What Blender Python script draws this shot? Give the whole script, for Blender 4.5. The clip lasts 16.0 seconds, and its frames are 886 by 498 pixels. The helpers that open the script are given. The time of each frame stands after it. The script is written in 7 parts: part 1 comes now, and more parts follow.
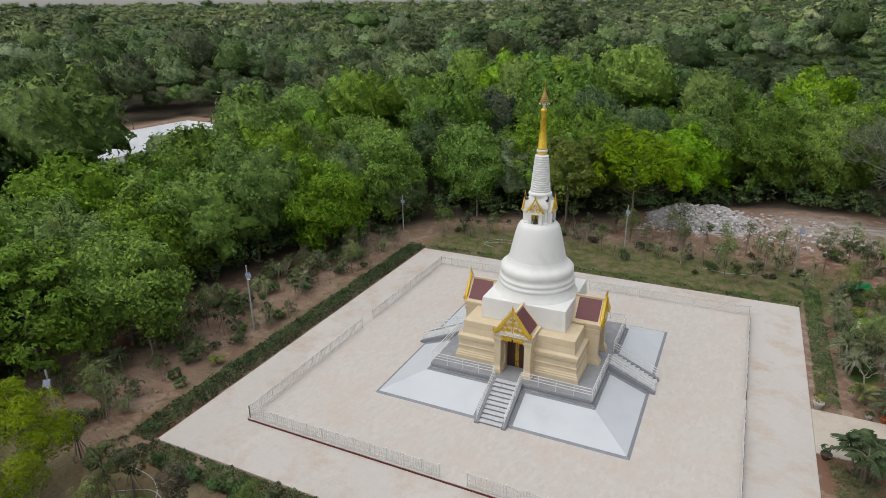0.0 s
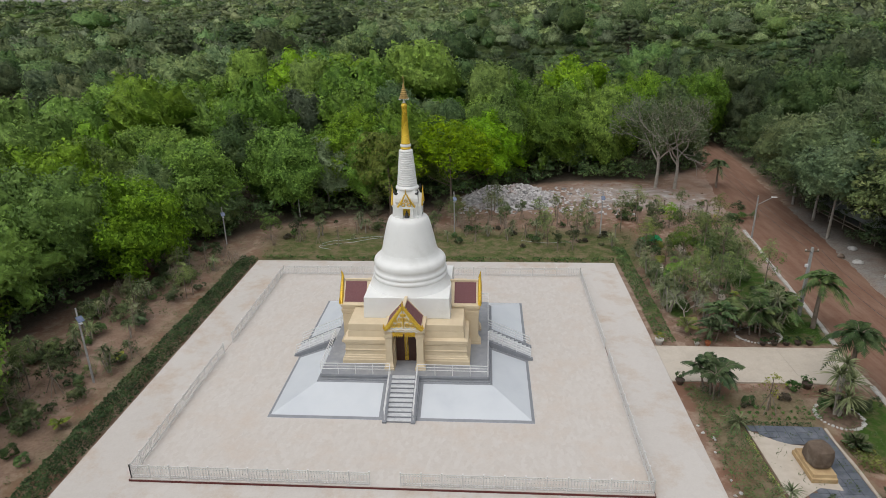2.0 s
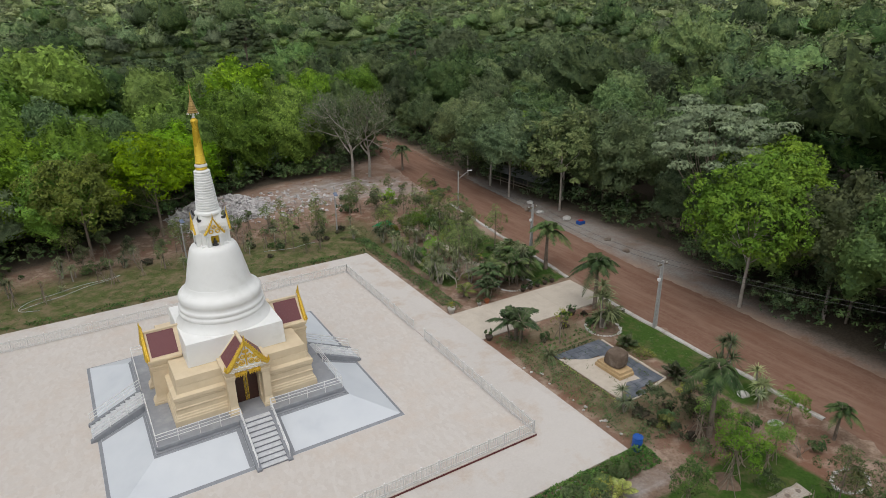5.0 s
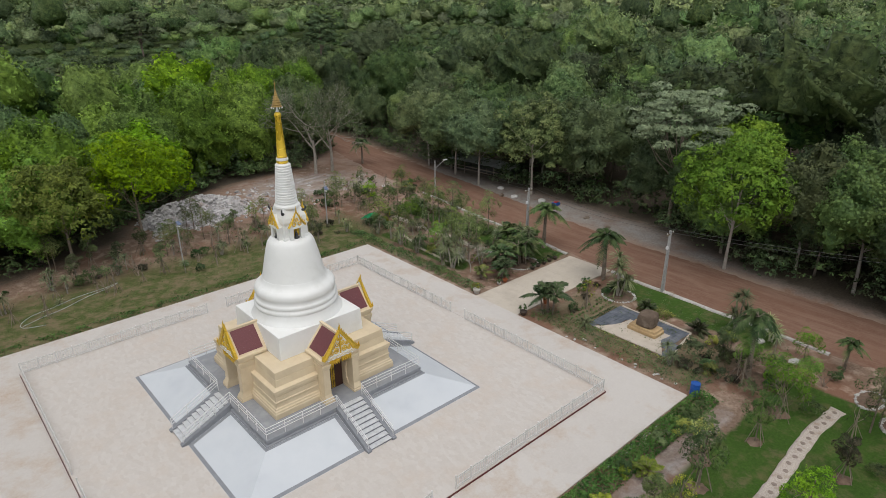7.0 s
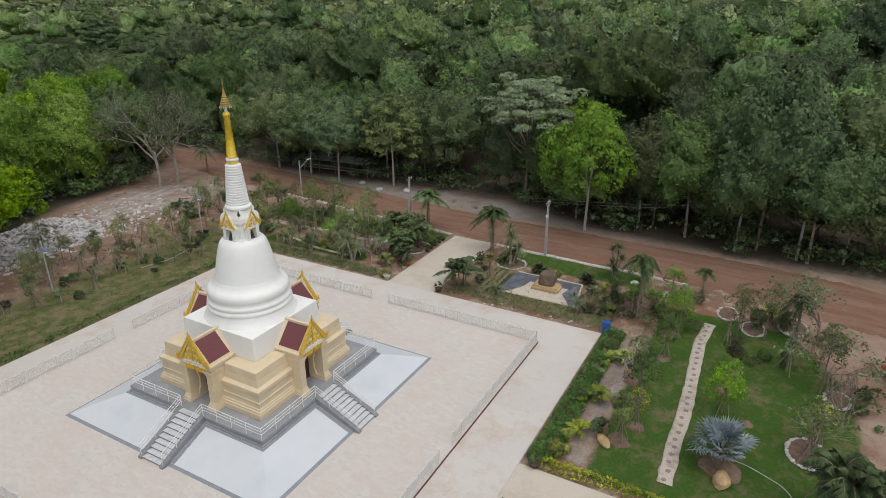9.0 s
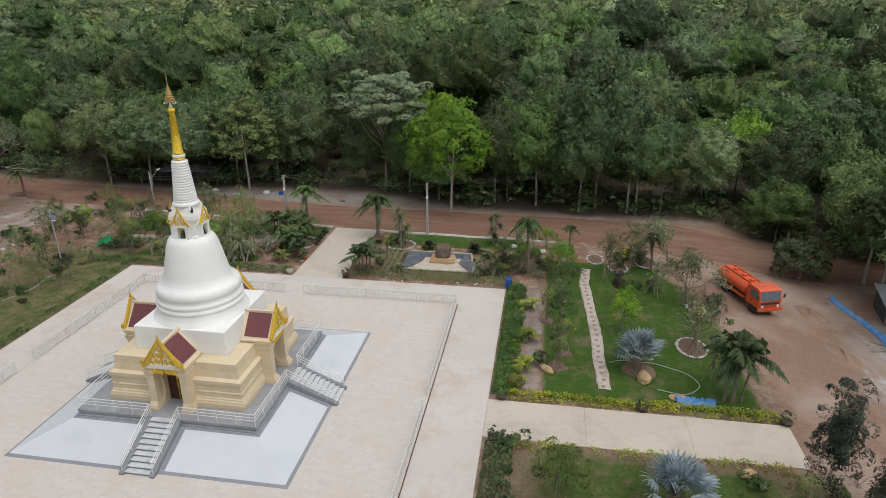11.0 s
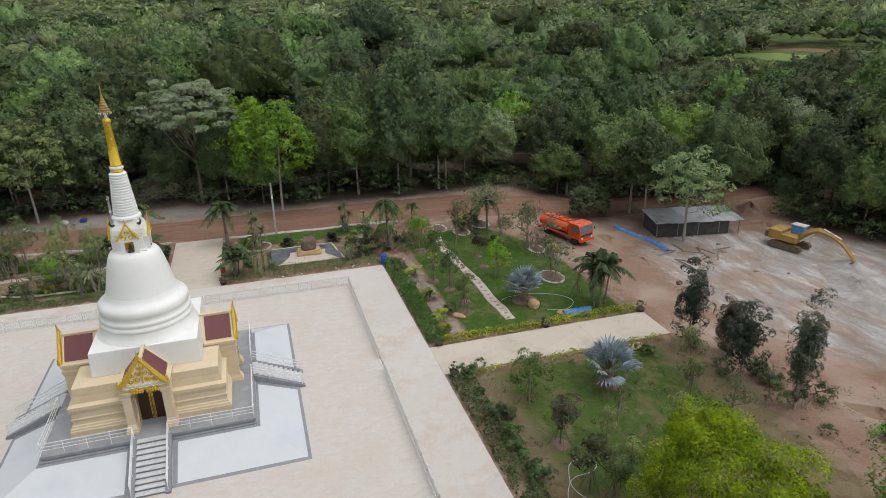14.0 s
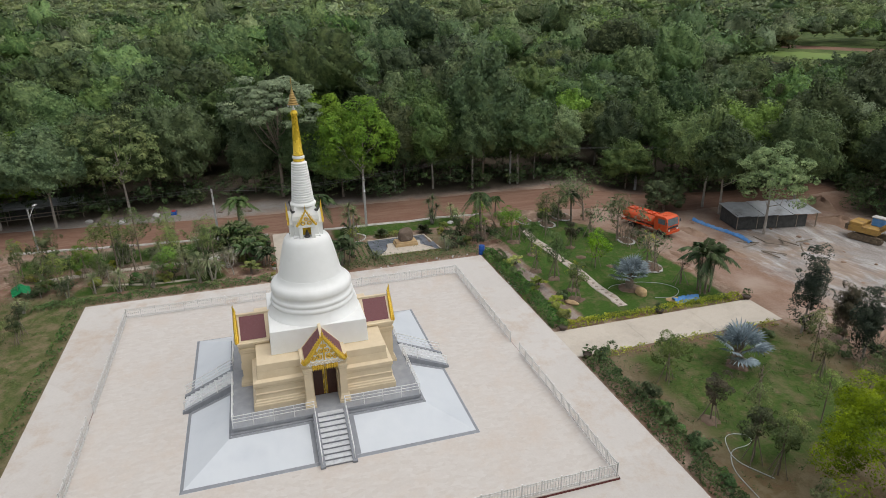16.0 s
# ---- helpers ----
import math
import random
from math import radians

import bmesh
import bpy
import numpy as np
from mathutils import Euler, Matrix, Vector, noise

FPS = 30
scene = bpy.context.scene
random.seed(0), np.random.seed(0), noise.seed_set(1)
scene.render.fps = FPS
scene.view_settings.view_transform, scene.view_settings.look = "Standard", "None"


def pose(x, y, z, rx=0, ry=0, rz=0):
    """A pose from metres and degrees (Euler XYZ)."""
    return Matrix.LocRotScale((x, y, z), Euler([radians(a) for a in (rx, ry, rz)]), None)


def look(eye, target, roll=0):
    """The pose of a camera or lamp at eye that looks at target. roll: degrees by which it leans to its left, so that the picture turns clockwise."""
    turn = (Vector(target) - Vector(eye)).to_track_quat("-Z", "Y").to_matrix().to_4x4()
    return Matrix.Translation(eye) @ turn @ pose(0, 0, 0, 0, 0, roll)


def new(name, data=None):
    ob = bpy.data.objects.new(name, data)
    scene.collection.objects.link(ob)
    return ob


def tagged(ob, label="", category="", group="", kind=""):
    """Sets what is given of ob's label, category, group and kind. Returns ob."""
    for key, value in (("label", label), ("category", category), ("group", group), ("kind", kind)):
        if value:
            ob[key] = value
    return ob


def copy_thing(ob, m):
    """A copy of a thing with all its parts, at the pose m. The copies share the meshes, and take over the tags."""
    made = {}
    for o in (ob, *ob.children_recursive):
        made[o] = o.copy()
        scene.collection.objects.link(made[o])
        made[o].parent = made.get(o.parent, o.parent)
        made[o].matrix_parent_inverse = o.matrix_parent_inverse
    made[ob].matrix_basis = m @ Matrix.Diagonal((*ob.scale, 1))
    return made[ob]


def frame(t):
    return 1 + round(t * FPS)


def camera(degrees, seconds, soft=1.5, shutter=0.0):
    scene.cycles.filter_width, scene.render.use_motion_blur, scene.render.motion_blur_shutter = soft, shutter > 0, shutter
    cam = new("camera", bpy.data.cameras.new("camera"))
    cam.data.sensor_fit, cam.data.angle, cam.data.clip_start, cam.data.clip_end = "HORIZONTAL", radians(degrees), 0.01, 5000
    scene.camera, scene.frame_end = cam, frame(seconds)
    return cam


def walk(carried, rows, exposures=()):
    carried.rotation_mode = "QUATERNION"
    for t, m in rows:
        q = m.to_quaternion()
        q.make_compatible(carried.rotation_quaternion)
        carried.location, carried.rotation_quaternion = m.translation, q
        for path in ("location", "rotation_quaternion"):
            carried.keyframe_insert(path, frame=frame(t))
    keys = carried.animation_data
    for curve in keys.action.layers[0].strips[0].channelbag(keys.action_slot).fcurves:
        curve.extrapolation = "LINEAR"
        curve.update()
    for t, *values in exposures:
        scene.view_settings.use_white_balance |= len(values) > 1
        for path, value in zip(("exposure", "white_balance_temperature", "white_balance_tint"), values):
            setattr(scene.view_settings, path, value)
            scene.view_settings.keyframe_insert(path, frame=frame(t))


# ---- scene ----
SKY, SUN = 0.13, 1.15
cam = camera(69.9, 16.0, 0.75)
PATH = [
    (0, (12.488, -42.196, 25.846), (11.68, -40.508, 25.14), -0.7),
    (0.5, (10.888, -43.136, 25.828), (10.245, -41.38, 25.119), -0.8),
    (1, (9.235, -43.687, 25.87), (8.764, -41.879, 25.156), -0.9),
    (1.5, (7.48, -43.942, 25.838), (7.177, -42.099, 25.122), -1.0),
    (2, (5.659, -43.936, 25.897), (5.525, -42.076, 25.175), -1.1),
    (2.5, (3.712, -43.569, 25.948), (3.739, -41.706, 25.22), -1.1),
    (3, (1.774, -43.066, 26.04), (1.974, -41.216, 25.308), -1.1),
    (3.5, (-0.256, -42.62, 26.127), (0.146, -40.803, 25.393), -0.9),
    (4, (-2.49, -42.124, 26.129), (-1.888, -40.363, 25.396), -0.8),
    (4.5, (-4.691, -41.625, 26.274), (-3.889, -39.948, 25.536), -0.6),
    (4.7, (-5.581, -41.393, 26.285), (-4.705, -39.755, 25.546), -0.6),
    (6.8, (-17.394, -36.237, 26.54), (-16.214, -34.813, 25.778), -0.4),
    (7, (-18.381, -35.766, 26.522), (-17.151, -34.385, 25.76), -0.3),
    (7.5, (-20.746, -34.616, 26.444), (-19.395, -33.35, 25.687), -0.4),
    (8, (-23.03, -33.217, 26.409), (-21.574, -32.075, 25.651), -0.3),
    (8.5, (-25.231, -31.717, 26.409), (-23.689, -30.695, 25.65), -0.2),
    (9, (-27.398, -30.05, 26.414), (-25.778, -29.156, 25.654), -0.1),
    (9.2, (-28.185, -29.303, 26.423), (-26.538, -28.461, 25.661), -0.0),
    (11.3, (-36.059, -20.955, 25.649), (-34.211, -20.75, 24.912), -0.6),
    (11.5, (-36.561, -20.209, 25.595), (-34.706, -20.063, 24.863), -0.9),
    (12, (-37.839, -17.9, 25.512), (-35.977, -17.925, 24.782), -0.9),
    (12.5, (-38.82, -15.43, 25.546), (-36.971, -15.636, 24.813), -0.9),
    (13, (-39.65, -12.945, 25.617), (-37.832, -13.337, 24.88), -0.9),
    (13.5, (-40.329, -10.408, 25.639), (-38.55, -10.945, 24.902), -1.0),
    (14, (-40.782, -7.853, 25.723), (-39.002, -8.388, 24.984), -1.0),
    (14.5, (-41.014, -5.241, 25.78), (-39.233, -5.772, 25.041), -1.0),
    (15, (-41.05, -2.54, 25.845), (-39.268, -3.07, 25.106), -1.0),
    (15.5, (-40.755, 0.061, 25.872), (-38.974, -0.466, 25.131), -1.0),
    (16, (-40.179, 2.441, 25.919), (-38.397, 1.917, 25.177), -1.0),
]
walk(cam, [(t, look(eye, target, roll)) for t, eye, target, roll in PATH], [(0.0, 0.18), (4.5, 0.15), (9.0, 0.2), (13.5, 0.3), (16.0, 0.28)])

# ---- world and light ----
world = bpy.data.worlds.new("overcast_sky")
scene.world = world
world.use_nodes = True
wt = world.node_tree
sky = wt.nodes.new("ShaderNodeTexSky")
sky.sky_type = "NISHITA"
sky.sun_disc = False
sky.sun_elevation, sky.sun_rotation = radians(63), radians(217)
sky.air_density, sky.dust_density, sky.ozone_density = 1.0, 2.0, 1.0
veil = wt.nodes.new("ShaderNodeHueSaturation")
veil.inputs["Saturation"].default_value = 0.3
wt.links.new(sky.outputs[0], veil.inputs["Color"])
wt.links.new(veil.outputs[0], wt.nodes["Background"].inputs[0])
wt.nodes["Background"].inputs[1].default_value = SKY
sun = new("sun", bpy.data.lights.new("sun", "SUN"))
sun.data.energy, sun.data.angle, sun.data.color = SUN, radians(75), (1.0, 0.97, 0.92)
sun.matrix_world = look((-9, -12, 58), (0, 0, 0))


# ---- materials ----
def nodes_of(name, rough=0.7, metal=0.0, spec=0.4):
    m = bpy.data.materials.new(name)
    m.use_nodes = True
    t = m.node_tree
    b = t.nodes["Principled BSDF"]
    b.inputs["Roughness"].default_value = rough
    b.inputs["Metallic"].default_value = metal
    b.inputs["Specular IOR Level"].default_value = spec
    return m, t, b


def noise_tex(t, pos, scale, detail=4.0, rough=0.6):
    n = t.nodes.new("ShaderNodeTexNoise")
    n.inputs["Scale"].default_value, n.inputs["Detail"].default_value = scale, detail
    n.inputs["Roughness"].default_value = rough
    t.links.new(pos, n.inputs["Vector"])
    return n.outputs["Fac"]


def span(t, value, lo, hi, a=0.0, b=1.0):
    r = t.nodes.new("ShaderNodeMapRange")
    for k, v in zip((1, 2, 3, 4), (lo, hi, a, b)):
        r.inputs[k].default_value = v
    t.links.new(value, r.inputs[0])
    return r.outputs[0]


def blend(t, fac, a, b, kind="MIX"):
    m = t.nodes.new("ShaderNodeMix")
    m.data_type, m.blend_type = "RGBA", kind
    for k, v in ((0, fac), (6, a), (7, b)):
        if isinstance(v, (int, float)):
            m.inputs[k].default_value = v
        elif isinstance(v, tuple):
            m.inputs[k].default_value = (*v, 1)
        else:
            t.links.new(v, m.inputs[k])
    return m.outputs[2]


def calc(t, op, a, b):
    m = t.nodes.new("ShaderNodeMath")
    m.operation = op
    for k, v in ((0, a), (1, b)):
        if isinstance(v, (int, float)):
            m.inputs[k].default_value = v
        else:
            t.links.new(v, m.inputs[k])
    return m.outputs[0]


def place_of(t):
    return t.nodes.new("ShaderNodeNewGeometry").outputs["Position"]


def bumped(t, b, height, strength, distance=0.05):
    n = t.nodes.new("ShaderNodeBump")
    n.inputs["Strength"].default_value, n.inputs["Distance"].default_value = strength, distance
    t.links.new(height, n.inputs["Height"])
    t.links.new(n.outputs[0], b.inputs["Normal"])


def plain(name, a, c, scale=6.0, rough=0.7, metal=0.0, stain=None, stain_scale=0.4, stain_at=(0.52, 0.72), bump=0.15, spec=0.4):
    """Two tones at grain scale, stains at a large scale, fine relief."""
    m, t, b = nodes_of(name, rough, metal, spec)
    pos = place_of(t)
    col = blend(t, span(t, noise_tex(t, pos, scale, 6), 0.3, 0.7), a, c)
    if stain:
        col = blend(t, span(t, noise_tex(t, pos, stain_scale, 5), *stain_at), col, stain)
    t.links.new(col, b.inputs["Base Color"])
    t.links.new(span(t, noise_tex(t, pos, scale * 0.6, 3), 0.3, 0.7, rough - 0.1, min(1, rough + 0.1)), b.inputs["Roughness"])
    if bump:
        bumped(t, b, noise_tex(t, pos, scale * 3, 5), bump, 0.03)
    return m


def leafy(name, dark, light, warm, shine=0.5, through_light=0.2, hue=1.0):
    """Leaves: tone by leaf, by clump and by tree; light comes through."""
    dark, light, warm = ((r, g, 1.45 * b + 0.007) for r, g, b in (dark, light, warm))
    m, t, b = nodes_of(name, shine, 0.0, 0.12)
    geo = t.nodes.new("ShaderNodeNewGeometry")
    info = t.nodes.new("ShaderNodeObjectInfo")
    att = t.nodes.new("ShaderNodeAttribute")
    att.attribute_name = "tint"
    tree = calc(t, "FRACT", calc(t, "ADD", info.outputs["Random"], att.outputs["Fac"]), 0.0)
    clump = noise_tex(t, geo.outputs["Position"], 0.55, 3)
    col = blend(t, span(t, geo.outputs["Random Per Island"], 0.0, 1.0, 0.05, 1.0), dark, light)
    col = blend(t, calc(t, "MULTIPLY", span(t, clump, 0.42, 0.7), 0.6 * hue), col, warm)
    hsv = t.nodes.new("ShaderNodeHueSaturation")
    t.links.new(span(t, tree, 0.0, 1.0, 0.5 - 0.022 * hue, 0.5 + 0.01 * hue), hsv.inputs["Hue"])
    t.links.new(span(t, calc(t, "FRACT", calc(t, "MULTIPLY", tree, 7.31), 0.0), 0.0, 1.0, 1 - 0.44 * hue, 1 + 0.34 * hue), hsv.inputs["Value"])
    t.links.new(span(t, calc(t, "FRACT", calc(t, "MULTIPLY", tree, 3.7), 0.0), 0.0, 1.0, 0.82, 1.06), hsv.inputs["Saturation"])
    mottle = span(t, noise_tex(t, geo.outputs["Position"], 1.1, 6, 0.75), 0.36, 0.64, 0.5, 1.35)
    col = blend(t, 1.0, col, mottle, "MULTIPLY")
    t.links.new(col, hsv.inputs["Color"])
    t.links.new(hsv.outputs[0], b.inputs["Base Color"])
    soft = t.nodes.new("ShaderNodeAttribute")
    soft.attribute_name = "bend"
    turned = t.nodes.new("ShaderNodeVectorTransform")
    turned.vector_type, turned.convert_from, turned.convert_to = "VECTOR", "OBJECT", "WORLD"
    t.links.new(soft.outputs["Vector"], turned.inputs[0])
    both = t.nodes.new("ShaderNodeVectorMath")
    both.operation = "MULTIPLY_ADD"
    both.inputs[1].default_value = (1.2, 1.2, 1.2)
    t.links.new(turned.outputs[0], both.inputs[0])
    t.links.new(geo.outputs["Normal"], both.inputs[2])
    norm = t.nodes.new("ShaderNodeVectorMath")
    norm.operation = "NORMALIZE"
    t.links.new(both.outputs[0], norm.inputs[0])
    t.links.new(norm.outputs[0], b.inputs["Normal"])
    tr = t.nodes.new("ShaderNodeBsdfTranslucent")
    t.links.new(hsv.outputs[0], tr.inputs[0])
    mix = t.nodes.new("ShaderNodeMixShader")
    mix.inputs[0].default_value = through_light
    t.links.new(b.outputs[0], mix.inputs[1])
    t.links.new(tr.outputs[0], mix.inputs[2])
    t.links.new(mix.outputs[0], t.nodes["Material Output"].inputs[0])
    return m


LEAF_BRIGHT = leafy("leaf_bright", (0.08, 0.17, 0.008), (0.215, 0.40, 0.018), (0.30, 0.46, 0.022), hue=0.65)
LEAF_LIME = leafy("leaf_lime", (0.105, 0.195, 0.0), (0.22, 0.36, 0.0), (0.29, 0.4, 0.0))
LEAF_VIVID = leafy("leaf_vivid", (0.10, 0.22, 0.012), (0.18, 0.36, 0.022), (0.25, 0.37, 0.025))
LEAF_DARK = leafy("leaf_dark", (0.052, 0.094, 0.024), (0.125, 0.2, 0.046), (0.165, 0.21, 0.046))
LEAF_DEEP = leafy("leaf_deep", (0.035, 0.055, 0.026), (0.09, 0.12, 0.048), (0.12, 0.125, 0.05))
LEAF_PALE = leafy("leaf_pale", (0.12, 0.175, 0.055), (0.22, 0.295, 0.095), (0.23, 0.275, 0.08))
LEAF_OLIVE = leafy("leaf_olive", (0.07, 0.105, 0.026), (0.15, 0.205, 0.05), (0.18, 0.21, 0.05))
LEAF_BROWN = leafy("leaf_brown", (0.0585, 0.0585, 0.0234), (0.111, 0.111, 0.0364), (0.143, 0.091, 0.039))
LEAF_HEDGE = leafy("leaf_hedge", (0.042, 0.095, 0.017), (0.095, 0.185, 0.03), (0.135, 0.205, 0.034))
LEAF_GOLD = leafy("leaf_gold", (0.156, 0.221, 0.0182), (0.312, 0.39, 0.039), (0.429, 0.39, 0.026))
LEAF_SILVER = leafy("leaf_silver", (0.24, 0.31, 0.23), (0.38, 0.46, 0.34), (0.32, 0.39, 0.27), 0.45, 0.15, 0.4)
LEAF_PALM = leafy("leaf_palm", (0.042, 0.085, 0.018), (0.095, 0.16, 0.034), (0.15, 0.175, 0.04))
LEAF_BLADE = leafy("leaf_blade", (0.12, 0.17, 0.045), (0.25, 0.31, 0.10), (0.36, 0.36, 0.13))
# far and rim leaves: paler than near ones, haze and sunlight painted in
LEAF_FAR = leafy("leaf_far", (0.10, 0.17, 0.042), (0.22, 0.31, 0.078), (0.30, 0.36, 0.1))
LEAF_RIM_HAZED = leafy("leaf_rim", (0.17, 0.24, 0.06), (0.33, 0.42, 0.11), (0.42, 0.46, 0.13))
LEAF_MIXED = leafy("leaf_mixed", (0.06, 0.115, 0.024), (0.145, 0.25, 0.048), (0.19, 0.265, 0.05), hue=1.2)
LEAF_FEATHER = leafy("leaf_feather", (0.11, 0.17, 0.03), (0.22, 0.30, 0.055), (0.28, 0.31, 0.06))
GRASS_FAR = plain("field_grass", (0.10, 0.17, 0.03), (0.20, 0.26, 0.06), 0.05, 0.95)
BARK = plain("bark", (0.16, 0.125, 0.095), (0.27, 0.22, 0.175), 4.0, 0.9, stain=(0.10, 0.08, 0.06), stain_scale=1.5)
BARK_PALE = plain("bark_pale", (0.27, 0.24, 0.205), (0.40, 0.365, 0.32), 3.0, 0.9, stain=(0.25, 0.21, 0.17), stain_scale=1.2)
TWIG = plain("twig", (0.22, 0.17, 0.13), (0.33, 0.27, 0.21), 5.0, 0.9)
STAKE = plain("stake_wood", (0.17, 0.14, 0.11), (0.30, 0.25, 0.19), 5.0, 0.85)

WHITE = plain("white_paint", (0.77, 0.77, 0.74), (0.81, 0.81, 0.785), 1.2, 0.5, stain=(0.70, 0.695, 0.66), stain_scale=0.8, stain_at=(0.55, 0.8), bump=0.03)
TAN = plain("cream_paint", (0.635, 0.52, 0.35), (0.685, 0.57, 0.395), 1.5, 0.6, stain=(0.59, 0.475, 0.32), stain_scale=0.9, stain_at=(0.5, 0.8), bump=0.04)
GOLD = plain("gold_leaf", (0.66, 0.43, 0.045), (0.82, 0.56, 0.08), 14.0, 0.36, metal=0.55, stain=(0.50, 0.30, 0.03), stain_scale=9.0, bump=0.25)
GILT = plain("gold_paint", (0.70, 0.46, 0.035), (0.80, 0.55, 0.06), 3.0, 0.3, metal=0.45, bump=0.05)
OLD_GOLD = plain("aged_gold", (0.34, 0.23, 0.08), (0.50, 0.34, 0.12), 20.0, 0.5, metal=0.5)
ROOF_RED = plain("maroon_roof", (0.135, 0.04, 0.045), (0.155, 0.05, 0.054), 8.0, 0.5, bump=0.1)
KERB_RED = plain("maroon_kerb", (0.10, 0.022, 0.02), (0.15, 0.04, 0.035), 5.0, 0.6)
DOOR_WOOD = plain("dark_door", (0.045, 0.018, 0.012), (0.075, 0.03, 0.02), 9.0, 0.45)
BLACK = plain("dark_iron", (0.03, 0.03, 0.032), (0.06, 0.06, 0.06), 9.0, 0.5)
GREY_DECK = plain("grey_deck_paint", (0.255, 0.265, 0.285), (0.31, 0.32, 0.34), 2.0, 0.55, stain=(0.36, 0.37, 0.385), stain_scale=0.9, bump=0.05)
GREY_EDGE = plain("grey_edge_paint", (0.215, 0.225, 0.245), (0.27, 0.28, 0.30), 2.5, 0.6, bump=0.05)
APRON_BLUE = plain("pale_blue_screed", (0.555, 0.585, 0.615), (0.60, 0.625, 0.65), 0.7, 0.45, stain=(0.52, 0.55, 0.585), stain_scale=0.35, bump=0.04)
TREAD = plain("stair_tread", (0.52, 0.53, 0.54), (0.62, 0.63, 0.64), 3.0, 0.6, stain=(0.42, 0.43, 0.44), stain_scale=2.0)
STEEL = plain("white_steel", (0.74, 0.74, 0.74), (0.82, 0.82, 0.81), 6.0, 0.35, metal=0.1, bump=0.02)
FENCE_WHITE = plain("fence_paint", (0.62, 0.61, 0.59), (0.74, 0.73, 0.71), 6.0, 0.5, metal=0.1, bump=0.02)
POLE_GREY = plain("concrete_pole", (0.30, 0.295, 0.285), (0.42, 0.41, 0.395), 5.0, 0.8)
KERB = plain("pale_kerb", (0.40, 0.385, 0.36), (0.56, 0.54, 0.50), 2.0, 0.85, stain=(0.28, 0.25, 0.21), stain_scale=0.9)
PEBBLE = plain("white_stone", (0.42, 0.41, 0.39), (0.62, 0.61, 0.58), 3.0, 0.85, stain=(0.30, 0.27, 0.24), stain_scale=1.5)
TERRACOTTA = plain("terracotta", (0.40, 0.12, 0.05), (0.50, 0.17, 0.07), 8.0, 0.8)
POT_DARK = plain("dark_pot", (0.06, 0.045, 0.035), (0.11, 0.08, 0.06), 8.0, 0.7)
POT_PALE = plain("pale_pot", (0.45, 0.42, 0.38), (0.58, 0.55, 0.5), 5.0, 0.8)
BLUE = plain("blue_plastic", (0.012, 0.07, 0.30), (0.02, 0.10, 0.38), 4.0, 0.4)
TARP = plain("blue_tarp", (0.06, 0.21, 0.50), (0.12, 0.30, 0.60), 2.0, 0.5, stain=(0.26, 0.36, 0.48), stain_scale=0.9)
GREEN_NET = plain("green_net", (0.0, 0.19, 0.06), (0.01, 0.27, 0.09), 4.0, 0.6)
BOULDER = plain("brown_boulder", (0.10, 0.07, 0.05), (0.18, 0.135, 0.10), 1.6, 0.85, stain=(0.26, 0.22, 0.18), stain_scale=0.8, bump=0.5)
SANDSTONE = plain("tan_rock", (0.42, 0.28, 0.14), (0.55, 0.40, 0.22), 1.8, 0.85, stain=(0.30, 0.20, 0.11), stain_scale=1.0, bump=0.4)
SLATE = plain("slate_tile", (0.075, 0.085, 0.105), (0.14, 0.155, 0.18), 1.8, 0.5, stain=(0.22, 0.23, 0.26), stain_scale=0.6)
PAVE_CREAM = plain("cream_paving", (0.47, 0.41, 0.335), (0.54, 0.48, 0.405), 1.5, 0.75, stain=(0.38, 0.32, 0.25), stain_scale=0.5)
STEP_DARK = plain("step_stone", (0.20, 0.16, 0.13), (0.31, 0.25, 0.21), 5.0, 0.85)
ORANGE = plain("orange_truck_paint", (0.58, 0.075, 0.02), (0.66, 0.10, 0.03), 2.0, 0.35, stain=(0.50, 0.15, 0.07), stain_scale=1.3, bump=0.02)
TYRE = plain("tyre_rubber", (0.02, 0.018, 0.016), (0.05, 0.042, 0.035), 6.0, 0.9)
GLASS_DARK = plain("cab_glass", (0.10, 0.13, 0.15), (0.16, 0.20, 0.22), 3.0, 0.1, bump=0.0)
DIGGER = plain("ochre_digger_paint", (0.36, 0.21, 0.05), (0.44, 0.27, 0.08), 2.0, 0.65, stain=(0.17, 0.11, 0.06), stain_scale=1.1)
GRAVEL_PALE = plain("pale_gravel", (0.36, 0.30, 0.25), (0.60, 0.54, 0.48), 14.0, 0.9, stain=(0.33, 0.25, 0.19), stain_scale=1.4, bump=0.5)
TRACK_STEEL = plain("track_steel", (0.10, 0.075, 0.05), (0.20, 0.15, 0.10), 4.0, 0.8)
TIN = plain("tin_roof", (0.42, 0.44, 0.46), (0.56, 0.58, 0.60), 1.2, 0.45, metal=0.4, stain=(0.26, 0.25, 0.24), stain_scale=0.5)
SHADE_NET = plain("black_netting", (0.035, 0.037, 0.036), (0.075, 0.075, 0.07), 2.0, 0.9)
HOSE = plain("pale_hose", (0.42, 0.46, 0.44), (0.55, 0.58, 0.56), 3.0, 0.5)
PANEL = plain("solar_panel", (0.10, 0.13, 0.20), (0.16, 0.19, 0.27), 9.0, 0.2)
RUBBLE = plain("rubble", (0.26, 0.245, 0.24), (0.62, 0.60, 0.585), 1.6, 0.9, stain=(0.30, 0.18, 0.13), stain_scale=0.5, stain_at=(0.55, 0.75), bump=0.3)
RUBBLE_SAND = plain("grey_sand", (0.25, 0.225, 0.205), (0.36, 0.335, 0.31), 1.2, 0.95, stain=(0.46, 0.45, 0.44), stain_scale=0.4, bump=0.5)
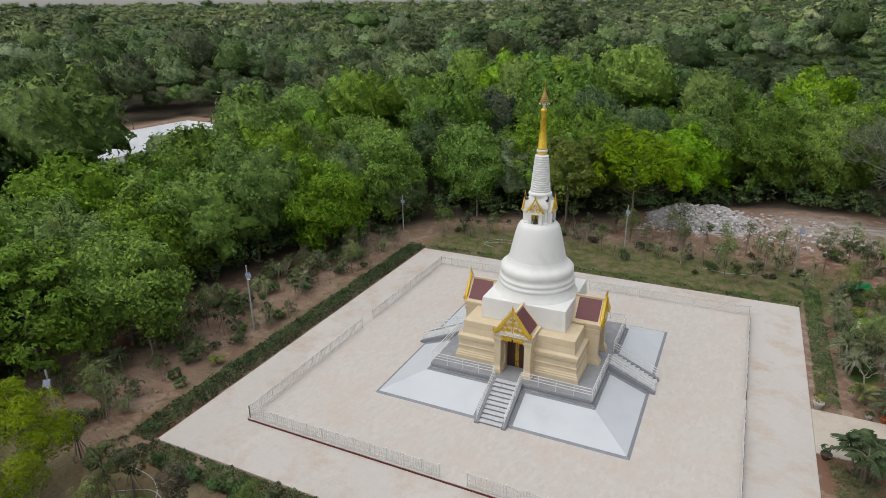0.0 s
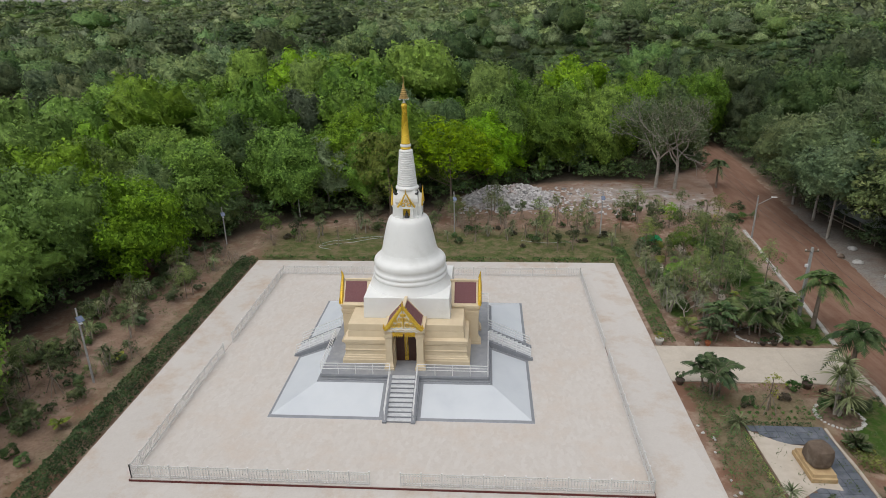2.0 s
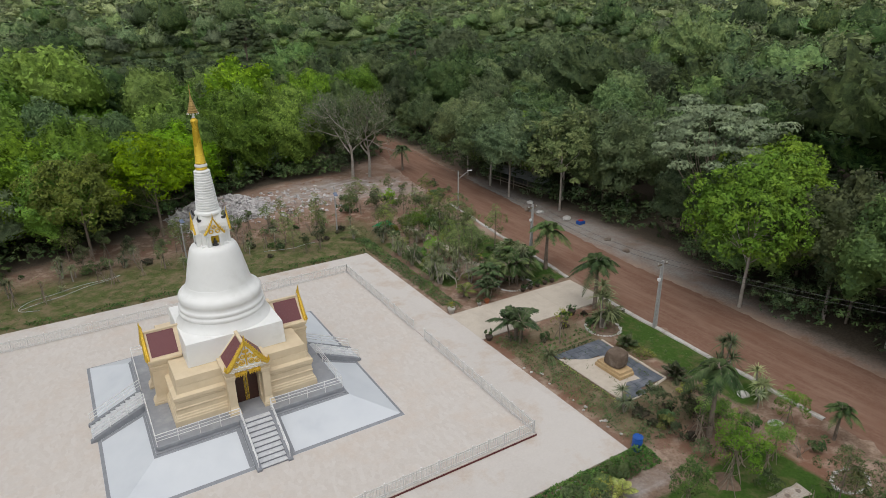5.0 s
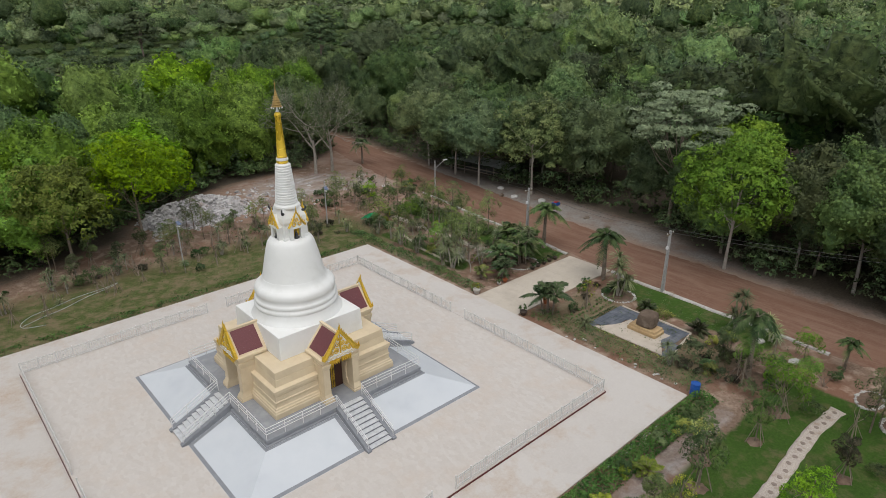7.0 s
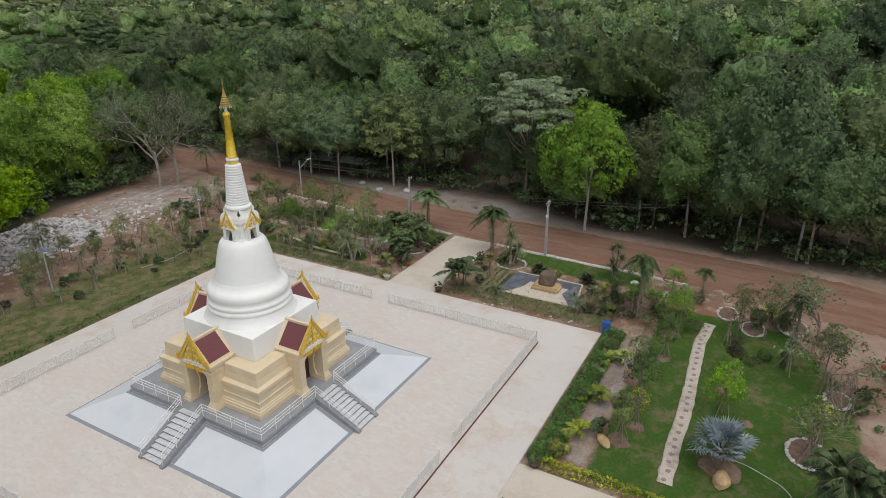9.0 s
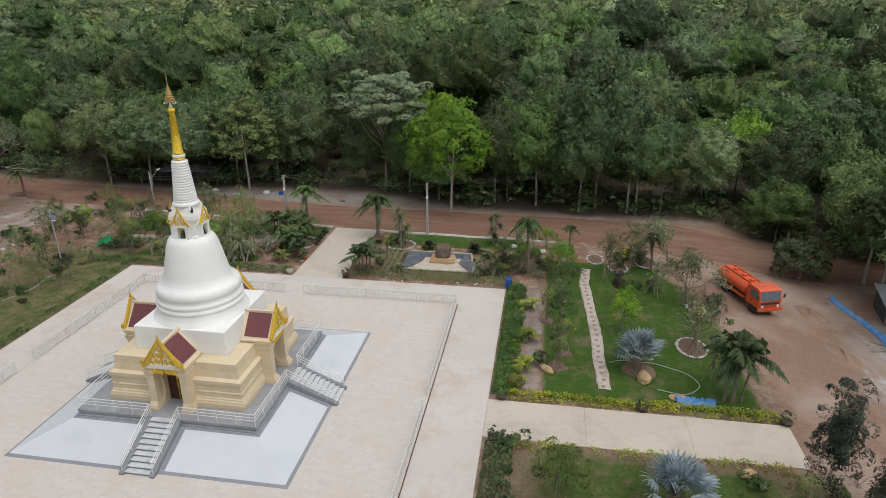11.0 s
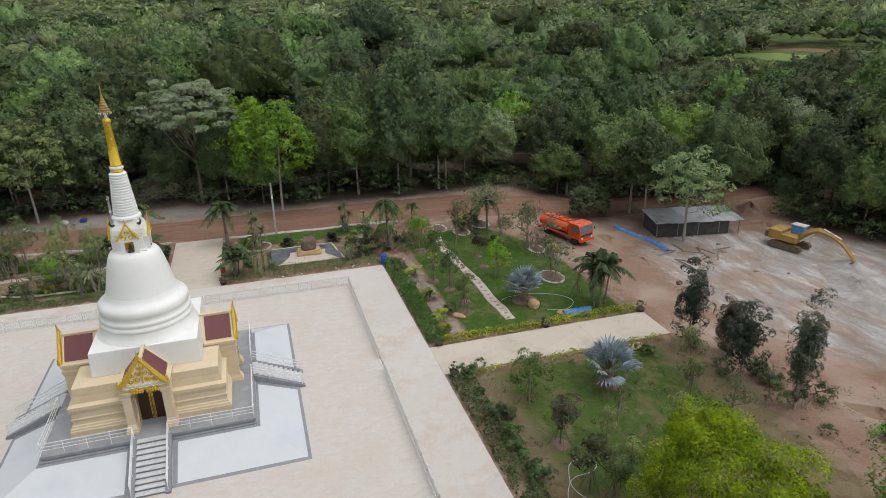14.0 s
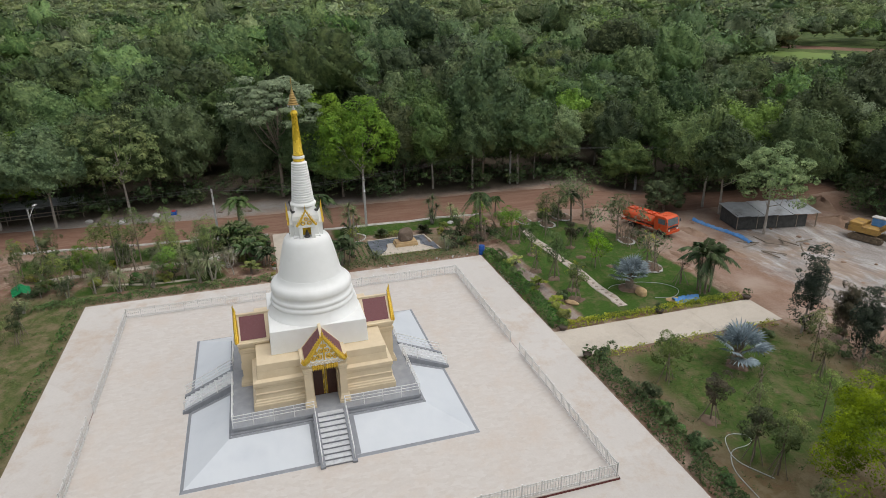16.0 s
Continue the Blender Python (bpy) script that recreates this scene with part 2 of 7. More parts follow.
POND_LINING = plain("pond_lining", (0.62, 0.64, 0.66), (0.70, 0.72, 0.73), 0.4, 0.5, stain=(0.52, 0.53, 0.54), stain_scale=0.12)
WATER = plain("pond_water", (0.10, 0.12, 0.05), (0.12, 0.14, 0.065), 0.3, 0.12, bump=0.02)
SOIL_BANK = plain("soil_bank", (0.22, 0.14, 0.095), (0.33, 0.225, 0.16), 0.8, 0.95, bump=0.4)
MULCH = plain("mulch_soil", (0.10, 0.066, 0.046), (0.20, 0.135, 0.095), 2.5, 0.95, stain=(0.26, 0.19, 0.14), stain_scale=0.6, bump=0.5)


def slab_material(name, a, c, stain, rust, cell):
    """Pale cast concrete with faint stamped patches, dust and rust-brown stains."""
    m, t, b = nodes_of(name, 0.75, 0.0, 0.3)
    pos = place_of(t)
    v = t.nodes.new("ShaderNodeTexVoronoi")
    v.inputs["Scale"].default_value = cell
    warp = t.nodes.new("ShaderNodeVectorMath")
    warp.operation = "MULTIPLY"
    warp.inputs[1].default_value = (1.0, 0.55, 1.0)
    t.links.new(pos, warp.inputs[0])
    t.links.new(warp.outputs[0], v.inputs["Vector"])
    col = blend(t, span(t, v.outputs["Color"], 0.1, 0.9), a, c)
    col = blend(t, span(t, noise_tex(t, pos, 1.6, 6, 0.7), 0.35, 0.7, 0.0, 0.5), col, stain)
    col = blend(t, span(t, noise_tex(t, pos, 0.26, 8, 0.72), 0.49, 0.68, 0.0, 0.85), col, rust)
    col = blend(t, span(t, noise_tex(t, pos, 7.0, 6, 0.7), 0.3, 0.75, 0.0, 0.35), col, (0.66, 0.62, 0.57))
    t.links.new(col, b.inputs["Base Color"])
    bumped(t, b, noise_tex(t, pos, 9.0, 6), 0.2, 0.02)
    return m


CONCRETE_IN = slab_material("stamped_concrete", (0.50, 0.455, 0.415), (0.57, 0.535, 0.50), (0.53, 0.48, 0.435), (0.52, 0.44, 0.375), 4.2)
CONCRETE_OUT = slab_material("plain_concrete", (0.49, 0.45, 0.415), (0.545, 0.51, 0.475), (0.56, 0.53, 0.50), (0.43, 0.315, 0.225), 0.25)
LANE = slab_material("lane_concrete", (0.46, 0.395, 0.315), (0.52, 0.455, 0.37), (0.53, 0.475, 0.40), (0.37, 0.315, 0.25), 0.3)


def earth_material():
    """Ground: leaf litter and soil, grass, red earth and grey sand by mapped weights with ragged edges."""
    m, t, b = nodes_of("ground_earth", 0.95, 0.0, 0.15)
    pos = place_of(t)
    fine, mid, wide = noise_tex(t, pos, 5.0, 8, 0.7), noise_tex(t, pos, 0.9, 6, 0.65), noise_tex(t, pos, 0.14, 5)
    long = t.nodes.new("ShaderNodeMapping")
    long.inputs["Rotation"].default_value = (0, 0, radians(-35))
    long.inputs["Scale"].default_value = (0.22, 0.6, 1.0)
    bent = t.nodes.new("ShaderNodeTexNoise")
    bent.inputs["Scale"].default_value = 0.09
    t.links.new(pos, bent.inputs["Vector"])
    shifted = t.nodes.new("ShaderNodeVectorMath")
    shifted.operation = "MULTIPLY_ADD"
    shifted.inputs[1].default_value = (5, 5, 0)
    t.links.new(bent.outputs["Color"], shifted.inputs[0])
    t.links.new(pos, shifted.inputs[2])
    t.links.new(shifted.outputs[0], long.inputs[0])
    streak = noise_tex(t, long.outputs[0], 1.0, 6, 0.7)

    def weight(key, soft=0.12):
        a = t.nodes.new("ShaderNodeAttribute")
        a.attribute_name = key
        w = calc(t, "ADD", a.outputs["Fac"], calc(t, "MULTIPLY", calc(t, "SUBTRACT", mid, 0.5), 0.9))
        return span(t, w, 0.5 - soft, 0.5 + soft)

    soil = blend(t, span(t, fine, 0.3, 0.7), (0.145, 0.095, 0.068), (0.29, 0.205, 0.15))
    soil = blend(t, span(t, wide, 0.45, 0.65), soil, (0.22, 0.12, 0.08))
    soil = blend(t, span(t, mid, 0.48, 0.66, 0.0, 0.75), soil, (0.43, 0.33, 0.255))
    grass = blend(t, span(t, fine, 0.25, 0.75), (0.04, 0.065, 0.016), (0.10, 0.13, 0.036))
    grass = blend(t, span(t, mid, 0.4, 0.62, 0.0, 0.9), grass, (0.195, 0.15, 0.09))
    lawn = blend(t, span(t, fine, 0.25, 0.75), (0.028, 0.066, 0.011), (0.068, 0.128, 0.022))
    lawn = blend(t, span(t, mid, 0.5, 0.7, 0.0, 0.9), lawn, (0.125, 0.12, 0.05))
    lawn = blend(t, span(t, noise_tex(t, pos, 0.4, 6, 0.7), 0.54, 0.68, 0.0, 0.8), lawn, (0.17, 0.135, 0.08))
    red = blend(t, span(t, fine, 0.3, 0.7), (0.205, 0.128, 0.092), (0.295, 0.195, 0.142))
    red = blend(t, span(t, wide, 0.45, 0.65), red, (0.36, 0.275, 0.22))
    grey = blend(t, span(t, fine, 0.3, 0.7), (0.25, 0.225, 0.21), (0.38, 0.35, 0.325))
    grey = blend(t, span(t, noise_tex(t, pos, 0.22, 6, 0.65), 0.46, 0.6), grey, (0.32, 0.25, 0.2))
    grey = blend(t, span(t, streak, 0.5, 0.66, 0.0, 0.7), grey, (0.56, 0.55, 0.54))
    grey = blend(t, span(t, streak, 0.47, 0.36, 0.0, 0.5), grey, (0.19, 0.15, 0.125))
    litter = blend(t, span(t, fine, 0.3, 0.7), (0.08, 0.065, 0.047), (0.155, 0.125, 0.092))
    wood = blend(t, span(t, wide, 0.4, 0.65), (0.06, 0.095, 0.026), (0.13, 0.165, 0.055))
    col = blend(t, weight("w_grass", 0.2), soil, grass)
    col = blend(t, weight("w_lawn"), col, lawn)
    col = blend(t, weight("w_red", 0.2), col, red)
    col = blend(t, weight("w_grey", 0.25), col, grey)
    gravel = blend(t, span(t, fine, 0.3, 0.7), (0.20, 0.185, 0.17), (0.36, 0.34, 0.315))
    gravel = blend(t, span(t, wide, 0.45, 0.65, 0.0, 0.6), gravel, (0.17, 0.125, 0.095))
    col = blend(t, weight("w_verge", 0.3), col, gravel)
    col = blend(t, weight("w_litter", 0.2), col, litter)
    col = blend(t, weight("w_wood", 0.2), col, wood)
    t.links.new(col, b.inputs["Base Color"])
    bumped(t, b, calc(t, "ADD", fine, mid), 0.6, 0.12)
    return m


EARTH = earth_material()


def road_material():
    m, t, b = nodes_of("laterite_road", 0.95, 0.0, 0.15)
    pos = place_of(t)
    warp = t.nodes.new("ShaderNodeVectorMath")
    warp.operation = "MULTIPLY"
    warp.inputs[1].default_value = (1.3, 0.16, 1.0)
    t.links.new(pos, warp.inputs[0])
    ruts = noise_tex(t, warp.outputs[0], 0.9, 6, 0.7)
    col = blend(t, span(t, noise_tex(t, pos, 4.0, 8, 0.7), 0.3, 0.7), (0.165, 0.09, 0.062), (0.22, 0.128, 0.09))
    col = blend(t, span(t, ruts, 0.42, 0.68, 0.0, 0.8), col, (0.275, 0.178, 0.13))
    col = blend(t, span(t, noise_tex(t, pos, 0.25, 5), 0.52, 0.7, 0.0, 0.6), col, (0.19, 0.10, 0.066))
    t.links.new(col, b.inputs["Base Color"])
    bumped(t, b, ruts, 0.4, 0.08)
    return m


ROAD = road_material()


# ---- builders ----
def unit(v):
    v = np.asarray(v, float)
    return v / (np.linalg.norm(v, axis=-1, keepdims=True) + 1e-9)


class Shape:
    """A mesh in the making: vertices and faces, joined piece by piece."""

    def __init__(self):
        self.v, self.f = [], []

    def add(self, verts, faces):
        k = len(self.v)
        self.v += [tuple(map(float, p)) for p in verts]
        self.f += [tuple(i + k for i in f) for f in faces]
        return self

    def box(self, x0, x1, y0, y1, z0, z1, m=None):
        p = [(x, y, z) for z in (z0, z1) for x, y in ((x0, y0), (x1, y0), (x1, y1), (x0, y1))]
        if m is not None:
            p = [m @ Vector(q) for q in p]
        return self.add(p, [(3, 2, 1, 0), (4, 5, 6, 7), (0, 1, 5, 4), (1, 2, 6, 5), (2, 3, 7, 6), (3, 0, 4, 7)])

    def loft(self, rings, cap=True):
        """Rings of equally many points, from the bottom up."""
        n = len(rings[0])
        faces = [(a * n + i, a * n + (i + 1) % n, (a + 1) * n + (i + 1) % n, (a + 1) * n + i) for a in range(len(rings) - 1) for i in range(n)]
        if cap:
            faces += [tuple(reversed(range(n))), tuple(range((len(rings) - 1) * n, len(rings) * n))]
        return self.add([p for r in rings for p in r], faces)

    def lathe(self, profile, sides=48, at=(0, 0, 0)):
        rings = [[(at[0] + max(r, 0.001) * math.cos(2 * math.pi * i / sides), at[1] + max(r, 0.001) * math.sin(2 * math.pi * i / sides), at[2] + z) for i in range(sides)] for r, z in profile]
        return self.loft(rings)

    def square(self, profile):
        return self.loft([[(-h, -h, z), (h, -h, z), (h, h, z), (-h, h, z)] for h, z in profile])

    def tube(self, pts, radii, sides=6):
        pts = np.asarray(pts, float)
        radii = np.broadcast_to(np.asarray(radii, float), (len(pts),))
        rings = []
        for i, p in enumerate(pts):
            d = unit(pts[min(i + 1, len(pts) - 1)] - pts[max(i - 1, 0)])
            a = unit(np.cross(d, (0.31, 0.95, 0.02) if abs(d[2]) > 0.9 else (0, 0, 1)))
            b = np.cross(d, a)
            ang = np.arange(sides) * 2 * math.pi / sides
            rings.append([tuple(p + radii[i] * (math.cos(w) * a + math.sin(w) * b)) for w in ang])
        return self.loft(rings)

    def ring(self, centre, r, thick, normal="y", sides=8, around=4, m=None):
        pts = []
        for i in range(sides):
            w = 2 * math.pi * i / sides
            for j in range(around):
                q = 2 * math.pi * j / around
                u, s = r + thick * math.cos(q), thick * math.sin(q)
                p = {"y": (u * math.cos(w), s, u * math.sin(w)), "x": (s, u * math.cos(w), u * math.sin(w)), "z": (u * math.cos(w), u * math.sin(w), s)}[normal]
                p = Vector(p) + Vector(centre)
                pts.append(m @ p if m is not None else p)
        return self.add(pts, [(i * around + j, (i + 1) % sides * around + j, (i + 1) % sides * around + (j + 1) % around, i * around + (j + 1) % around) for i in range(sides) for j in range(around)])

    def cone(self, base, tip, r, sides=5):
        return self.tube([base, tip], [r, r * 0.08], sides)

    def mesh(self, name, material, smooth=False):
        me = bpy.data.meshes.new(name)
        me.from_pydata(self.v, [], self.f)
        me.materials.append(material)
        if smooth:
            me.polygons.foreach_set("use_smooth", [True] * len(me.polygons))
            if smooth != "all":
                me.set_sharp_from_angle(angle=radians(smooth))
        me.update()
        return me


def fast_mesh(name, verts, quads, material, tint=None, bend=None):
    """A mesh from arrays of vertices and of faces with equally many corners."""
    me = bpy.data.meshes.new(name)
    n = len(quads)
    me.vertices.add(len(verts))
    me.vertices.foreach_set("co", np.ascontiguousarray(verts, np.float32).ravel())
    corners = np.asarray(quads).shape[1]
    me.loops.add(n * corners)
    me.loops.foreach_set("vertex_index", np.ascontiguousarray(quads, np.int32).ravel())
    me.polygons.add(n)
    me.polygons.foreach_set("loop_start", np.arange(0, n * corners, corners, dtype=np.int32))
    if tint is not None:
        me.attributes.new("tint", "FLOAT", "POINT").data.foreach_set("value", np.ascontiguousarray(tint, np.float32))
    if bend is not None:
        me.attributes.new("bend", "FLOAT_VECTOR", "POINT").data.foreach_set("vector", np.ascontiguousarray(np.repeat(bend, len(verts) // len(bend), axis=0), np.float32).ravel())
    me.update(calc_edges=True)
    me.materials.append(material)
    return me


def thing(name, label, category, group="", m=None, data=None, kind=""):
    ob = new(name, data)
    if m is not None:
        ob.matrix_basis = m
    return tagged(ob, label, category, group, kind)


def part(name, shape, material, parent, label="", smooth=False, m=None):
    """One mesh object under a thing or under a part."""
    ob = new(name, shape if isinstance(shape, bpy.types.Mesh) else shape.mesh(name, material, smooth))
    ob.parent = parent
    if m is not None:
        ob.matrix_basis = m
    return tagged(ob, label)


def soften(ob, width, segments=2):
    b = ob.modifiers.new("soften", "BEVEL")
    b.width, b.segments, b.limit_method, b.angle_limit = width, segments, "ANGLE", radians(35)
    return ob


def quarter(k):
    return pose(0, 0, 0, 0, 0, 90 * k)


def smoothstep(x):
    x = np.clip(x, 0, 1)
    return x * x * (3 - 2 * x)


def inside(poly, x, y):
    """Whether points lie in a polygon."""
    x, y = np.asarray(x, float), np.asarray(y, float)
    r = np.zeros(np.broadcast(x, y).shape, bool)
    for (ax, ay), (bx, by) in zip(poly, poly[1:] + poly[:1]):
        if ay != by:
            r ^= ((ay > y) != (by > y)) & (x < (bx - ax) * (y - ay) / (by - ay) + ax)
    return r


def edge_distance(poly, x, y):
    """Signed distance to a polygon's edge, positive inside."""
    x, y = np.asarray(x, float), np.asarray(y, float)
    d = np.full(np.broadcast(x, y).shape, 1e9)
    for (ax, ay), (bx, by) in zip(poly, poly[1:] + poly[:1]):
        ux, uy = bx - ax, by - ay
        k = np.clip(((x - ax) * ux + (y - ay) * uy) / (ux * ux + uy * uy), 0, 1)
        d = np.minimum(d, np.hypot(x - ax - k * ux, y - ay - k * uy))
    return np.where(inside(poly, x, y), d, -d)

# ---- ground ----
GROUND = -0.2
CLEAR = [(-60, -34), (-60, -85), (-20, -82), (8, -76), (19, -71), (27, -78), (33, -80), (31.5, -64), (35, -53), (43.5, -44), (42.6, -30), (43.2, -16), (46.0, -6), (48.0, 2), (48.5, 14), (47.5, 26), (47.5, 40), (48.5, 56), (50, 80), (44, 80), (41, 62), (31, 53.5), (22, 53), (15, 51.5), (8, 48.5), (2, 45), (-1, 40), (-8, 37), (-20, 32), (-29, 24), (-33, 12), (-35, 0), (-36, -34)]
POND = [(-118, 24), (-72, 20), (-68, 72), (-114.5, 75)]
YARD = [(21, -36.5), (28, -33), (34, -30), (44, -32), (44, -44), (34, -53), (30, -62), (33, -80), (27, -80), (20, -73), (8, -77), (-20, -80), (-34, -72), (-32, -43), (-19, -38.8), (-12, -39.2), (-5, -39.5), (1.5, -39), (7, -39.5), (12, -38.5)]
NORTH_CLEARING = [(3, 38), (10, 34), (22, 33), (30, 34), (40, 38), (40, 52), (31, 52), (20, 56), (13, 55), (6, 50)]


def height(x, y):
    """The ground's height: flat round the plaza, lower in the work yard, hollow at the pond."""
    x, y = np.asarray(x, float), np.asarray(y, float)
    z = GROUND - 1.1 * smoothstep((-37 - y) / 14) * smoothstep((x + 30) / 25)
    z = z - 4.0 * smoothstep(edge_distance(POND, x, y) / 5 + 0.3)
    z = z + 34 * smoothstep((np.hypot(x, y) - 600) / 1500)
    near = np.maximum(np.abs(x), np.abs(y))
    z = z + 0.07 * smoothstep((near - 21.5) / 3) * (np.sin(x * 0.9 + 1.3 * np.sin(y * 0.7)) * np.cos(y * 0.8 + np.sin(x * 0.5)))
    return z


def ground_z(x, y):
    return float(height(x, y))


def grid_lines(lo, hi, step, far):
    a, out, s = list(np.arange(lo, hi + 0.01, step)), [], step
    left, right = [lo], [hi]
    while right[-1] < far:
        s *= 1.18
        right.append(right[-1] + s)
        left.append(left[-1] - s)
    return np.array(left[:0:-1] + a + right[1:])


def build_ground():
    xs, ys = grid_lines(-62, 62, 0.95, 3600), grid_lines(-84, 62, 0.95, 3600)
    X, Y = np.meshgrid(xs, ys)
    Z = height(X, Y)
    verts = np.stack([X, Y, Z], -1).reshape(-1, 3)
    w, h = len(xs), len(ys)
    i = (np.arange(h - 1)[:, None] * w + np.arange(w - 1)).ravel()
    me = fast_mesh("ground", verts, np.stack([i, i + 1, i + w + 1, i + w], -1), EARTH)
    me.polygons.foreach_set("use_smooth", [True] * len(me.polygons))
    x, y = verts[:, 0], verts[:, 1]
    ramp = lambda d, soft=2.0: np.clip(0.5 + d / soft, 0, 1)  # noqa: E731
    rect = lambda x0, x1, y0, y1: np.minimum(np.minimum(x - x0, x1 - x), np.minimum(y - y0, y1 - y))  # noqa: E731
    far = np.hypot(x, y)
    litter = np.maximum(ramp(-edge_distance(CLEAR, x, y), 5), 0) * ramp(-14 - edge_distance(POND, x, y), 6)
    grass = np.maximum.reduce([0.78 * ramp(rect(-20.5, 24, 18, 30.5), 6), 0.55 * ramp(rect(-22, -2, -44, -20), 4), 0.6 * ramp(rect(-60, -19, -60, -21), 6), 0.42 * ramp(rect(-24, -19, -25, 20), 3), 0.5 * ramp(rect(19.6, 28.5, -20, -3.6), 2), 0.35 * ramp(rect(-34, -20, -25, 30), 3)])
    lawn = np.maximum.reduce([ramp(rect(2.4, 27, -37.5, -23), 1.6), 0.95 * ramp(rect(29.3, 33, -20.5, -5), 1.2), 0.95 * ramp(rect(29.5, 35, 2.5, 28), 1.5), 0.85 * ramp(rect(22.0, 24.4, 7, 21), 1.2), 0.6 * ramp(rect(-18, -2.7, -37, -22.4), 2.5)])
    lawn = np.minimum(lawn, ramp(-edge_distance([(19, -41), (22, -36), (27, -33), (33, -25), (45, -25), (45, -45)], x, y), 1.5))
    red = np.maximum.reduce([ramp(edge_distance(YARD, x, y), 3), 0.56 * ramp(edge_distance(NORTH_CLEARING, x, y), 5), ramp(4.6 - np.abs(x - 38.5), 3) * (y > -40) * (y < 60), 0.52 * ramp(rect(-31, -21.8, -20, 16), 5)])
    grey = np.maximum.reduce([ramp(edge_distance([(14, -47), (20, -53), (20, -62), (10, -74), (-8, -76), (-24, -70), (-14, -54), (-2, -47)], x, y), 6), 0.6 * ramp(rect(3, 20, -22.9, -21.1), 0.8), 0.62 * ramp(edge_distance([(16, 40), (36, 36), (38, 46), (26, 52), (17, 50)], x, y), 6)])
    verge = np.maximum(0.72 * ramp(rect(42.0, 56, -16, 40), 3) * (1 - 0.5 * litter), 0.55 * ramp(rect(41.5, 48, -44, -14), 3))
    for key, val in (("w_grass", grass), ("w_lawn", lawn), ("w_red", red), ("w_grey", grey), ("w_verge", verge), ("w_litter", litter), ("w_wood", np.clip((far - 160) / 120, 0, 1))):
        me.attributes.new(key, "FLOAT", "POINT").data.foreach_set("value", np.ascontiguousarray(val, np.float32))
    ob = thing("ground", "brown soil, patchy grass and red earth round the plaza", "ground", data=me, kind="structure")
    return ob


build_ground()


def strip_mesh(name, line, material, lift, side_step=1.0, rough_edge=0.0, thick=0.0, seed=1):
    """A band along a line of (x, y, half width), laid on the ground."""
    rng = np.random.default_rng(seed)
    pts = np.array(line, float)
    seg = np.r_[0, np.cumsum(np.hypot(*np.diff(pts[:, :2], axis=0).T))]
    s = np.linspace(0, seg[-1], max(2, int(seg[-1] / side_step)))
    p = np.stack([np.interp(s, seg, pts[:, k]) for k in range(3)], -1)
    d = unit(np.gradient(p[:, :2], axis=0))
    n = np.stack([-d[:, 1], d[:, 0]], -1)
    rows, m = [], 7
    for k in range(m):
        o = (k / (m - 1) * 2 - 1) * p[:, 2]
        if k in (0, m - 1):
            o = o + rng.uniform(-1, 1, len(p)) * rough_edge
        q = p[:, :2] + n * o[:, None]
        crown = 0.0 if k in (0, m - 1) and not thick else lift
        rows.append(np.c_[q, height(q[:, 0], q[:, 1]) + (crown if crown else -0.03)])
    v = np.concatenate(rows)
    c = len(p)
    i = (np.arange(m - 1)[:, None] * c + np.arange(c - 1)).ravel()
    quads = np.stack([i, i + 1, i + c + 1, i + c], -1)[:, ::-1]
    if thick:
        lower = v.copy()
        lower[:, 2] -= thick
        k = len(v)
        a, b = np.arange(c - 1), np.arange(c - 1) + (m - 1) * c
        sides = [np.stack([a, a + 1, a + 1 + k, a + k], -1), np.stack([b + 1, b, b + k, b + 1 + k], -1)]
        v, quads = np.r_[v, lower], np.concatenate([quads, *sides])
    me = fast_mesh(name, v, quads, material)
    me.polygons.foreach_set("use_smooth", [True] * len(me.polygons))
    return me


thing("road", "packed red laterite road with wheel ruts", "road", kind="structure", data=strip_mesh("road", [(48, 98, 3.0), (46.6, 80, 3.2), (45.2, 64, 3.5), (43.2, 52, 4.0), (41.6, 40, 4.5), (40.6, 28, 4.2), (39.1, 15, 4.1), (37.9, 3, 4.1), (37.5, -8, 4.4), (37.2, -20, 4.5), (36.6, -30, 4.8), (35.3, -38, 5.4), (32.6, -47, 4.8), (30.8, -60, 3.2), (30.6, -78, 2.4)], ROAD, 0.1, 1.2, 0.15))

# ---- plaza ----
IN, OUT, STEP_Z, OUT_Z = 15.25, 19.3, 0.06, -0.1


def build_plaza():
    s = Shape().square([(OUT, -0.6), (OUT, OUT_Z)])
    soften(thing("plaza", "pale beige concrete slab with rust stains round the fenced court", "plaza", kind="structure", data=s.mesh("plaza", CONCRETE_OUT)), 0.03)
    s = Shape().square([(IN - 0.02, OUT_Z + 0.002), (IN - 0.02, STEP_Z)])
    soften(thing("court_floor", "stamped pinkish concrete floor of the raised court", "floor", kind="structure", data=s.mesh("court_floor", CONCRETE_IN)), 0.02)
    for k in range(4):
        s = Shape().box(-IN - 0.02, IN - 0.02 - 0.001, -IN - 0.02, -IN + 0.0, OUT_Z + 0.002, STEP_Z - 0.03)
        thing("court_edge", "maroon painted riser below the white fence", "step edge", "court edges", quarter(k), s.mesh("court_edge", KERB_RED), "structure")


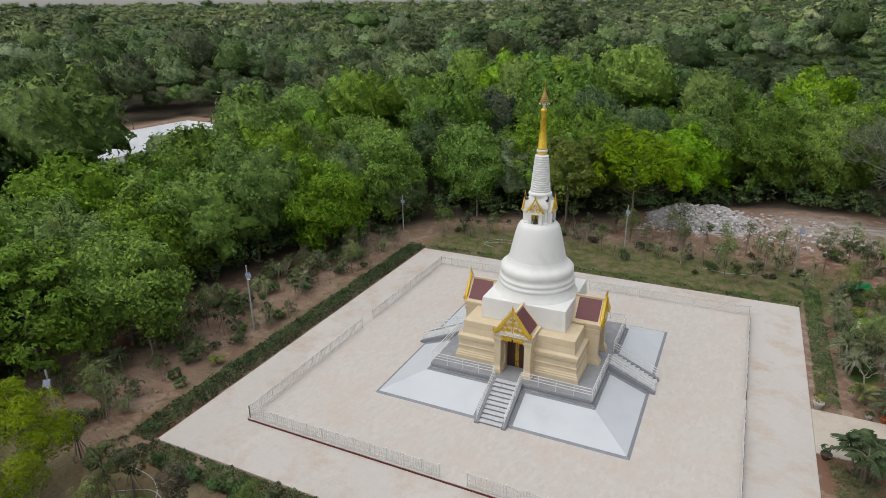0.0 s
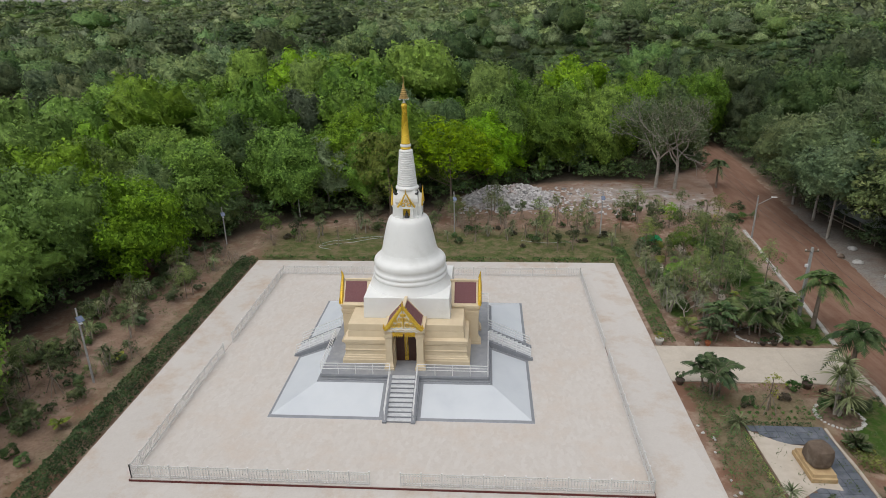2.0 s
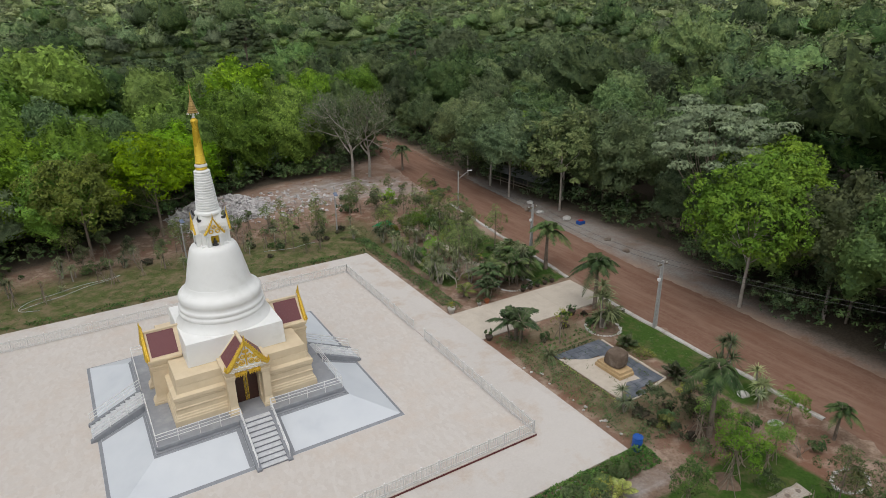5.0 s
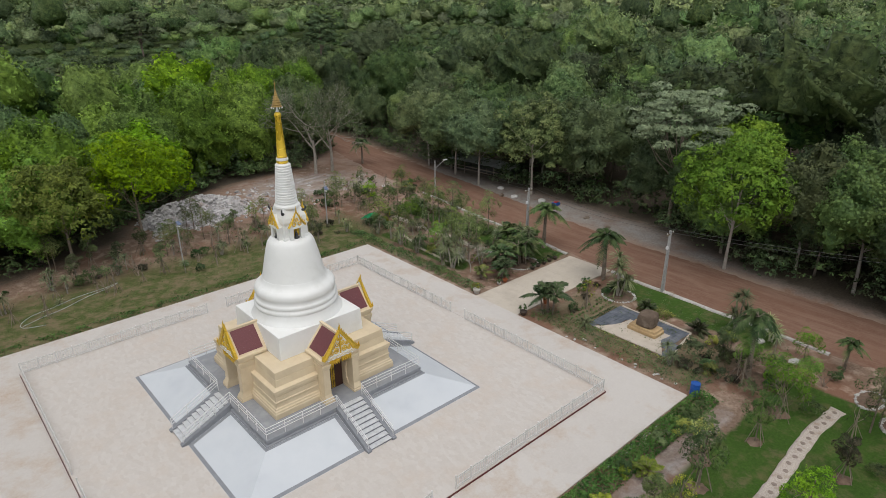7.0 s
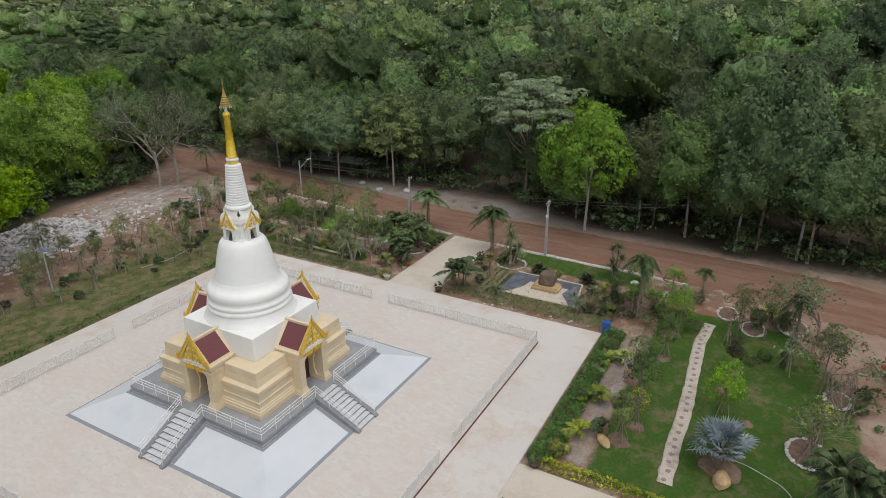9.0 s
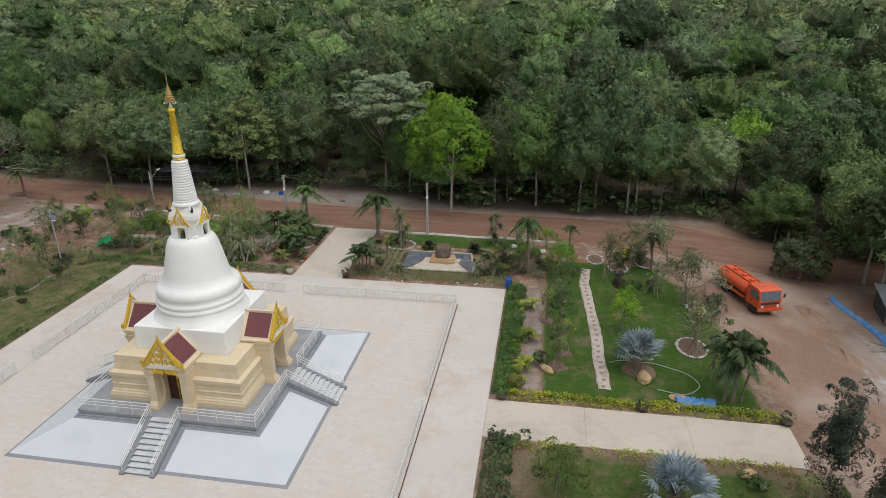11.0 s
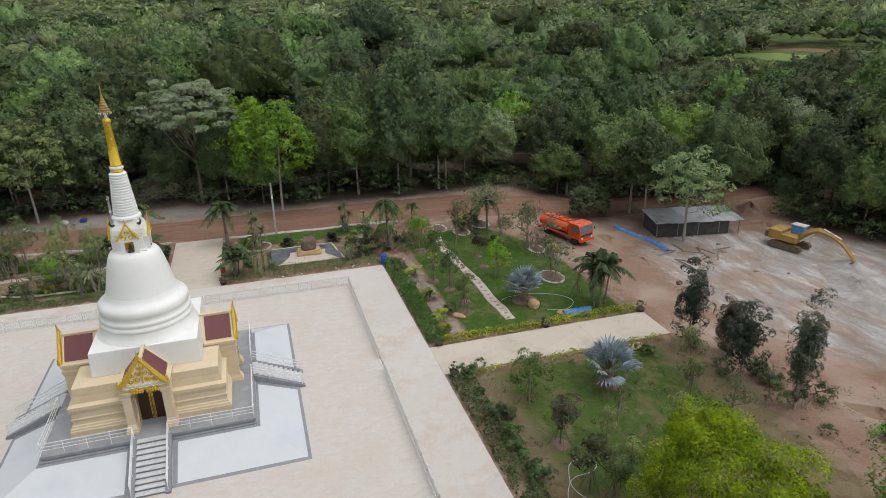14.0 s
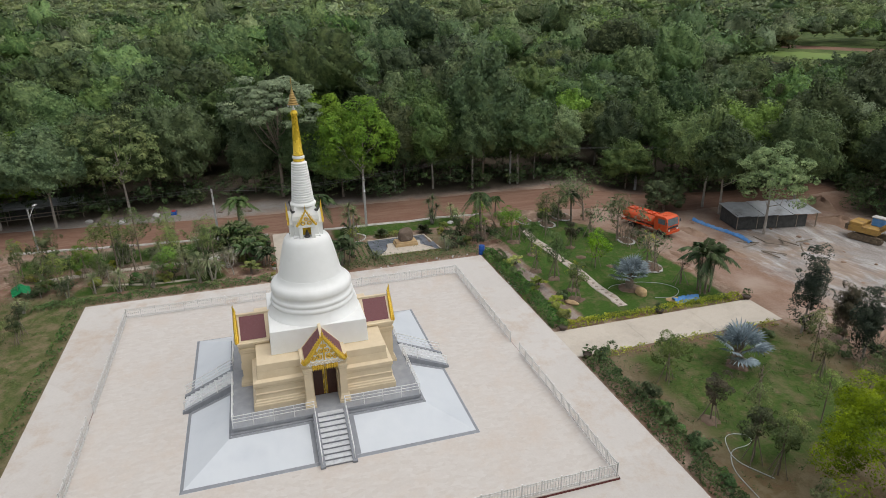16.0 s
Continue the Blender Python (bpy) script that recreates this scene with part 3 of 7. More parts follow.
build_plaza()
for name, x0, x1, y0, y1, label in (("lane_east", OUT + 0.005, 33.4, -3.2, 1.9, "pale concrete lane from the plaza to the road"), ("lane_south", -2.5, 1.55, -38.7, -OUT - 0.005, "cream concrete lane between low hedges")):
    s = Shape()
    n = 3
    for k in range(n):
        if name == "lane_east":
            a, b = x0 + (x1 - x0) * k / n, x0 + (x1 - x0) * (k + 1) / n
            s.box(a + 0.006, b - 0.006, y0, y1, -0.5, OUT_Z - 0.02)
        else:
            a, b = y0 + (y1 - y0) * k / n, y0 + (y1 - y0) * (k + 1) / n
            s.box(x0, x1, a + 0.006, b - 0.006, -0.9, OUT_Z - 0.02)
    thing(name, label, "lane", kind="structure", data=s.mesh(name, LANE))


def kerb_line(pts, label, material=KERB, w=0.16, h=0.14, wob=0.0, seed=3):
    me = strip_mesh("kerb", [(*p, w) for p in pts], material, h, 0.9, wob, 0.3, seed)
    thing("kerb", label, "kerb", "garden kerbs", data=me, kind="structure")


kerb_line([(32.6, -24), (32.8, -18), (32.9, -11.8), (33.2, -3.5)], "whitewashed concrete kerb between lawn and road")
kerb_line([(33.6, 2.4), (34.4, 9), (35.0, 15.8), (36.0, 24), (36.6, 30)], "whitewashed concrete kerb between lawn and road")
kerb_line([(27.4, 25), (27.5, 20), (27.9, 15), (27.7, 10.5), (29.5, 7.6), (30.5, 5.2)], "narrow pale garden path edged with pebbles", PAVE_CREAM, 0.42, 0.05, 0.08)
kerb_line([(24.2, 19), (23.0, 14.5), (22.8, 9.5)], "low pale kerb of a garden bed", PAVE_CREAM, 0.14, 0.08, 0.05)


# ---- fence ----
def build_fences():
    post_me = Shape().box(-0.03, 0.03, -0.03, 0.03, 0, 0.98).box(-0.045, 0.045, -0.045, 0.045, 0.98, 1.01).mesh("post", FENCE_WHITE)
    bal = Shape().box(-0.011, 0.011, -0.011, 0.011, 0.1, 0.9).ring((0, 0, 0.83), 0.05, 0.012, "y", 8, 3).ring((0, 0, 0.17), 0.05, 0.012, "y", 8, 3)
    bal_me = bal.box(-0.035, 0.035, -0.008, 0.008, 0.47, 0.53).mesh("baluster", FENCE_WHITE)
    panels, length = 12, (IN - 0.12 - 0.9) / 12
    for k in range(4):
        for sgn in (-1, 1):
            a = 0.9 if sgn > 0 else -(IN - 0.12)
            root = thing("fence_section", "white steel fence of ringed balusters on the court edge", "fence", "court fence", quarter(k) @ pose(a, -(IN - 0.12), STEP_Z))
            rails = Shape()
            for z in (0.1, 0.24, 0.76, 0.9):
                rails.box(0, panels * length, -0.016, 0.016, z - 0.014, z + 0.014)
            part("rail", rails, FENCE_WHITE, root)
            for i in range(panels + 1):
                part("post", post_me, None, root, m=pose(i * length, 0, 0))
                if i < panels:
                    for j in range(1, 7):
                        part("baluster", bal_me, None, root, m=pose((i + j / 7) * length, 0, 0))


build_fences()


# ---- terrace with its sloping apron, deck, stairs and railings ----
DECK = 1.63


def slope(y):
    return STEP_Z + (9.0 + y) / 2.95 * 1.12


def build_terrace():
    root = thing("terrace", "grey painted terrace with a sloping pale blue apron", "terrace")
    part("apron", Shape().square([(9.0, STEP_Z - 0.05), (9.0, STEP_Z + 0.004), (6.05, slope(-6.05))]), APRON_BLUE, root, "pale blue-grey screed slope")
    deck = Shape().square([(6.05, 1.0), (6.05, 1.3), (5.9, 1.3), (5.9, 1.44), (5.97, 1.44), (5.97, DECK)])
    soften(part("deck", deck, GREY_DECK, root, "dark grey painted deck with a stepped edge"), 0.015)
    for k in range(4):
        s, lift = Shape(), 0.005

        def band(x0, x1, xa, xb, y0, y1):
            up = [(x0, y0, slope(y0) + lift), (x1, y0, slope(y0) + lift), (xb, y1, slope(y1) + lift), (xa, y1, slope(y1) + lift)]
            s.loft([[(x, y, z - 0.02) for x, y, z in up], up])

        band(-8.99, 8.99, -8.78, 8.78, -8.99, -8.78)
        for g in (-1, 1):
            a, b = sorted((g * 1.12, g * 1.4))
            band(a, b, a, b, -8.77, -6.2)
            a, b = sorted((g * 1.12, g * 6.2))
            band(a, b, a, b, -6.2, -6.06)
        part("apron_border", s, GREY_EDGE, root, "darker grey border band", m=quarter(k))
    for k in range(4):
        stair = thing("staircase", "ten pale grey steps between dark grey stringers", "staircase", "terrace stairs", quarter(k))
        n, y0, y1 = 10, -9.25, -5.98
        run, rise = (y1 - y0) / n, (DECK - STEP_Z) / n
        for i in range(n):
            s = Shape().box(-0.8, 0.8, y0 + i * run + 0.02, y1 + 0.002 * (i - n), STEP_Z + max(i - 1, 0) * rise, STEP_Z + (i + 1) * rise - 0.04 - 0.002)
            step = part("step", s, GREY_EDGE, stair)
            part("tread", Shape().box(-0.8, 0.8, y0 + i * run - 0.015, y0 + (i + 1) * run + 0.02, STEP_Z + (i + 1) * rise - 0.04, STEP_Z + (i + 1) * rise), TREAD, step)
        for g in (-1, 1):
            a, b = sorted((g * 0.805, g * 1.1))
            side = [(y0 - 0.12, STEP_Z), (y1 + 0.02, STEP_Z), (y1 + 0.02, DECK + 0.06), (y0 + 0.25, STEP_Z + 0.3), (y0 - 0.12, STEP_Z + 0.14)]
            part("stringer", Shape().loft([[(a, y, z) for y, z in side], [(b, y, z) for y, z in side]]), GREY_EDGE, stair)
    for k in range(4):
        rail = thing("railing", "white tubular railing along stairs and terrace edge", "railing", "terrace railings", quarter(k))
        c = 0.96
        line = [(c, -9.2, STEP_Z + 0.12), (c, -5.9, DECK + 0.05), (5.88, -5.9, DECK), (5.9, -c, DECK + 0.05), (9.2, -c, STEP_Z + 0.12)]
        for hgt in (0.82, 0.6, 0.38):
            part("rail_tube", Shape().tube([(x, y, z + hgt) for x, y, z in line], 0.032 if hgt > 0.8 else 0.024, 6), STEEL, rail)
        for (ax, ay, az), (bx, by, bz) in zip(line, line[1:]):
            m = 3 if abs(az - bz) > 0.5 else 4
            for i in range(m + (1 if (bx, by) == line[-1][:2] else 0)):
                f = i / m
                x, y, z = ax + (bx - ax) * f, ay + (by - ay) * f, az + (bz - az) * f
                part("post", Shape().tube([(x, y, z - 0.06), (x, y, z + 0.82)], 0.02, 6), STEEL, rail)


build_terrace()


# ---- stupa ----
def build_pediment(root):
    """Gilded gable with flame edges, scrolls, a spike and a hanging fringe."""
    back = Shape()
    outline = [(-1.2, 4.8), (1.2, 4.8), (0.76, 5.42), (0.37, 6.02), (0, 6.55), (-0.37, 6.02), (-0.76, 5.42)]
    back.loft([[(x, -5.13, z) for x, z in outline], [(x, -5.2, z) for x, z in outline]])
    ped = part("pediment", back, WHITE, root, "white gable panel under gold scrollwork")
    s = Shape()
    edge = [(1.3, 4.82), (1.12, 5.0), (0.78, 5.46), (0.39, 6.05), (0.0, 6.62)]
    for g in (-1, 1):
        pts = [(g * x, -5.24, z) for x, z in edge]
        s.tube(pts, [0.13, 0.16, 0.15, 0.13, 0.09], 6)
        for i in range(15):
            f = i / 14 * (len(edge) - 1.001)
            j = int(f)
            x, z = (edge[j][q] + (edge[j + 1][q] - edge[j][q]) * (f - j) for q in (0, 1))
            s.cone((g * x, -5.24, z + 0.03), (g * (x + 0.08), -5.26, z + 0.24), 0.085, 4)
        s.tube([(g * 1.28, -5.26, 4.92), (g * 1.38, -5.3, 5.0), (g * 1.34, -5.3, 5.16), (g * 1.38, -5.3, 5.3)], [0.09, 0.08, 0.05, 0.01], 5)
    s.tube([(0, -5.24, 6.5), (0, -5.26, 6.76), (0, -5.3, 6.92), (0, -5.27, 7.12)], [0.12, 0.08, 0.045, 0.008], 5)
    for g in (-1, 1):
        inner = [(1.12, 4.9), (0.92, 5.03), (0.62, 5.44), (0.29, 5.98), (0.0, 6.4)]
        for (a, za), (b, zb), (c, zc), (d, zd) in zip(edge, edge[1:], inner, inner[1:]):
            quad = [(a, za), (b, zb), (d, zd), (c, zc)]
            quad = quad if g < 0 else quad[::-1]
            s.loft([[(g * x, -5.202, z) for x, z in quad], [(g * x, -5.25, z) for x, z in quad]])
        for i in range(9):
            f = i / 8 * 3.99
            j = int(f)
            x, z = ((edge[j][q] + (edge[j + 1][q] - edge[j][q]) * (f - j)) * 0.5 + (inner[j][q] + (inner[j + 1][q] - inner[j][q]) * (f - j)) * 0.5 for q in (0, 1))
            s.cone((g * (x + 0.04), -5.26, z - 0.08), (g * (x - 0.08), -5.28, z + 0.1), 0.07, 5)
    part("gilded_edge", s, GOLD, ped, "gold flame-edged bargeboards with spike")
    s = Shape()
    for g in (-1, 1):
        for x, z, r in ((0.3, 5.18, 0.17), (0.3, 5.18, 0.07), (0.68, 5.12, 0.15), (0.68, 5.12, 0.05), (0.2, 5.6, 0.13), (0.5, 5.5, 0.1), (0.1, 5.95, 0.09), (1.0, 5.0, 0.1), (0.88, 5.24, 0.07)):
            s.ring((g * x, -5.22, z), r, 0.036, "y", 10, 4)
            s.tube([(g * (x - r * 0.6), -5.22, z - 0.05), (g * x, -5.25, z + 0.02), (g * (x + r * 0.4), -5.22, z + r * 1.5)], [0.03, 0.05, 0.012], 5)
    s.tube([(0, -5.22, 4.95), (0, -5.26, 5.5), (0, -5.22, 6.4)], [0.05, 0.07, 0.02], 5)
    part("scrollwork", s, GOLD, ped, "gold scroll ornament")
    s = Shape()
    for i in range(13):
        x = -1.08 + i * 0.18
        s.ring((x, -5.22, 4.78 - 0.05 * (i % 2)), 0.08, 0.04, "y", 8, 4)
    part("scallop", s, WHITE, ped, "white scalloped frieze")
    s = Shape()
    for g in (-1, 1):
        s.box(min(g * 0.06, g * 0.8), max(g * 0.06, g * 0.8), -5.2, -5.12, 4.3, 4.56)
        for i in range(5):
            x = g * (0.13 + i * 0.15)
            s.cone((x, -5.17, 4.54), (x, -5.19, 4.7), 0.085, 4)
            s.cone((x, -5.2, 4.46), (x, -5.22, 4.22), 0.09, 4)
            s.ring((x, -5.2, 4.44), 0.06, 0.03, "y", 8, 4)
    part("fringe", s, GOLD, ped, "gold hanging fringe over the doorway")


def build_porch(root):
    s = Shape().box(-1.36, 1.36, -5.12, -4.13, 4.42, 4.6).box(-1.43, 1.43, -5.2, -4.13, 4.6, 4.72).box(-1.46, 1.46, -5.25, -3.2, 4.72, 4.86)
    porch = soften(part("porch", s, TAN, root, "cream porch with pillars and gilded gable"), 0.012)
    for g in (-1, 1):
        x = g * 1.1
        rings = []
        for hw, yf, z in ((0.36, 5.36, DECK), (0.36, 5.36, 1.78), (0.33, 5.32, 1.8), (0.33, 5.32, 1.9), (0.27, 5.22, 2.05), (0.24, 5.15, 2.2), (0.235, 5.14, 4.05), (0.28, 5.18, 4.12), (0.28, 5.18, 4.2), (0.31, 5.22, 4.3), (0.31, 5.22, 4.415)):
            rings.append([(x - hw, -yf, z), (x + hw, -yf, z), (x + hw, -4.1, z), (x - hw, -4.1, z)])
        part("pillar", Shape().loft(rings), TAN, porch)
    s = Shape()
    for g in (-1, 1):
        a, b = (g * 1.27, 4.862), (0.0, 6.3)
        prof = [a, b, (0, 6.16), (g * 1.13, 4.862)]
        prof = prof if g > 0 else prof[::-1]
        s.loft([[(x, -5.12, z) for x, z in prof], [(x, -3.02, z) for x, z in prof]])
    s.box(-0.1, 0.1, -5.1, -3.0, 6.24, 6.36)
    part("roof_frame", s, TAN, porch, "cream roof slab with raised ridge")
    nx, nz = 1.44 / math.hypot(1.27, 1.44), 1.27 / math.hypot(1.27, 1.44)
    for g in (-1, 1):
        prof = []
        for i in range(9):
            for u, up in ((0.07 + i * 0.095, 0.03), (0.07 + (i + 1) * 0.095, 0.024)):
                prof.append((g * (1.27 * (1 - u) + nx * up), 4.862 + 1.44 * u + nz * up))
        prof += [(g * (1.27 * (1 - u) - nx * 0.02), 4.862 + 1.44 * u - nz * 0.02) for u in (0.925, 0.07)]
        prof = prof if g > 0 else prof[::-1]
        part("roof_panel", Shape().loft([[(x, -4.98, z) for x, z in prof], [(x, -3.35, z) for x, z in prof]]), ROOF_RED, porch, "maroon tiled roof slope")
    for g in (-1, 1):
        a, b = sorted((g * 0.02, g * 0.74))
        leaf = part("door_leaf", Shape().box(a, b, -3.98, -3.92, DECK, 4.0), DOOR_WOOD, porch, "dark maroon carved door leaf")
        s = Shape()
        for x in (g * 0.05, g * 0.11):
            s.box(x - 0.016, x + 0.016, -4.0, -3.98, DECK + 0.05, 3.95)
        part("gilt_trim", s, GILT, leaf, "gold door trim")
    build_pediment(porch)
    return porch


def build_stupa():
    root = thing("stupa", "white bell-shaped stupa on a cream square base with gold spire", "stupa")
    prof = [(4.6, DECK), (4.6, 2.0), (4.56, 2.05), (4.55, 2.16), (4.48, 2.2), (4.46, 2.3), (4.4, 2.36), (4.39, 2.62), (4.43, 2.66), (4.43, 2.74), (4.38, 2.78), (4.37, 3.12), (4.42, 3.18), (4.42, 3.28), (4.47, 3.33), (4.47, 3.56), (4.2, 3.66), (4.14, 4.12)]
    g = 0.76
    for k in range(4):
        s = Shape().loft([[(g, -h, z), (h, -h, z), (h, -g, z), (g, -g, z)] for h, z in prof])
        soften(part("base_block", s, TAN, root, "cream moulded corner of the base", m=quarter(k)), 0.02)
    soften(part("base_top", Shape().square([(4.14, 4.122), (4.12, 4.65)]), TAN, root, "cream block above the mouldings"), 0.03)
    part("inner_wall", Shape().square([(3.9, DECK), (3.9, 4.12)]), TAN, root)
    soften(part("square_block", Shape().square([(3.16, 4.652), (3.09, 6.25)]), WHITE, root, "white square block under the bell"), 0.04)
    prof = [(3.07, 6.252), (3.03, 6.32), (2.93, 6.46), (2.85, 6.62), (2.8, 6.78), (2.77, 6.9), (2.8, 6.94), (2.81, 7.04), (2.79, 7.14), (2.73, 7.18), (2.71, 7.26), (2.74, 7.3), (2.75, 7.42), (2.73, 7.5), (2.67, 7.54), (2.63, 7.62), (2.62, 7.74), (2.64, 7.82), (2.68, 7.88), (2.69, 8.0), (2.68, 8.14), (2.64, 8.24), (2.56, 8.34), (2.44, 8.42), (2.3, 8.52), (2.18, 8.66), (2.1, 8.86)]
    part("ring_mouldings", Shape().lathe(prof, 72), WHITE, root, "rounded white ring mouldings", 50)
    prof = [(2.09, 8.861), (2.04, 9.02), (1.97, 9.35), (1.87, 9.8), (1.76, 10.3), (1.65, 10.75), (1.55, 11.08), (1.47, 11.28), (1.36, 11.42), (1.18, 11.53), (0.9, 11.6)]
    part("bell", Shape().lathe(prof, 72), WHITE, root, "smooth white bell", 60)
    s = Shape().square([(0.86, 11.45), (0.86, 11.62), (0.78, 11.68), (0.74, 12.5), (0.8, 12.62), (0.86, 12.72), (0.84, 13.0), (0.72, 13.3), (0.62, 13.6)])
    soften(part("niche_block", s, WHITE, root, "white square shrine block with four niches"), 0.02)
    for k in range(4):
        s = Shape().box(-0.5, -0.26, -1.06, -0.7, 11.5, 12.36).box(0.26, 0.5, -1.06, -0.7, 11.5, 12.36).box(-0.56, 0.56, -1.1, -0.7, 12.3, 12.42)
        s.loft([[(-0.5, y, 12.42), (0.5, y, 12.42), (0.0, y, 13.2)] for y in (-0.62, -1.04)])
        niche = part("niche", s, WHITE, root, m=quarter(k))
        s = Shape()
        for gg in (-1, 1):
            s.tube([(gg * 0.62, -1.1, 12.42), (gg * 0.3, -1.1, 12.85), (0, -1.1, 13.45)], [0.07, 0.07, 0.04], 5)
            for i in range(7):
                f = i / 6
                s.cone((gg * 0.6 * (1 - f), -1.1, 12.46 + 0.9 * f), (gg * (0.6 * (1 - f) + 0.07), -1.12, 12.62 + 0.9 * f), 0.05, 4)
            s.ring((gg * 0.2, -1.08, 12.6), 0.12, 0.04, "y", 8, 4)
        s.ring((0, -1.08, 12.88), 0.1, 0.04, "y", 8, 4).cone((0, -1.1, 13.4), (0, -1.12, 13.8), 0.05, 4)
        part("niche_gable", s, GOLD, niche, "small gold gable")
        part("niche_back", Shape().box(-0.26, 0.26, -0.78, -0.745, 11.62, 12.3), GILT, niche, "gold niche back")
        statue = Shape().lathe([(0.18, 0), (0.2, 0.06), (0.12, 0.12), (0.11, 0.3), (0.05, 0.34), (0.065, 0.42), (0.01, 0.52)], 10, (0, -0.9, 11.6))
        part("statuette", statue, BLACK, niche, "small dark seated figure")
        hook = Shape().tube([(0.62, -0.62, 13.3), (0.78, -0.78, 13.32), (0.86, -0.86, 13.5), (0.82, -0.82, 13.66)], [0.09, 0.09, 0.06, 0.02], 6)
        part("corner_hook", hook, BLACK, root, "dark curved corner hook", m=quarter(k))
    prof = [(0.6, 13.45), (0.78, 13.5), (0.84, 13.6), (0.82, 13.7), (0.72, 13.78)]
    n = 16
    for i in range(n):
        z0, z1 = 13.8 + 2.56 * i / n, 13.8 + 2.56 * (i + 1) / n
        r = 0.71 - 0.24 * (i + 0.5) / n
        prof += [(r - 0.035, z0 + 0.008), (r + 0.012, z0 + 0.035), (r + 0.012, z1 - 0.05), (r - 0.035, z1 - 0.015)]
    prof += [(0.40, 16.38), (0.3, 16.4)]
    part("ringed_cone", Shape().lathe(prof, 40), WHITE, root, "white ringed cone", 30)
    part("lotus_collar", Shape().lathe([(0.3, 16.39), (0.37, 16.44), (0.34, 16.55), (0.33, 16.57)], 24), GILT, root, "gold lotus collar", 40)
    part("neck_ring", Shape().lathe([(0.32, 16.571), (0.38, 16.6), (0.39, 16.68), (0.36, 16.74), (0.28, 16.76)], 32), WHITE, root, "", 40)
    part("gold_spire", Shape().lathe([(0.28, 16.761), (0.33, 16.78), (0.33, 16.85), (0.3, 16.9), (0.24, 18.0), (0.175, 19.2), (0.21, 19.3), (0.23, 19.38), (0.2, 19.48), (0.1, 19.58)], 32), GILT, root, "tapering gold spire with bud", 40)
    part("bud", Shape().lathe([(0.1, 19.581), (0.09, 19.65), (0.05, 19.74), (0.03, 19.95)], 16), WHITE, root, "", 60)
    prof = [(0.03, 19.96)]
    for i in range(7):
        z, r = 19.9 + i * 0.135, 0.33 - i * 0.043
        prof += [(r, z), (r * 1.02, z + 0.025), (r * 0.62, z + 0.12)]
    prof += [(0.03, 20.9), (0.025, 21.2), (0.045, 21.26), (0.02, 21.3), (0.006, 21.55)]
    umb = part("tiered_umbrella", Shape().lathe(prof, 24), OLD_GOLD, root, "tiered gold filigree umbrella finial", 30)
    for i in range(12):
        w = 2 * math.pi * i / 12
        part("bell_drop", Shape().lathe([(0.015, 0), (0.03, 0.03), (0.01, 0.09)], 6, (0.34 * math.cos(w), 0.34 * math.sin(w), 19.8)), STEEL, umb)
    first = build_porch(root)
    for k in (1, 2, 3):
        made = {}
        for o in (first, *first.children_recursive):
            made[o] = o.copy()
            scene.collection.objects.link(made[o])
            made[o].parent = made.get(o.parent, root)
        made[first].matrix_basis = quarter(k)
    return root


build_stupa()


# ---- plants: builders ----
def leaf_cloud(c, n, s, rng, narrow=0.55):
    """Pointed leaf sprays at c, facing n, s long: vertices and three-cornered faces."""
    k = len(c)
    n = unit(n)
    a = unit(np.cross(n, rng.normal(size=(k, 3))))
    b = np.cross(n, a)
    s = np.asarray(s)[:, None]
    w = s * narrow * 0.5 * rng.uniform(0.7, 1.3, (k, 1))
    v = np.stack([c - a * s * 0.4 - b * w, c - a * s * 0.4 + b * w, c + a * s * 0.6 - n * s * 0.15], 1)
    return v.reshape(-1, 3), np.arange(3 * k).reshape(-1, 3)


def spaced(rng, k, low):
    """Directions above a lowest slope, spread evenly but not regularly."""
    cand = unit(rng.normal(size=(k * 12, 3)))
    cand = cand[cand[:, 2] > low]
    gap = 0.95 * math.sqrt(2 * math.pi * (1 - low) / k)
    kept, rest = [], []
    for p in cand:
        if len(kept) >= k:
            break
        if all((p - q) @ (p - q) > gap * gap for q in kept):
            kept.append(p)
        else:
            rest.append(p)
    return np.array((kept + rest)[:k])


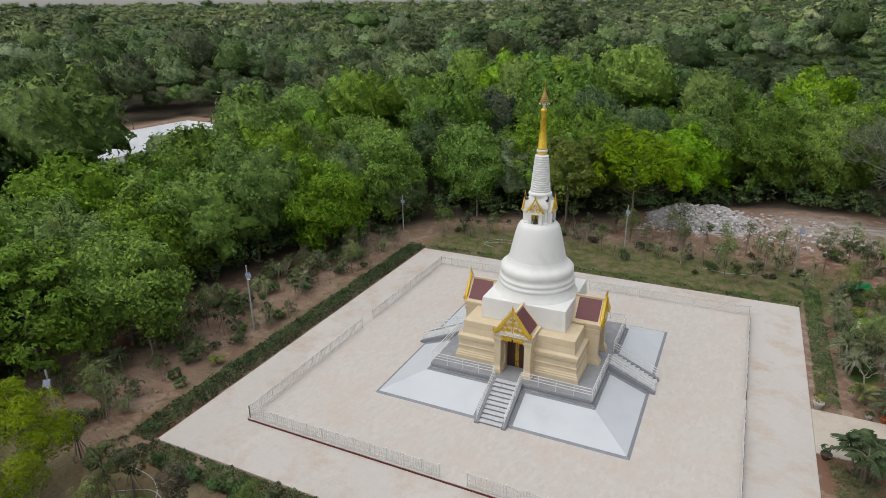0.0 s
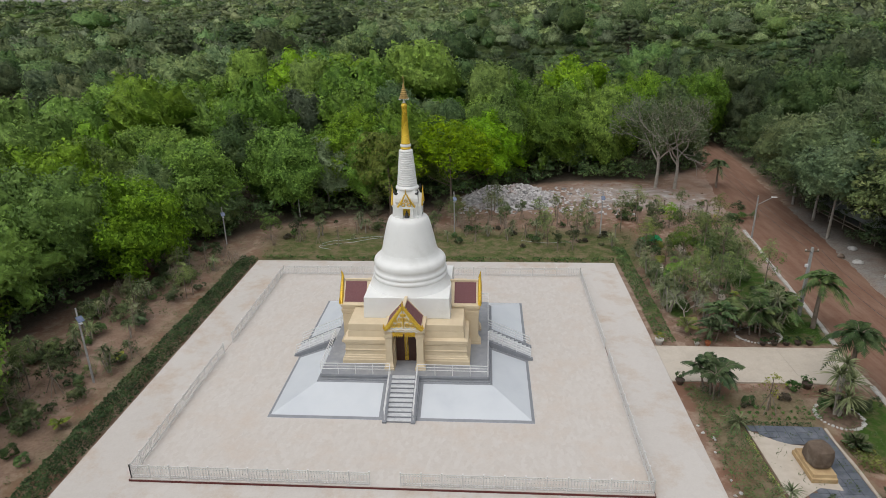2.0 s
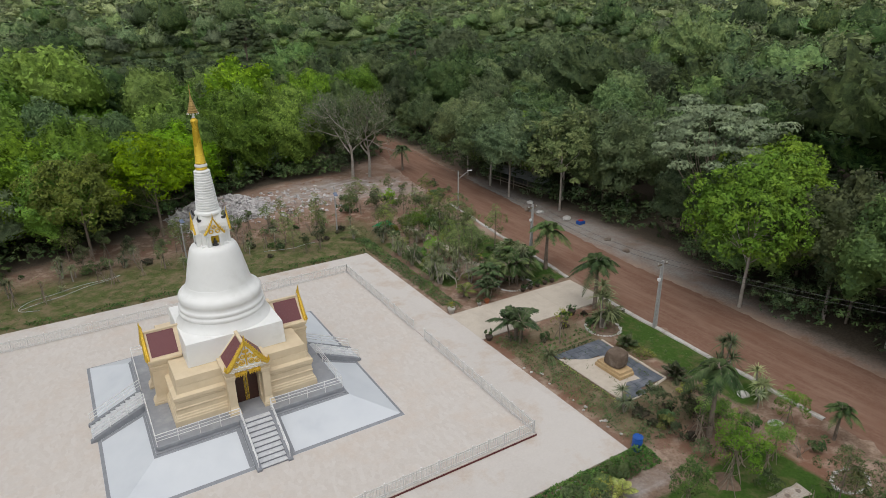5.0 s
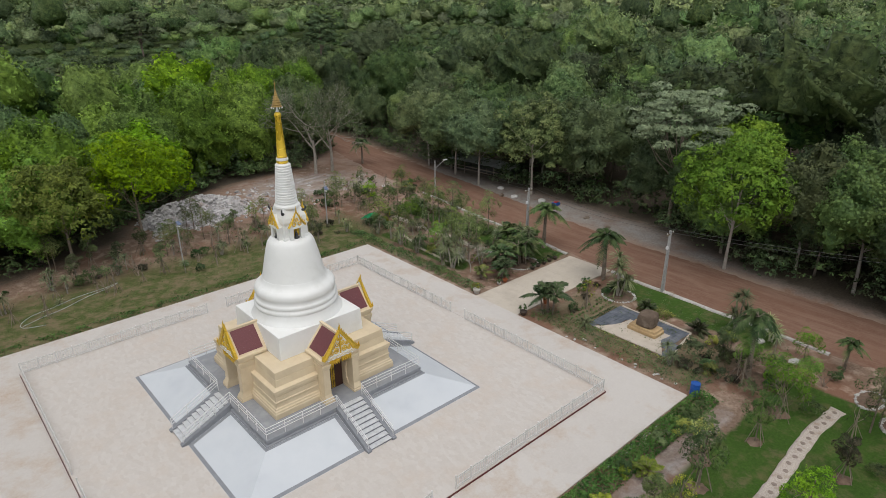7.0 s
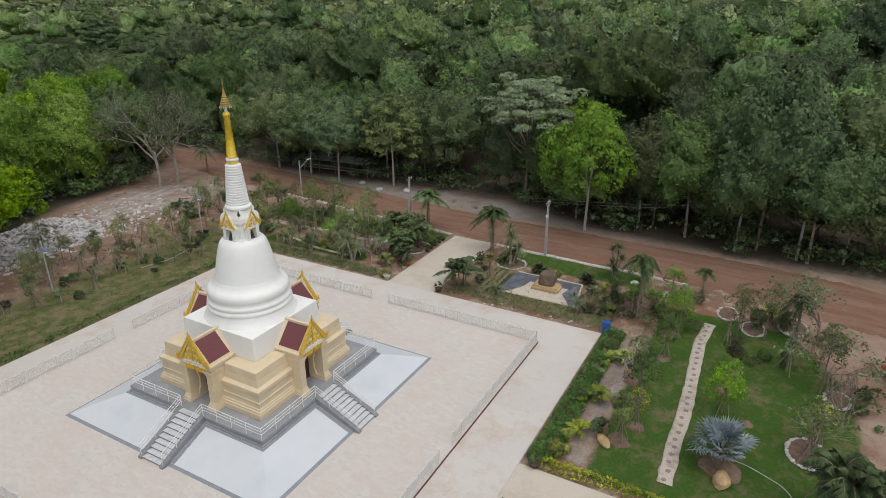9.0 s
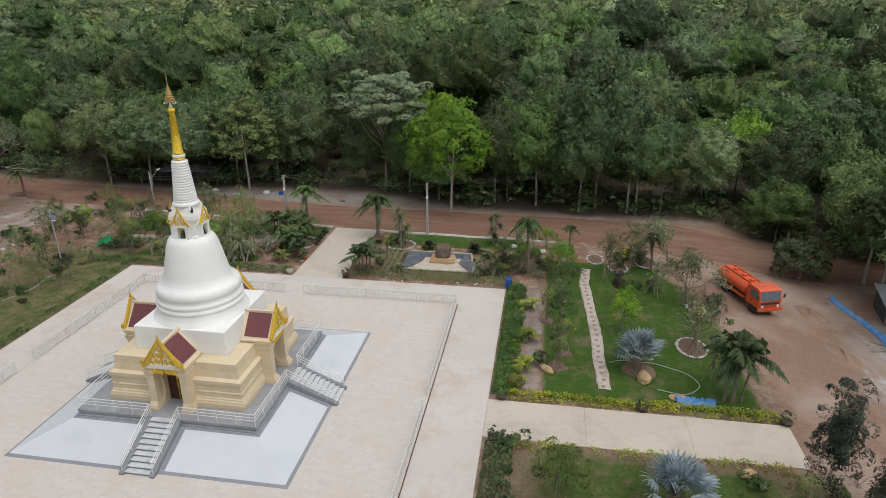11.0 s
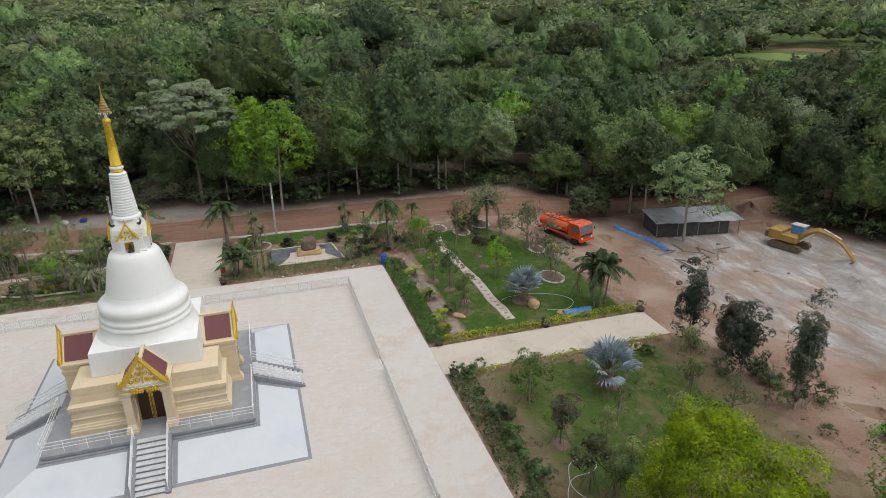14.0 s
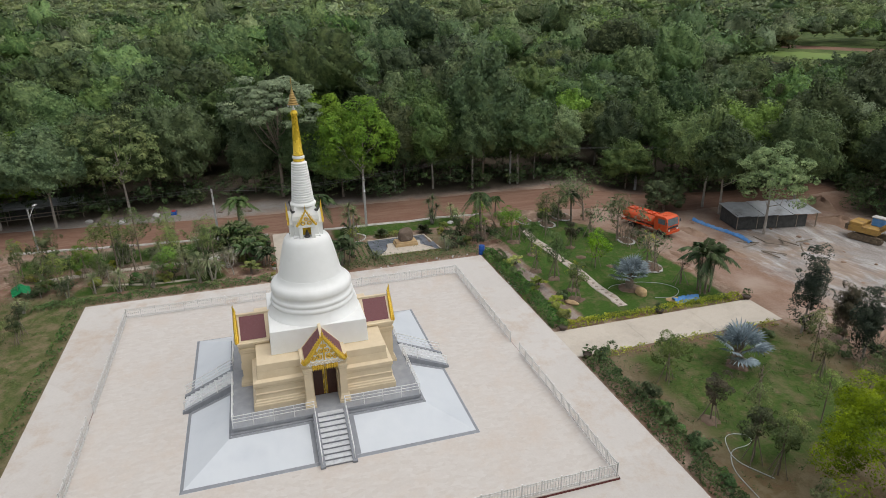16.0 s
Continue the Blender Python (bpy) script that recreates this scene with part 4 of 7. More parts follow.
def crown_points(rng, rx, z0, z1, clumps, clump_r, per, leaf, flat=0.6, low=-0.45, fill=(0.62, 1.0), dome=0.45, ruff=0.3):
    """Leaf sprays on domed boughs round an uneven crown: places, normals and sizes."""
    d = spaced(rng, clumps, low)
    k = len(d)
    rz, mid = (z1 - z0) / 2, (z0 + z1) / 2
    lobes = 1 + 0.16 * np.sin(3 * np.arctan2(d[:, 1], d[:, 0]) + rng.uniform(0, 6)) + 0.1 * np.sin(5 * np.arctan2(d[:, 1], d[:, 0]) + rng.uniform(0, 6))
    ctr = d * (rng.uniform(*fill, (k, 1)) * lobes[:, None]) * (rx, rx, rz) + (0, 0, mid)
    cr = clump_r * rng.uniform(0.7, 1.35, k)
    sprays = max(3, per // 5)
    sv = unit(rng.normal(size=(k, sprays, 3)) + 0.6 * d[:, None] + (0, 0, 0.6))
    out = rng.uniform(0.78, 1.08, (k, sprays, 1))
    pick = rng.integers(sprays, size=(k, per))
    row = np.arange(k)[:, None]
    v = unit(sv[row, pick] + 0.24 * rng.normal(size=(k, per, 3)))
    c = ctr[:, None] + v * (out[row, pick] * rng.uniform(0.88, 1.04, (k, per, 1))) * cr[:, None, None] * (1, 1, flat)
    n = unit(v + (0, 0, 0.35) + rng.normal(size=v.shape) * ruff)
    s = leaf * rng.uniform(0.65, 1.35, (k, per))
    bend = unit(v + dome * d[:, None] + (0, 0, 0.25))
    return c.reshape(-1, 3), n.reshape(-1, 3), s.ravel(), ctr, bend.reshape(-1, 3)


def leaf_mass(ctr, rx, z0, z1, clump_r, nu, nv):
    """The closed inner foliage of a crown, swelling out in each bough: vertices, triangles and normals."""
    rz, mid = (z1 - z0) / 2, (z0 + z1) / 2
    q = (ctr - (0, 0, mid)) / (rx, rx, rz)
    e = np.linspace(0.0, math.pi, nv + 1)
    w = np.arange(nu) * 2 * math.pi / nu
    D = np.array([(math.sin(a) * math.cos(g), math.sin(a) * math.sin(g), math.cos(a)) for a in e for g in w + 0.5 * a])
    c = 0.85 * clump_r / rx
    b = D @ q.T
    disc = c * c - ((q * q).sum(1)[None] - b * b)
    rho = np.where((disc > 0) & (b > 0), b + np.sqrt(np.maximum(disc, 0)), 0).max(1)
    rho = np.maximum(rho, np.where(D[:, 2] > -0.35, 0.72, 0.45))
    v = D * rho[:, None] * (rx, rx, rz) + (0, 0, mid)
    i = (np.arange(nv)[:, None] * nu + np.arange(nu)).ravel()
    j = (np.arange(nv)[:, None] * nu + (np.arange(nu) + 1) % nu).ravel()
    f = np.concatenate([np.stack([i, i + nu, j + nu], -1), np.stack([i, j + nu, j], -1)])
    fn = np.cross(v[f[:, 1]] - v[f[:, 0]], v[f[:, 2]] - v[f[:, 0]])
    vn = np.zeros_like(v)
    for k in range(3):
        np.add.at(vn, f[:, k], fn)
    return v, f, unit(unit(vn) + 0.5 * D)


def clothed(rng, mass, count, leaf, ruff=0.6, proud=0.5):
    """Leaf sprays set over a crown's inner foliage: places, normals, sizes and soft normals."""
    v, f, vn = mass
    area = np.linalg.norm(np.cross(v[f[:, 1]] - v[f[:, 0]], v[f[:, 2]] - v[f[:, 0]]), axis=1) * (0.35 + np.clip(0.6 + vn[f[:, 0], 2], 0, 1))
    k = rng.choice(len(f), count, p=area / area.sum())
    w = rng.dirichlet((1, 1, 1), count)[:, :, None]
    n = unit((vn[f[k]] * w).sum(1))
    c = (v[f[k]] * w).sum(1) + n * rng.uniform(-0.1, 1.0, (count, 1)) ** 2 * proud
    return c, unit(n + (0, 0, 0.25) + rng.normal(size=n.shape) * ruff), leaf * rng.uniform(0.6, 1.4, count), unit(n + 0.25 * rng.normal(size=n.shape))


def trunk_shape(rng, top, r, limbs, sides=7, bend=0.25, split=0.45, base_z=-0.3):
    """A tapered leaning trunk with limbs that reach to the given points."""
    s = Shape()
    lean = rng.normal(size=2) * bend
    pts = [(lean[0] * f * f, lean[1] * f * f, base_z + (top - base_z) * f) for f in np.linspace(0, 1, 6)]
    s.tube(pts, np.linspace(r * 1.25, r * 0.45, 6), sides)
    for q in limbs:
        f = rng.uniform(split, 0.9)
        st = np.array([lean[0] * f * f, lean[1] * f * f, base_z + (top - base_z) * f])
        q = np.asarray(q, float)
        m = (st + q) / 2 + rng.normal(size=3) * 0.2 + (0, 0, -0.1 * np.linalg.norm(q - st))
        s.tube([st, m, q], [r * 0.42 * (1.3 - f), r * 0.28 * (1.3 - f), r * 0.07], 5)
    return s


def make_tree(name, label, seed, rx, z0, z1, clumps, clump_r, per, leaf, leaf_mat, bark, r=0.15, limbs=9, group="woodland trees", category="tree", mass=None, **kw):
    """A tree with a trunk with limbs and a crown of leaf clumps, at the origin."""
    rng = np.random.default_rng(seed)
    c, n, s, ctr, bend = crown_points(rng, rx, z0, z1, clumps, clump_r, per, leaf, **kw)
    root = thing(name, label, category, group)
    low = ctr[rng.permutation(len(ctr))[:limbs]]
    part("trunk", trunk_shape(rng, z0 + (z1 - z0) * 0.55, r, low), bark, root, smooth=60)
    if mass:
        shell = leaf_mass(ctr, rx, z0, z1, clump_r, *mass)
        c, n, s, bend = clothed(rng, shell, clumps * per, leaf)
    v, q = leaf_cloud(c, n, s, rng, 0.75 if mass else 0.55)
    bend = np.repeat(bend, 3, axis=0)
    if mass:
        v, q, bend = np.concatenate([v, shell[0] - 0.4 * shell[2]]), np.concatenate([q, shell[1] + len(v)]), np.concatenate([bend, shell[2]])
    part("crown", fast_mesh("crown", v, q, leaf_mat, None, bend), None, root)
    return root


def bare_branches(rng, s, p, d, length, r, depth, spread=0.55):
    q = p + d * length
    m = (p + q) / 2 + rng.normal(size=3) * length * 0.07
    s.tube([p, m, q], [r, r * 0.85, r * 0.65], 5 if depth > 1 else 4)
    if depth:
        for _ in range(3 if depth > 1 else 2):
            e = unit(d + rng.normal(size=3) * spread + (0, 0, 0.12))
            bare_branches(rng, s, q, e, length * rng.uniform(0.6, 0.85), r * 0.58, depth - 1, spread)


def away(ob):
    """Lift a pattern plant off the set by taking it, with its parts, out of the scene."""
    for o in (*ob.children_recursive, ob):
        bpy.data.objects.remove(o)


def put(pattern, x, y, size=1.0, turn=0.0, label="", tall=1.0, sink=0.0):
    ob = copy_thing(pattern, pose(x, y, ground_z(x, y) - sink, 0, 0, turn) @ Matrix.Diagonal((size, size, size * tall, 1)))
    return tagged(ob, label)


# ---- woodland ----
FIELD = [(112, -118), (175, -205), (232, -262), (200, -292), (150, -252), (124, -222), (80, -146)]
ORCHARD = [(4, 112), (190, 104), (280, 270), (-10, 275)]


def wood_density(x, y):
    near_side = (x > -70) | (y < 22)
    return (edge_distance(CLEAR, x, y) < -0.5) & (edge_distance(POND, x, y) < np.where(near_side, -4, -9)) & ~inside(FIELD, x, y) & ~((x < -57) & (y > 8) & (y < 52) & (x > -72))


def stand(x, y):
    """Where the woods stand tall and where they stay low, from -1 to 1 in broad patches."""
    return 0.55 * np.sin(x * 0.061 + 1.9 * np.sin(y * 0.043)) + 0.45 * np.sin(y * 0.083 + 1.4 * np.sin(x * 0.071 + 2.0))


def build_woods():
    rng = np.random.default_rng(11)
    tall, deep = [], []
    for i, (label, rx, z0, z1, mat, bark, flat) in enumerate((
        ("tall broadleaf tree with bright green layered crown", 4.3, 1.4, 12.6, LEAF_BRIGHT, BARK, 0.5),
        ("broad leafy tree with bright green domed crown", 4.9, 1.2, 11.4, LEAF_BRIGHT, BARK, 0.62),
        ("dense dark green woodland tree", 3.9, 2.4, 12.2, LEAF_DARK, BARK, 0.65),
        ("dense mid green woodland tree", 4.3, 2.4, 12.4, LEAF_MIXED, BARK, 0.6),
        ("olive green woodland tree with flat layered crown", 4.8, 3.2, 12.8, LEAF_OLIVE, BARK_PALE, 0.3),
        ("slim mid green tree with pale trunk", 2.9, 2.8, 13.2, LEAF_MIXED, BARK_PALE, 0.65),
        ("pale grey-green woodland tree with soft crown", 4.2, 2.8, 13.6, LEAF_PALE, BARK_PALE, 0.6),
    )):
        tall.append(make_tree("broadleaf_tree", label, i + 1, rx, z0, z1, 64, 1.1, 100, 0.33, mat, bark, limbs=9, low=-0.6, fill=(0.76, 1.03), flat=max(flat + 0.2, 0.6), dome=0.6, mass=(46, 26)))
        deep.append(make_tree("broadleaf_tree", label, i + 21, rx * 1.04, z0 + 1.5, z1 + 0.5, 50, 1.15, 60, 0.38, mat, bark, limbs=4, low=-0.35, fill=(0.78, 1.03), flat=max(flat + 0.2, 0.6), dome=0.7, mass=(36, 18)))
    # near trees as single things along the edge of the woods
    cand = []
    for gx in np.arange(-82, 100, 6.8):
        for gy in np.arange(-98, 112, 6.8):
            cand.append((gx + rng.uniform(-2.3, 2.3), gy + rng.uniform(-2.3, 2.3)))
    cand = np.array(cand)
    d = edge_distance(CLEAR, cand[:, 0], cand[:, 1])
    ok = (d < -0.6) & wood_density(cand[:, 0], cand[:, 1]) & ((cand[:, 1] > -34) | (cand[:, 0] > -20))
    cand, d = cand[ok], d[ok]
    order = np.argsort(-d)
    near, rest = cand[order[:200]], cand[order[200:]]
    for j, (x, y) in enumerate(near):
        west = x < -20 or (y > 28 and x < 34)
        k = rng.choice(7, p=(0.36, 0.36, 0.06, 0.12, 0.02, 0.06, 0.02) if west else (0.01, 0.02, 0.34, 0.31, 0.13, 0.15, 0.04))
        size = rng.uniform(0.66, 1.1) * (1.15 if rng.random() < 0.2 else 0.97)
        if x < -50 and -4 < y < 50:
            size = min(size, 0.5)
        put((tall if j < 120 else deep)[k], x, y, size, rng.uniform(0, 360), tall=rng.uniform(0.72, 1.2))
    # deeper woods, joined
    banks = []
    for seed, (rx, z0, z1, flat) in enumerate(((5.0, 3.0, 11.8, 0.6), (4.6, 2.6, 10.4, 0.55), (5.5, 3.5, 12.4, 0.35), (3.9, 3.0, 13.4, 0.7), (5.2, 2.6, 11.0, 0.7))):
        r2 = np.random.default_rng(50 + seed)
        far_kw = dict(low=-0.15, fill=(0.86, 1.02), flat=max(flat + 0.2, 0.6), dome=0.8, ruff=0.25)
        sets = []
        for wide, clumps, cr, per, leaf, grid in ((rx * 0.9, 38, 1.2, 34, 0.46, (24, 12)), (rx * 0.92, 20, 1.5, 8, 0.85, (15, 8)), (rx * 0.95, 9, 2.0, 4, 1.5, (9, 4))):
            c, n, s, ctr, bend = crown_points(r2, wide, z0, z1, clumps, cr, per, leaf, **far_kw)
            shell = leaf_mass(ctr, wide, z0, z1, cr, *grid)
            sets.append((*clothed(r2, shell, clumps * per, leaf, 0.6, leaf * 0.9), (shell[0] - 0.9 * leaf * shell[2], shell[1], shell[2])))
        banks.append(sets)

    def scatter(name, label, pts, lod, mat, low=0.8, high=1.15, wide=1.0, even=False):
        cs, ns, ss, ts, bs = [], [], [], [], []
        mv, mf, mb, mt, at = [], [], [], [], 0
        for x, y in pts:
            c, n, s, bend, mass = banks[rng.integers(5)][lod]
            w, k = rng.uniform(0, 6.28), rng.uniform(low, high)
            if not even:
                k = k * (1 + 0.16 * float(stand(x, y))) * (1.35 if rng.random() < 0.1 else 1.0)
            rot = np.array([[math.cos(w), -math.sin(w), 0], [math.sin(w), math.cos(w), 0], [0, 0, 1]])
            grow, base, tone = (k * wide, k * wide, k * rng.uniform(0.8, 1.22)), (x, y, ground_z(x, y)), rng.random()
            cs.append(c @ rot.T * grow + base)
            mv.append(mass[0] @ rot.T * grow + base)
            mf.append(mass[1] + at)
            mb.append(mass[2] @ rot.T)
            mt.append(np.full(len(mass[0]), tone))
            at += len(mass[0])
            ns.append(n @ rot.T)
            bs.append(bend @ rot.T)
            ss.append(s * k * wide ** 0.5)
            ts.append(np.full(len(c) * 3, tone))
        if not cs:
            return
        v, q = leaf_cloud(np.concatenate(cs), np.concatenate(ns), np.concatenate(ss), rng, 0.7)
        q = np.concatenate([q, np.concatenate(mf) + len(v)])
        bend = np.concatenate([np.repeat(np.concatenate(bs), 3, axis=0), *mb])
        thing(name, label, "woods", kind="stuff", data=fast_mesh(name, np.concatenate([v, *mv]), q, mat, np.concatenate(ts + mt), bend))

    def ring_points(r0, r1, step):
        gx, gy = np.meshgrid(np.arange(-r1, r1, step), np.arange(-r1, r1, step))
        p = np.stack([gx.ravel(), gy.ravel()], -1)
        p = p + rng.uniform(-0.45, 0.45, p.shape) * step
        r = np.hypot(p[:, 0], p[:, 1])
        az = np.degrees(np.arctan2(p[:, 0], p[:, 1]))
        hidden = (az < np.where(r < 260, -100, -72)) | (az > np.where(r < 260, 175, 150))
        return p[(r >= r0) & (r < r1) & ~hidden & wood_density(p[:, 0], p[:, 1])]

    # what lies between the single trees and the middle distance
    mid = ring_points(0, 185, 8.5)
    box = (mid[:, 0] > -82) & (mid[:, 0] < 100) & (mid[:, 1] > -98) & (mid[:, 1] < 112)
    mid = mid[~box]
    allmid = np.concatenate([rest, mid])
    orch = inside(ORCHARD, allmid[:, 0], allmid[:, 1])
    scatter("orchard", "rows of low dark green orchard trees", allmid[orch], 0, LEAF_DARK, 0.42, 0.52, 1.3, True)
    allmid = allmid[~orch]
    pick = np.clip(0.62 * rng.random(len(allmid)) + 0.38 * (0.5 + 0.6 * stand(allmid[:, 1] * 0.8 + 40, allmid[:, 0] * 0.8)), 0, 0.999)
    west = (allmid[:, 0] < 30) & (allmid[:, 1] > 0) & (np.hypot(allmid[:, 0], allmid[:, 1]) < 112)
    scatter("woods", "dense green woodland canopy", allmid[west & (pick < 0.6)], 0, LEAF_BRIGHT, 0.75, 1.2)
    scatter("woods", "dense green woodland canopy", allmid[west & (pick >= 0.6)], 0, LEAF_MIXED, 0.7, 1.15)
    scatter("woods", "dense dark woodland canopy", allmid[~west & (pick < 0.38)], 0, LEAF_DARK, 0.6, 1.18)
    scatter("woods", "dense mixed woodland canopy", allmid[~west & (pick >= 0.38) & (pick < 0.66)], 0, LEAF_MIXED, 0.6, 1.2)
    scatter("woods", "olive and yellowish woodland canopy", allmid[~west & (pick >= 0.66) & (pick < 0.83)], 0, LEAF_OLIVE, 0.6, 1.2)
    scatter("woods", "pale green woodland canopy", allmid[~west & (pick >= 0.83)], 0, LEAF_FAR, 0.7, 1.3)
    far = ring_points(185, 430, 9.9)
    orch = inside(ORCHARD, far[:, 0], far[:, 1])
    pick = np.clip(0.5 * rng.random(len(far)) + 0.5 * (0.5 + 0.6 * stand(far[:, 1] * 0.6 + 40, far[:, 0] * 0.6)), 0, 0.999)
    scatter("orchard", "rows of low dark green orchard trees", far[orch], 1, LEAF_DARK, 0.42, 0.52, 1.5, True)
    # green and pale woods carry the haze of distance in their leaf colours
    scatter("far_woods", "distant green woodland with haze painted into its leaf colour", far[~orch & (pick < 0.42)], 1, LEAF_FAR, 0.65, 1.25, 1.1)
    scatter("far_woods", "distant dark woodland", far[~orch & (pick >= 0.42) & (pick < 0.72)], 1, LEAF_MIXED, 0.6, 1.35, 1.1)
    scatter("far_woods", "distant woodland with haze painted in as pale leaves", far[~orch & (pick >= 0.72)], 1, LEAF_PALE, 0.6, 1.2, 1.1)
    rim = ring_points(430, 2100, 25.0)
    pick = np.clip(0.5 * rng.random(len(rim)) + 0.5 * (0.5 + 0.6 * stand(rim[:, 1] * 0.2 + 40, rim[:, 0] * 0.2)), 0, 0.999)
    # no haze in the air: paler leaves imitate it towards the horizon
    scatter("horizon_woods", "woodland towards the horizon with haze painted into its pale leaves", rim[pick < 0.45], 2, LEAF_RIM_HAZED, 0.7, 1.5, 1.6)
    scatter("horizon_woods", "woodland towards the horizon with haze painted into its pale leaves", rim[(pick >= 0.45) & (pick < 0.8)], 2, LEAF_PALE, 0.6, 1.2, 1.6)
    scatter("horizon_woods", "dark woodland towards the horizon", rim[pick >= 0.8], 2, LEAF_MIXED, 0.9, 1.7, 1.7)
    # undergrowth along the edge
    e = cand[(d < -0.2) & (d > -8)]
    ring = np.array(CLEAR + CLEAR[:1], float)
    brink = []
    for a, b in zip(ring, ring[1:]):
        for f in np.arange(0, 1, 2.6 / np.hypot(*(b - a))):
            brink.append(a + (b - a) * f)
    brink = np.array([p for p in brink if p[0] > -37 and p[1] > -82 and not (p[1] < -33 and p[0] < 6)])
    e = np.concatenate([e, brink])
    sides = {True: ([], [], [], [], []), False: ([], [], [], [], [])}
    for x, y in e:
        west = x < -15 or (y > 28 and x < 30)
        cs, ns, ss, ts, bs = sides[west]
        for _ in range(5):
            c, n, s, _, bend = crown_points(rng, rng.uniform(0.9, 2.1), 0.0, rng.uniform(1.2, 4.6), 8, 0.75, 34, 0.24, low=-0.2)
            px, py = x + rng.uniform(-3.0, 3.2), y + rng.uniform(-2.9, 2.9)
            if edge_distance(CLEAR, px, py) > 0.3:
                continue
            cs.append(c + (px, py, ground_z(px, py)))
            ns.append(n)
            ss.append(s)
            bs.append(bend)
            ts.append(np.full(len(c) * 3, rng.random()))
    for west, (cs, ns, ss, ts, bs) in sides.items():
        v, q = leaf_cloud(np.concatenate(cs), np.concatenate(ns), np.concatenate(ss), rng)
        thing("undergrowth", "tangled green undergrowth below the trees" if west else "dark tangled undergrowth below the trees", "undergrowth", kind="stuff", data=fast_mesh("undergrowth", v, q, LEAF_MIXED if west else LEAF_DARK, np.concatenate(ts), np.concatenate(bs)))
    for k in tall + deep:
        away(k)


build_woods()


# ---- single trees with a look of their own ----
def lone(seed, x, y, *a, **kw):
    t = make_tree(*a[:2], seed, *a[2:], **kw)
    t.matrix_basis = pose(x, y, ground_z(x, y), 0, 0, seed * 47)
    return t


lone(71, 1.0, 37.5, "lime_green_tree", "lime green feathery tree beside the rubble heap", 5.0, 2.6, 12.0, 76, 1.2, 190, 0.3, LEAF_LIME, BARK, group="specimen trees", low=-0.3, flat=0.85, ruff=0.55)
lone(72, -6.8, 35.0, "lime_green_tree", "light green feathery tree at the edge of the woods", 4.4, 2.2, 10.8, 66, 1.15, 180, 0.3, LEAF_LIME, BARK, group="specimen trees", low=-0.3, flat=0.85, ruff=0.55)
lone(73, 42.4, -10.7, "vivid_green_tree", "vivid green tree beside the road", 4.8, 4.0, 13.2, 80, 1.2, 190, 0.32, LEAF_VIVID, BARK_PALE, group="specimen trees", low=-0.5, flat=0.85, ruff=0.55)
lone(88, 51.5, -6.6, "vivid_green_tree", "vivid green tree beside the road", 4.8, 4.0, 13.2, 80, 1.2, 190, 0.32, LEAF_VIVID, BARK_PALE, group="specimen trees", low=-0.5, flat=0.85, ruff=0.55)
lone(74, 49.3, -0.4, "flat_topped_tree", "pale flat-topped tree with visible grey limbs", 6.2, 7.0, 17.0, 78, 1.2, 170, 0.34, LEAF_PALE, BARK, r=0.22, limbs=22, group="specimen trees", flat=0.35, low=-0.2)
lone(75, -21.9, -27.2, "lime_green_tree", "bright lime green feathery tree at the lawn's edge", 3.8, 1.0, 7.4, 92, 0.85, 460, 0.125, LEAF_LIME, BARK, group="specimen trees", low=-0.4, flat=0.85, ruff=0.55)
lone(76, -27.5, -36.5, "lime_green_tree", "bright green tree by the earth track", 3.8, 1.6, 8.0, 70, 1.0, 420, 0.14, LEAF_VIVID, BARK, group="specimen trees", low=-0.4, flat=0.85, ruff=0.55)
lone(85, 47.2, 19.3, "pale_green_tree", "pale green open-crowned tree beside the road", 4.9, 3.0, 13.0, 84, 1.0, 110, 0.3, LEAF_FEATHER, BARK_PALE, limbs=14, group="specimen trees", low=-0.5)
lone(77, -33.5, -17.5, "broadleaf_tree", "bright green tree with hanging foliage", 4.4, 1.0, 10.6, 74, 1.2, 180, 0.34, LEAF_BRIGHT, BARK, group="specimen trees", low=-0.8)
lone(78, -36, -27, "broadleaf_tree", "bright green tree with hanging foliage", 4.2, 0.8, 10.0, 74, 1.2, 170, 0.34, LEAF_MIXED, BARK, group="specimen trees", low=-0.7)
lone(79, 28.6, -48.5, "rounded_tree", "low rounded dark green tree beside the road", 2.4, 0.3, 4.2, 40, 0.8, 130, 0.28, LEAF_DARK, BARK, group="specimen trees", low=-0.7)
lone(80, 17.2, -54.6, "grey_green_tree", "grey-green tree over the shed roof", 4.0, 3.0, 10.4, 74, 0.95, 150, 0.26, LEAF_FAR, BARK_PALE, group="specimen trees", low=-0.5)
for i, (x, y, hgt, w) in enumerate(((-4.8, -38.4, 8.2, 1.5), (-9.4, -39.6, 6.6, 1.6), (-13.6, -40.4, 8.6, 1.1), (-6.4, -41.0, 5.2, 1.1))):
    lone(81 + i, x, y, "dark_slender_tree", "slender dark-leaved tree beside the earth track", w * 0.9, 0.5, hgt, 130, 0.4, 100, 0.13, LEAF_BROWN if i == 3 else LEAF_DEEP, BARK_PALE, r=0.09, limbs=14, group="dark slender trees", low=-1.0, fill=(0.05, 1.0), flat=1.1)


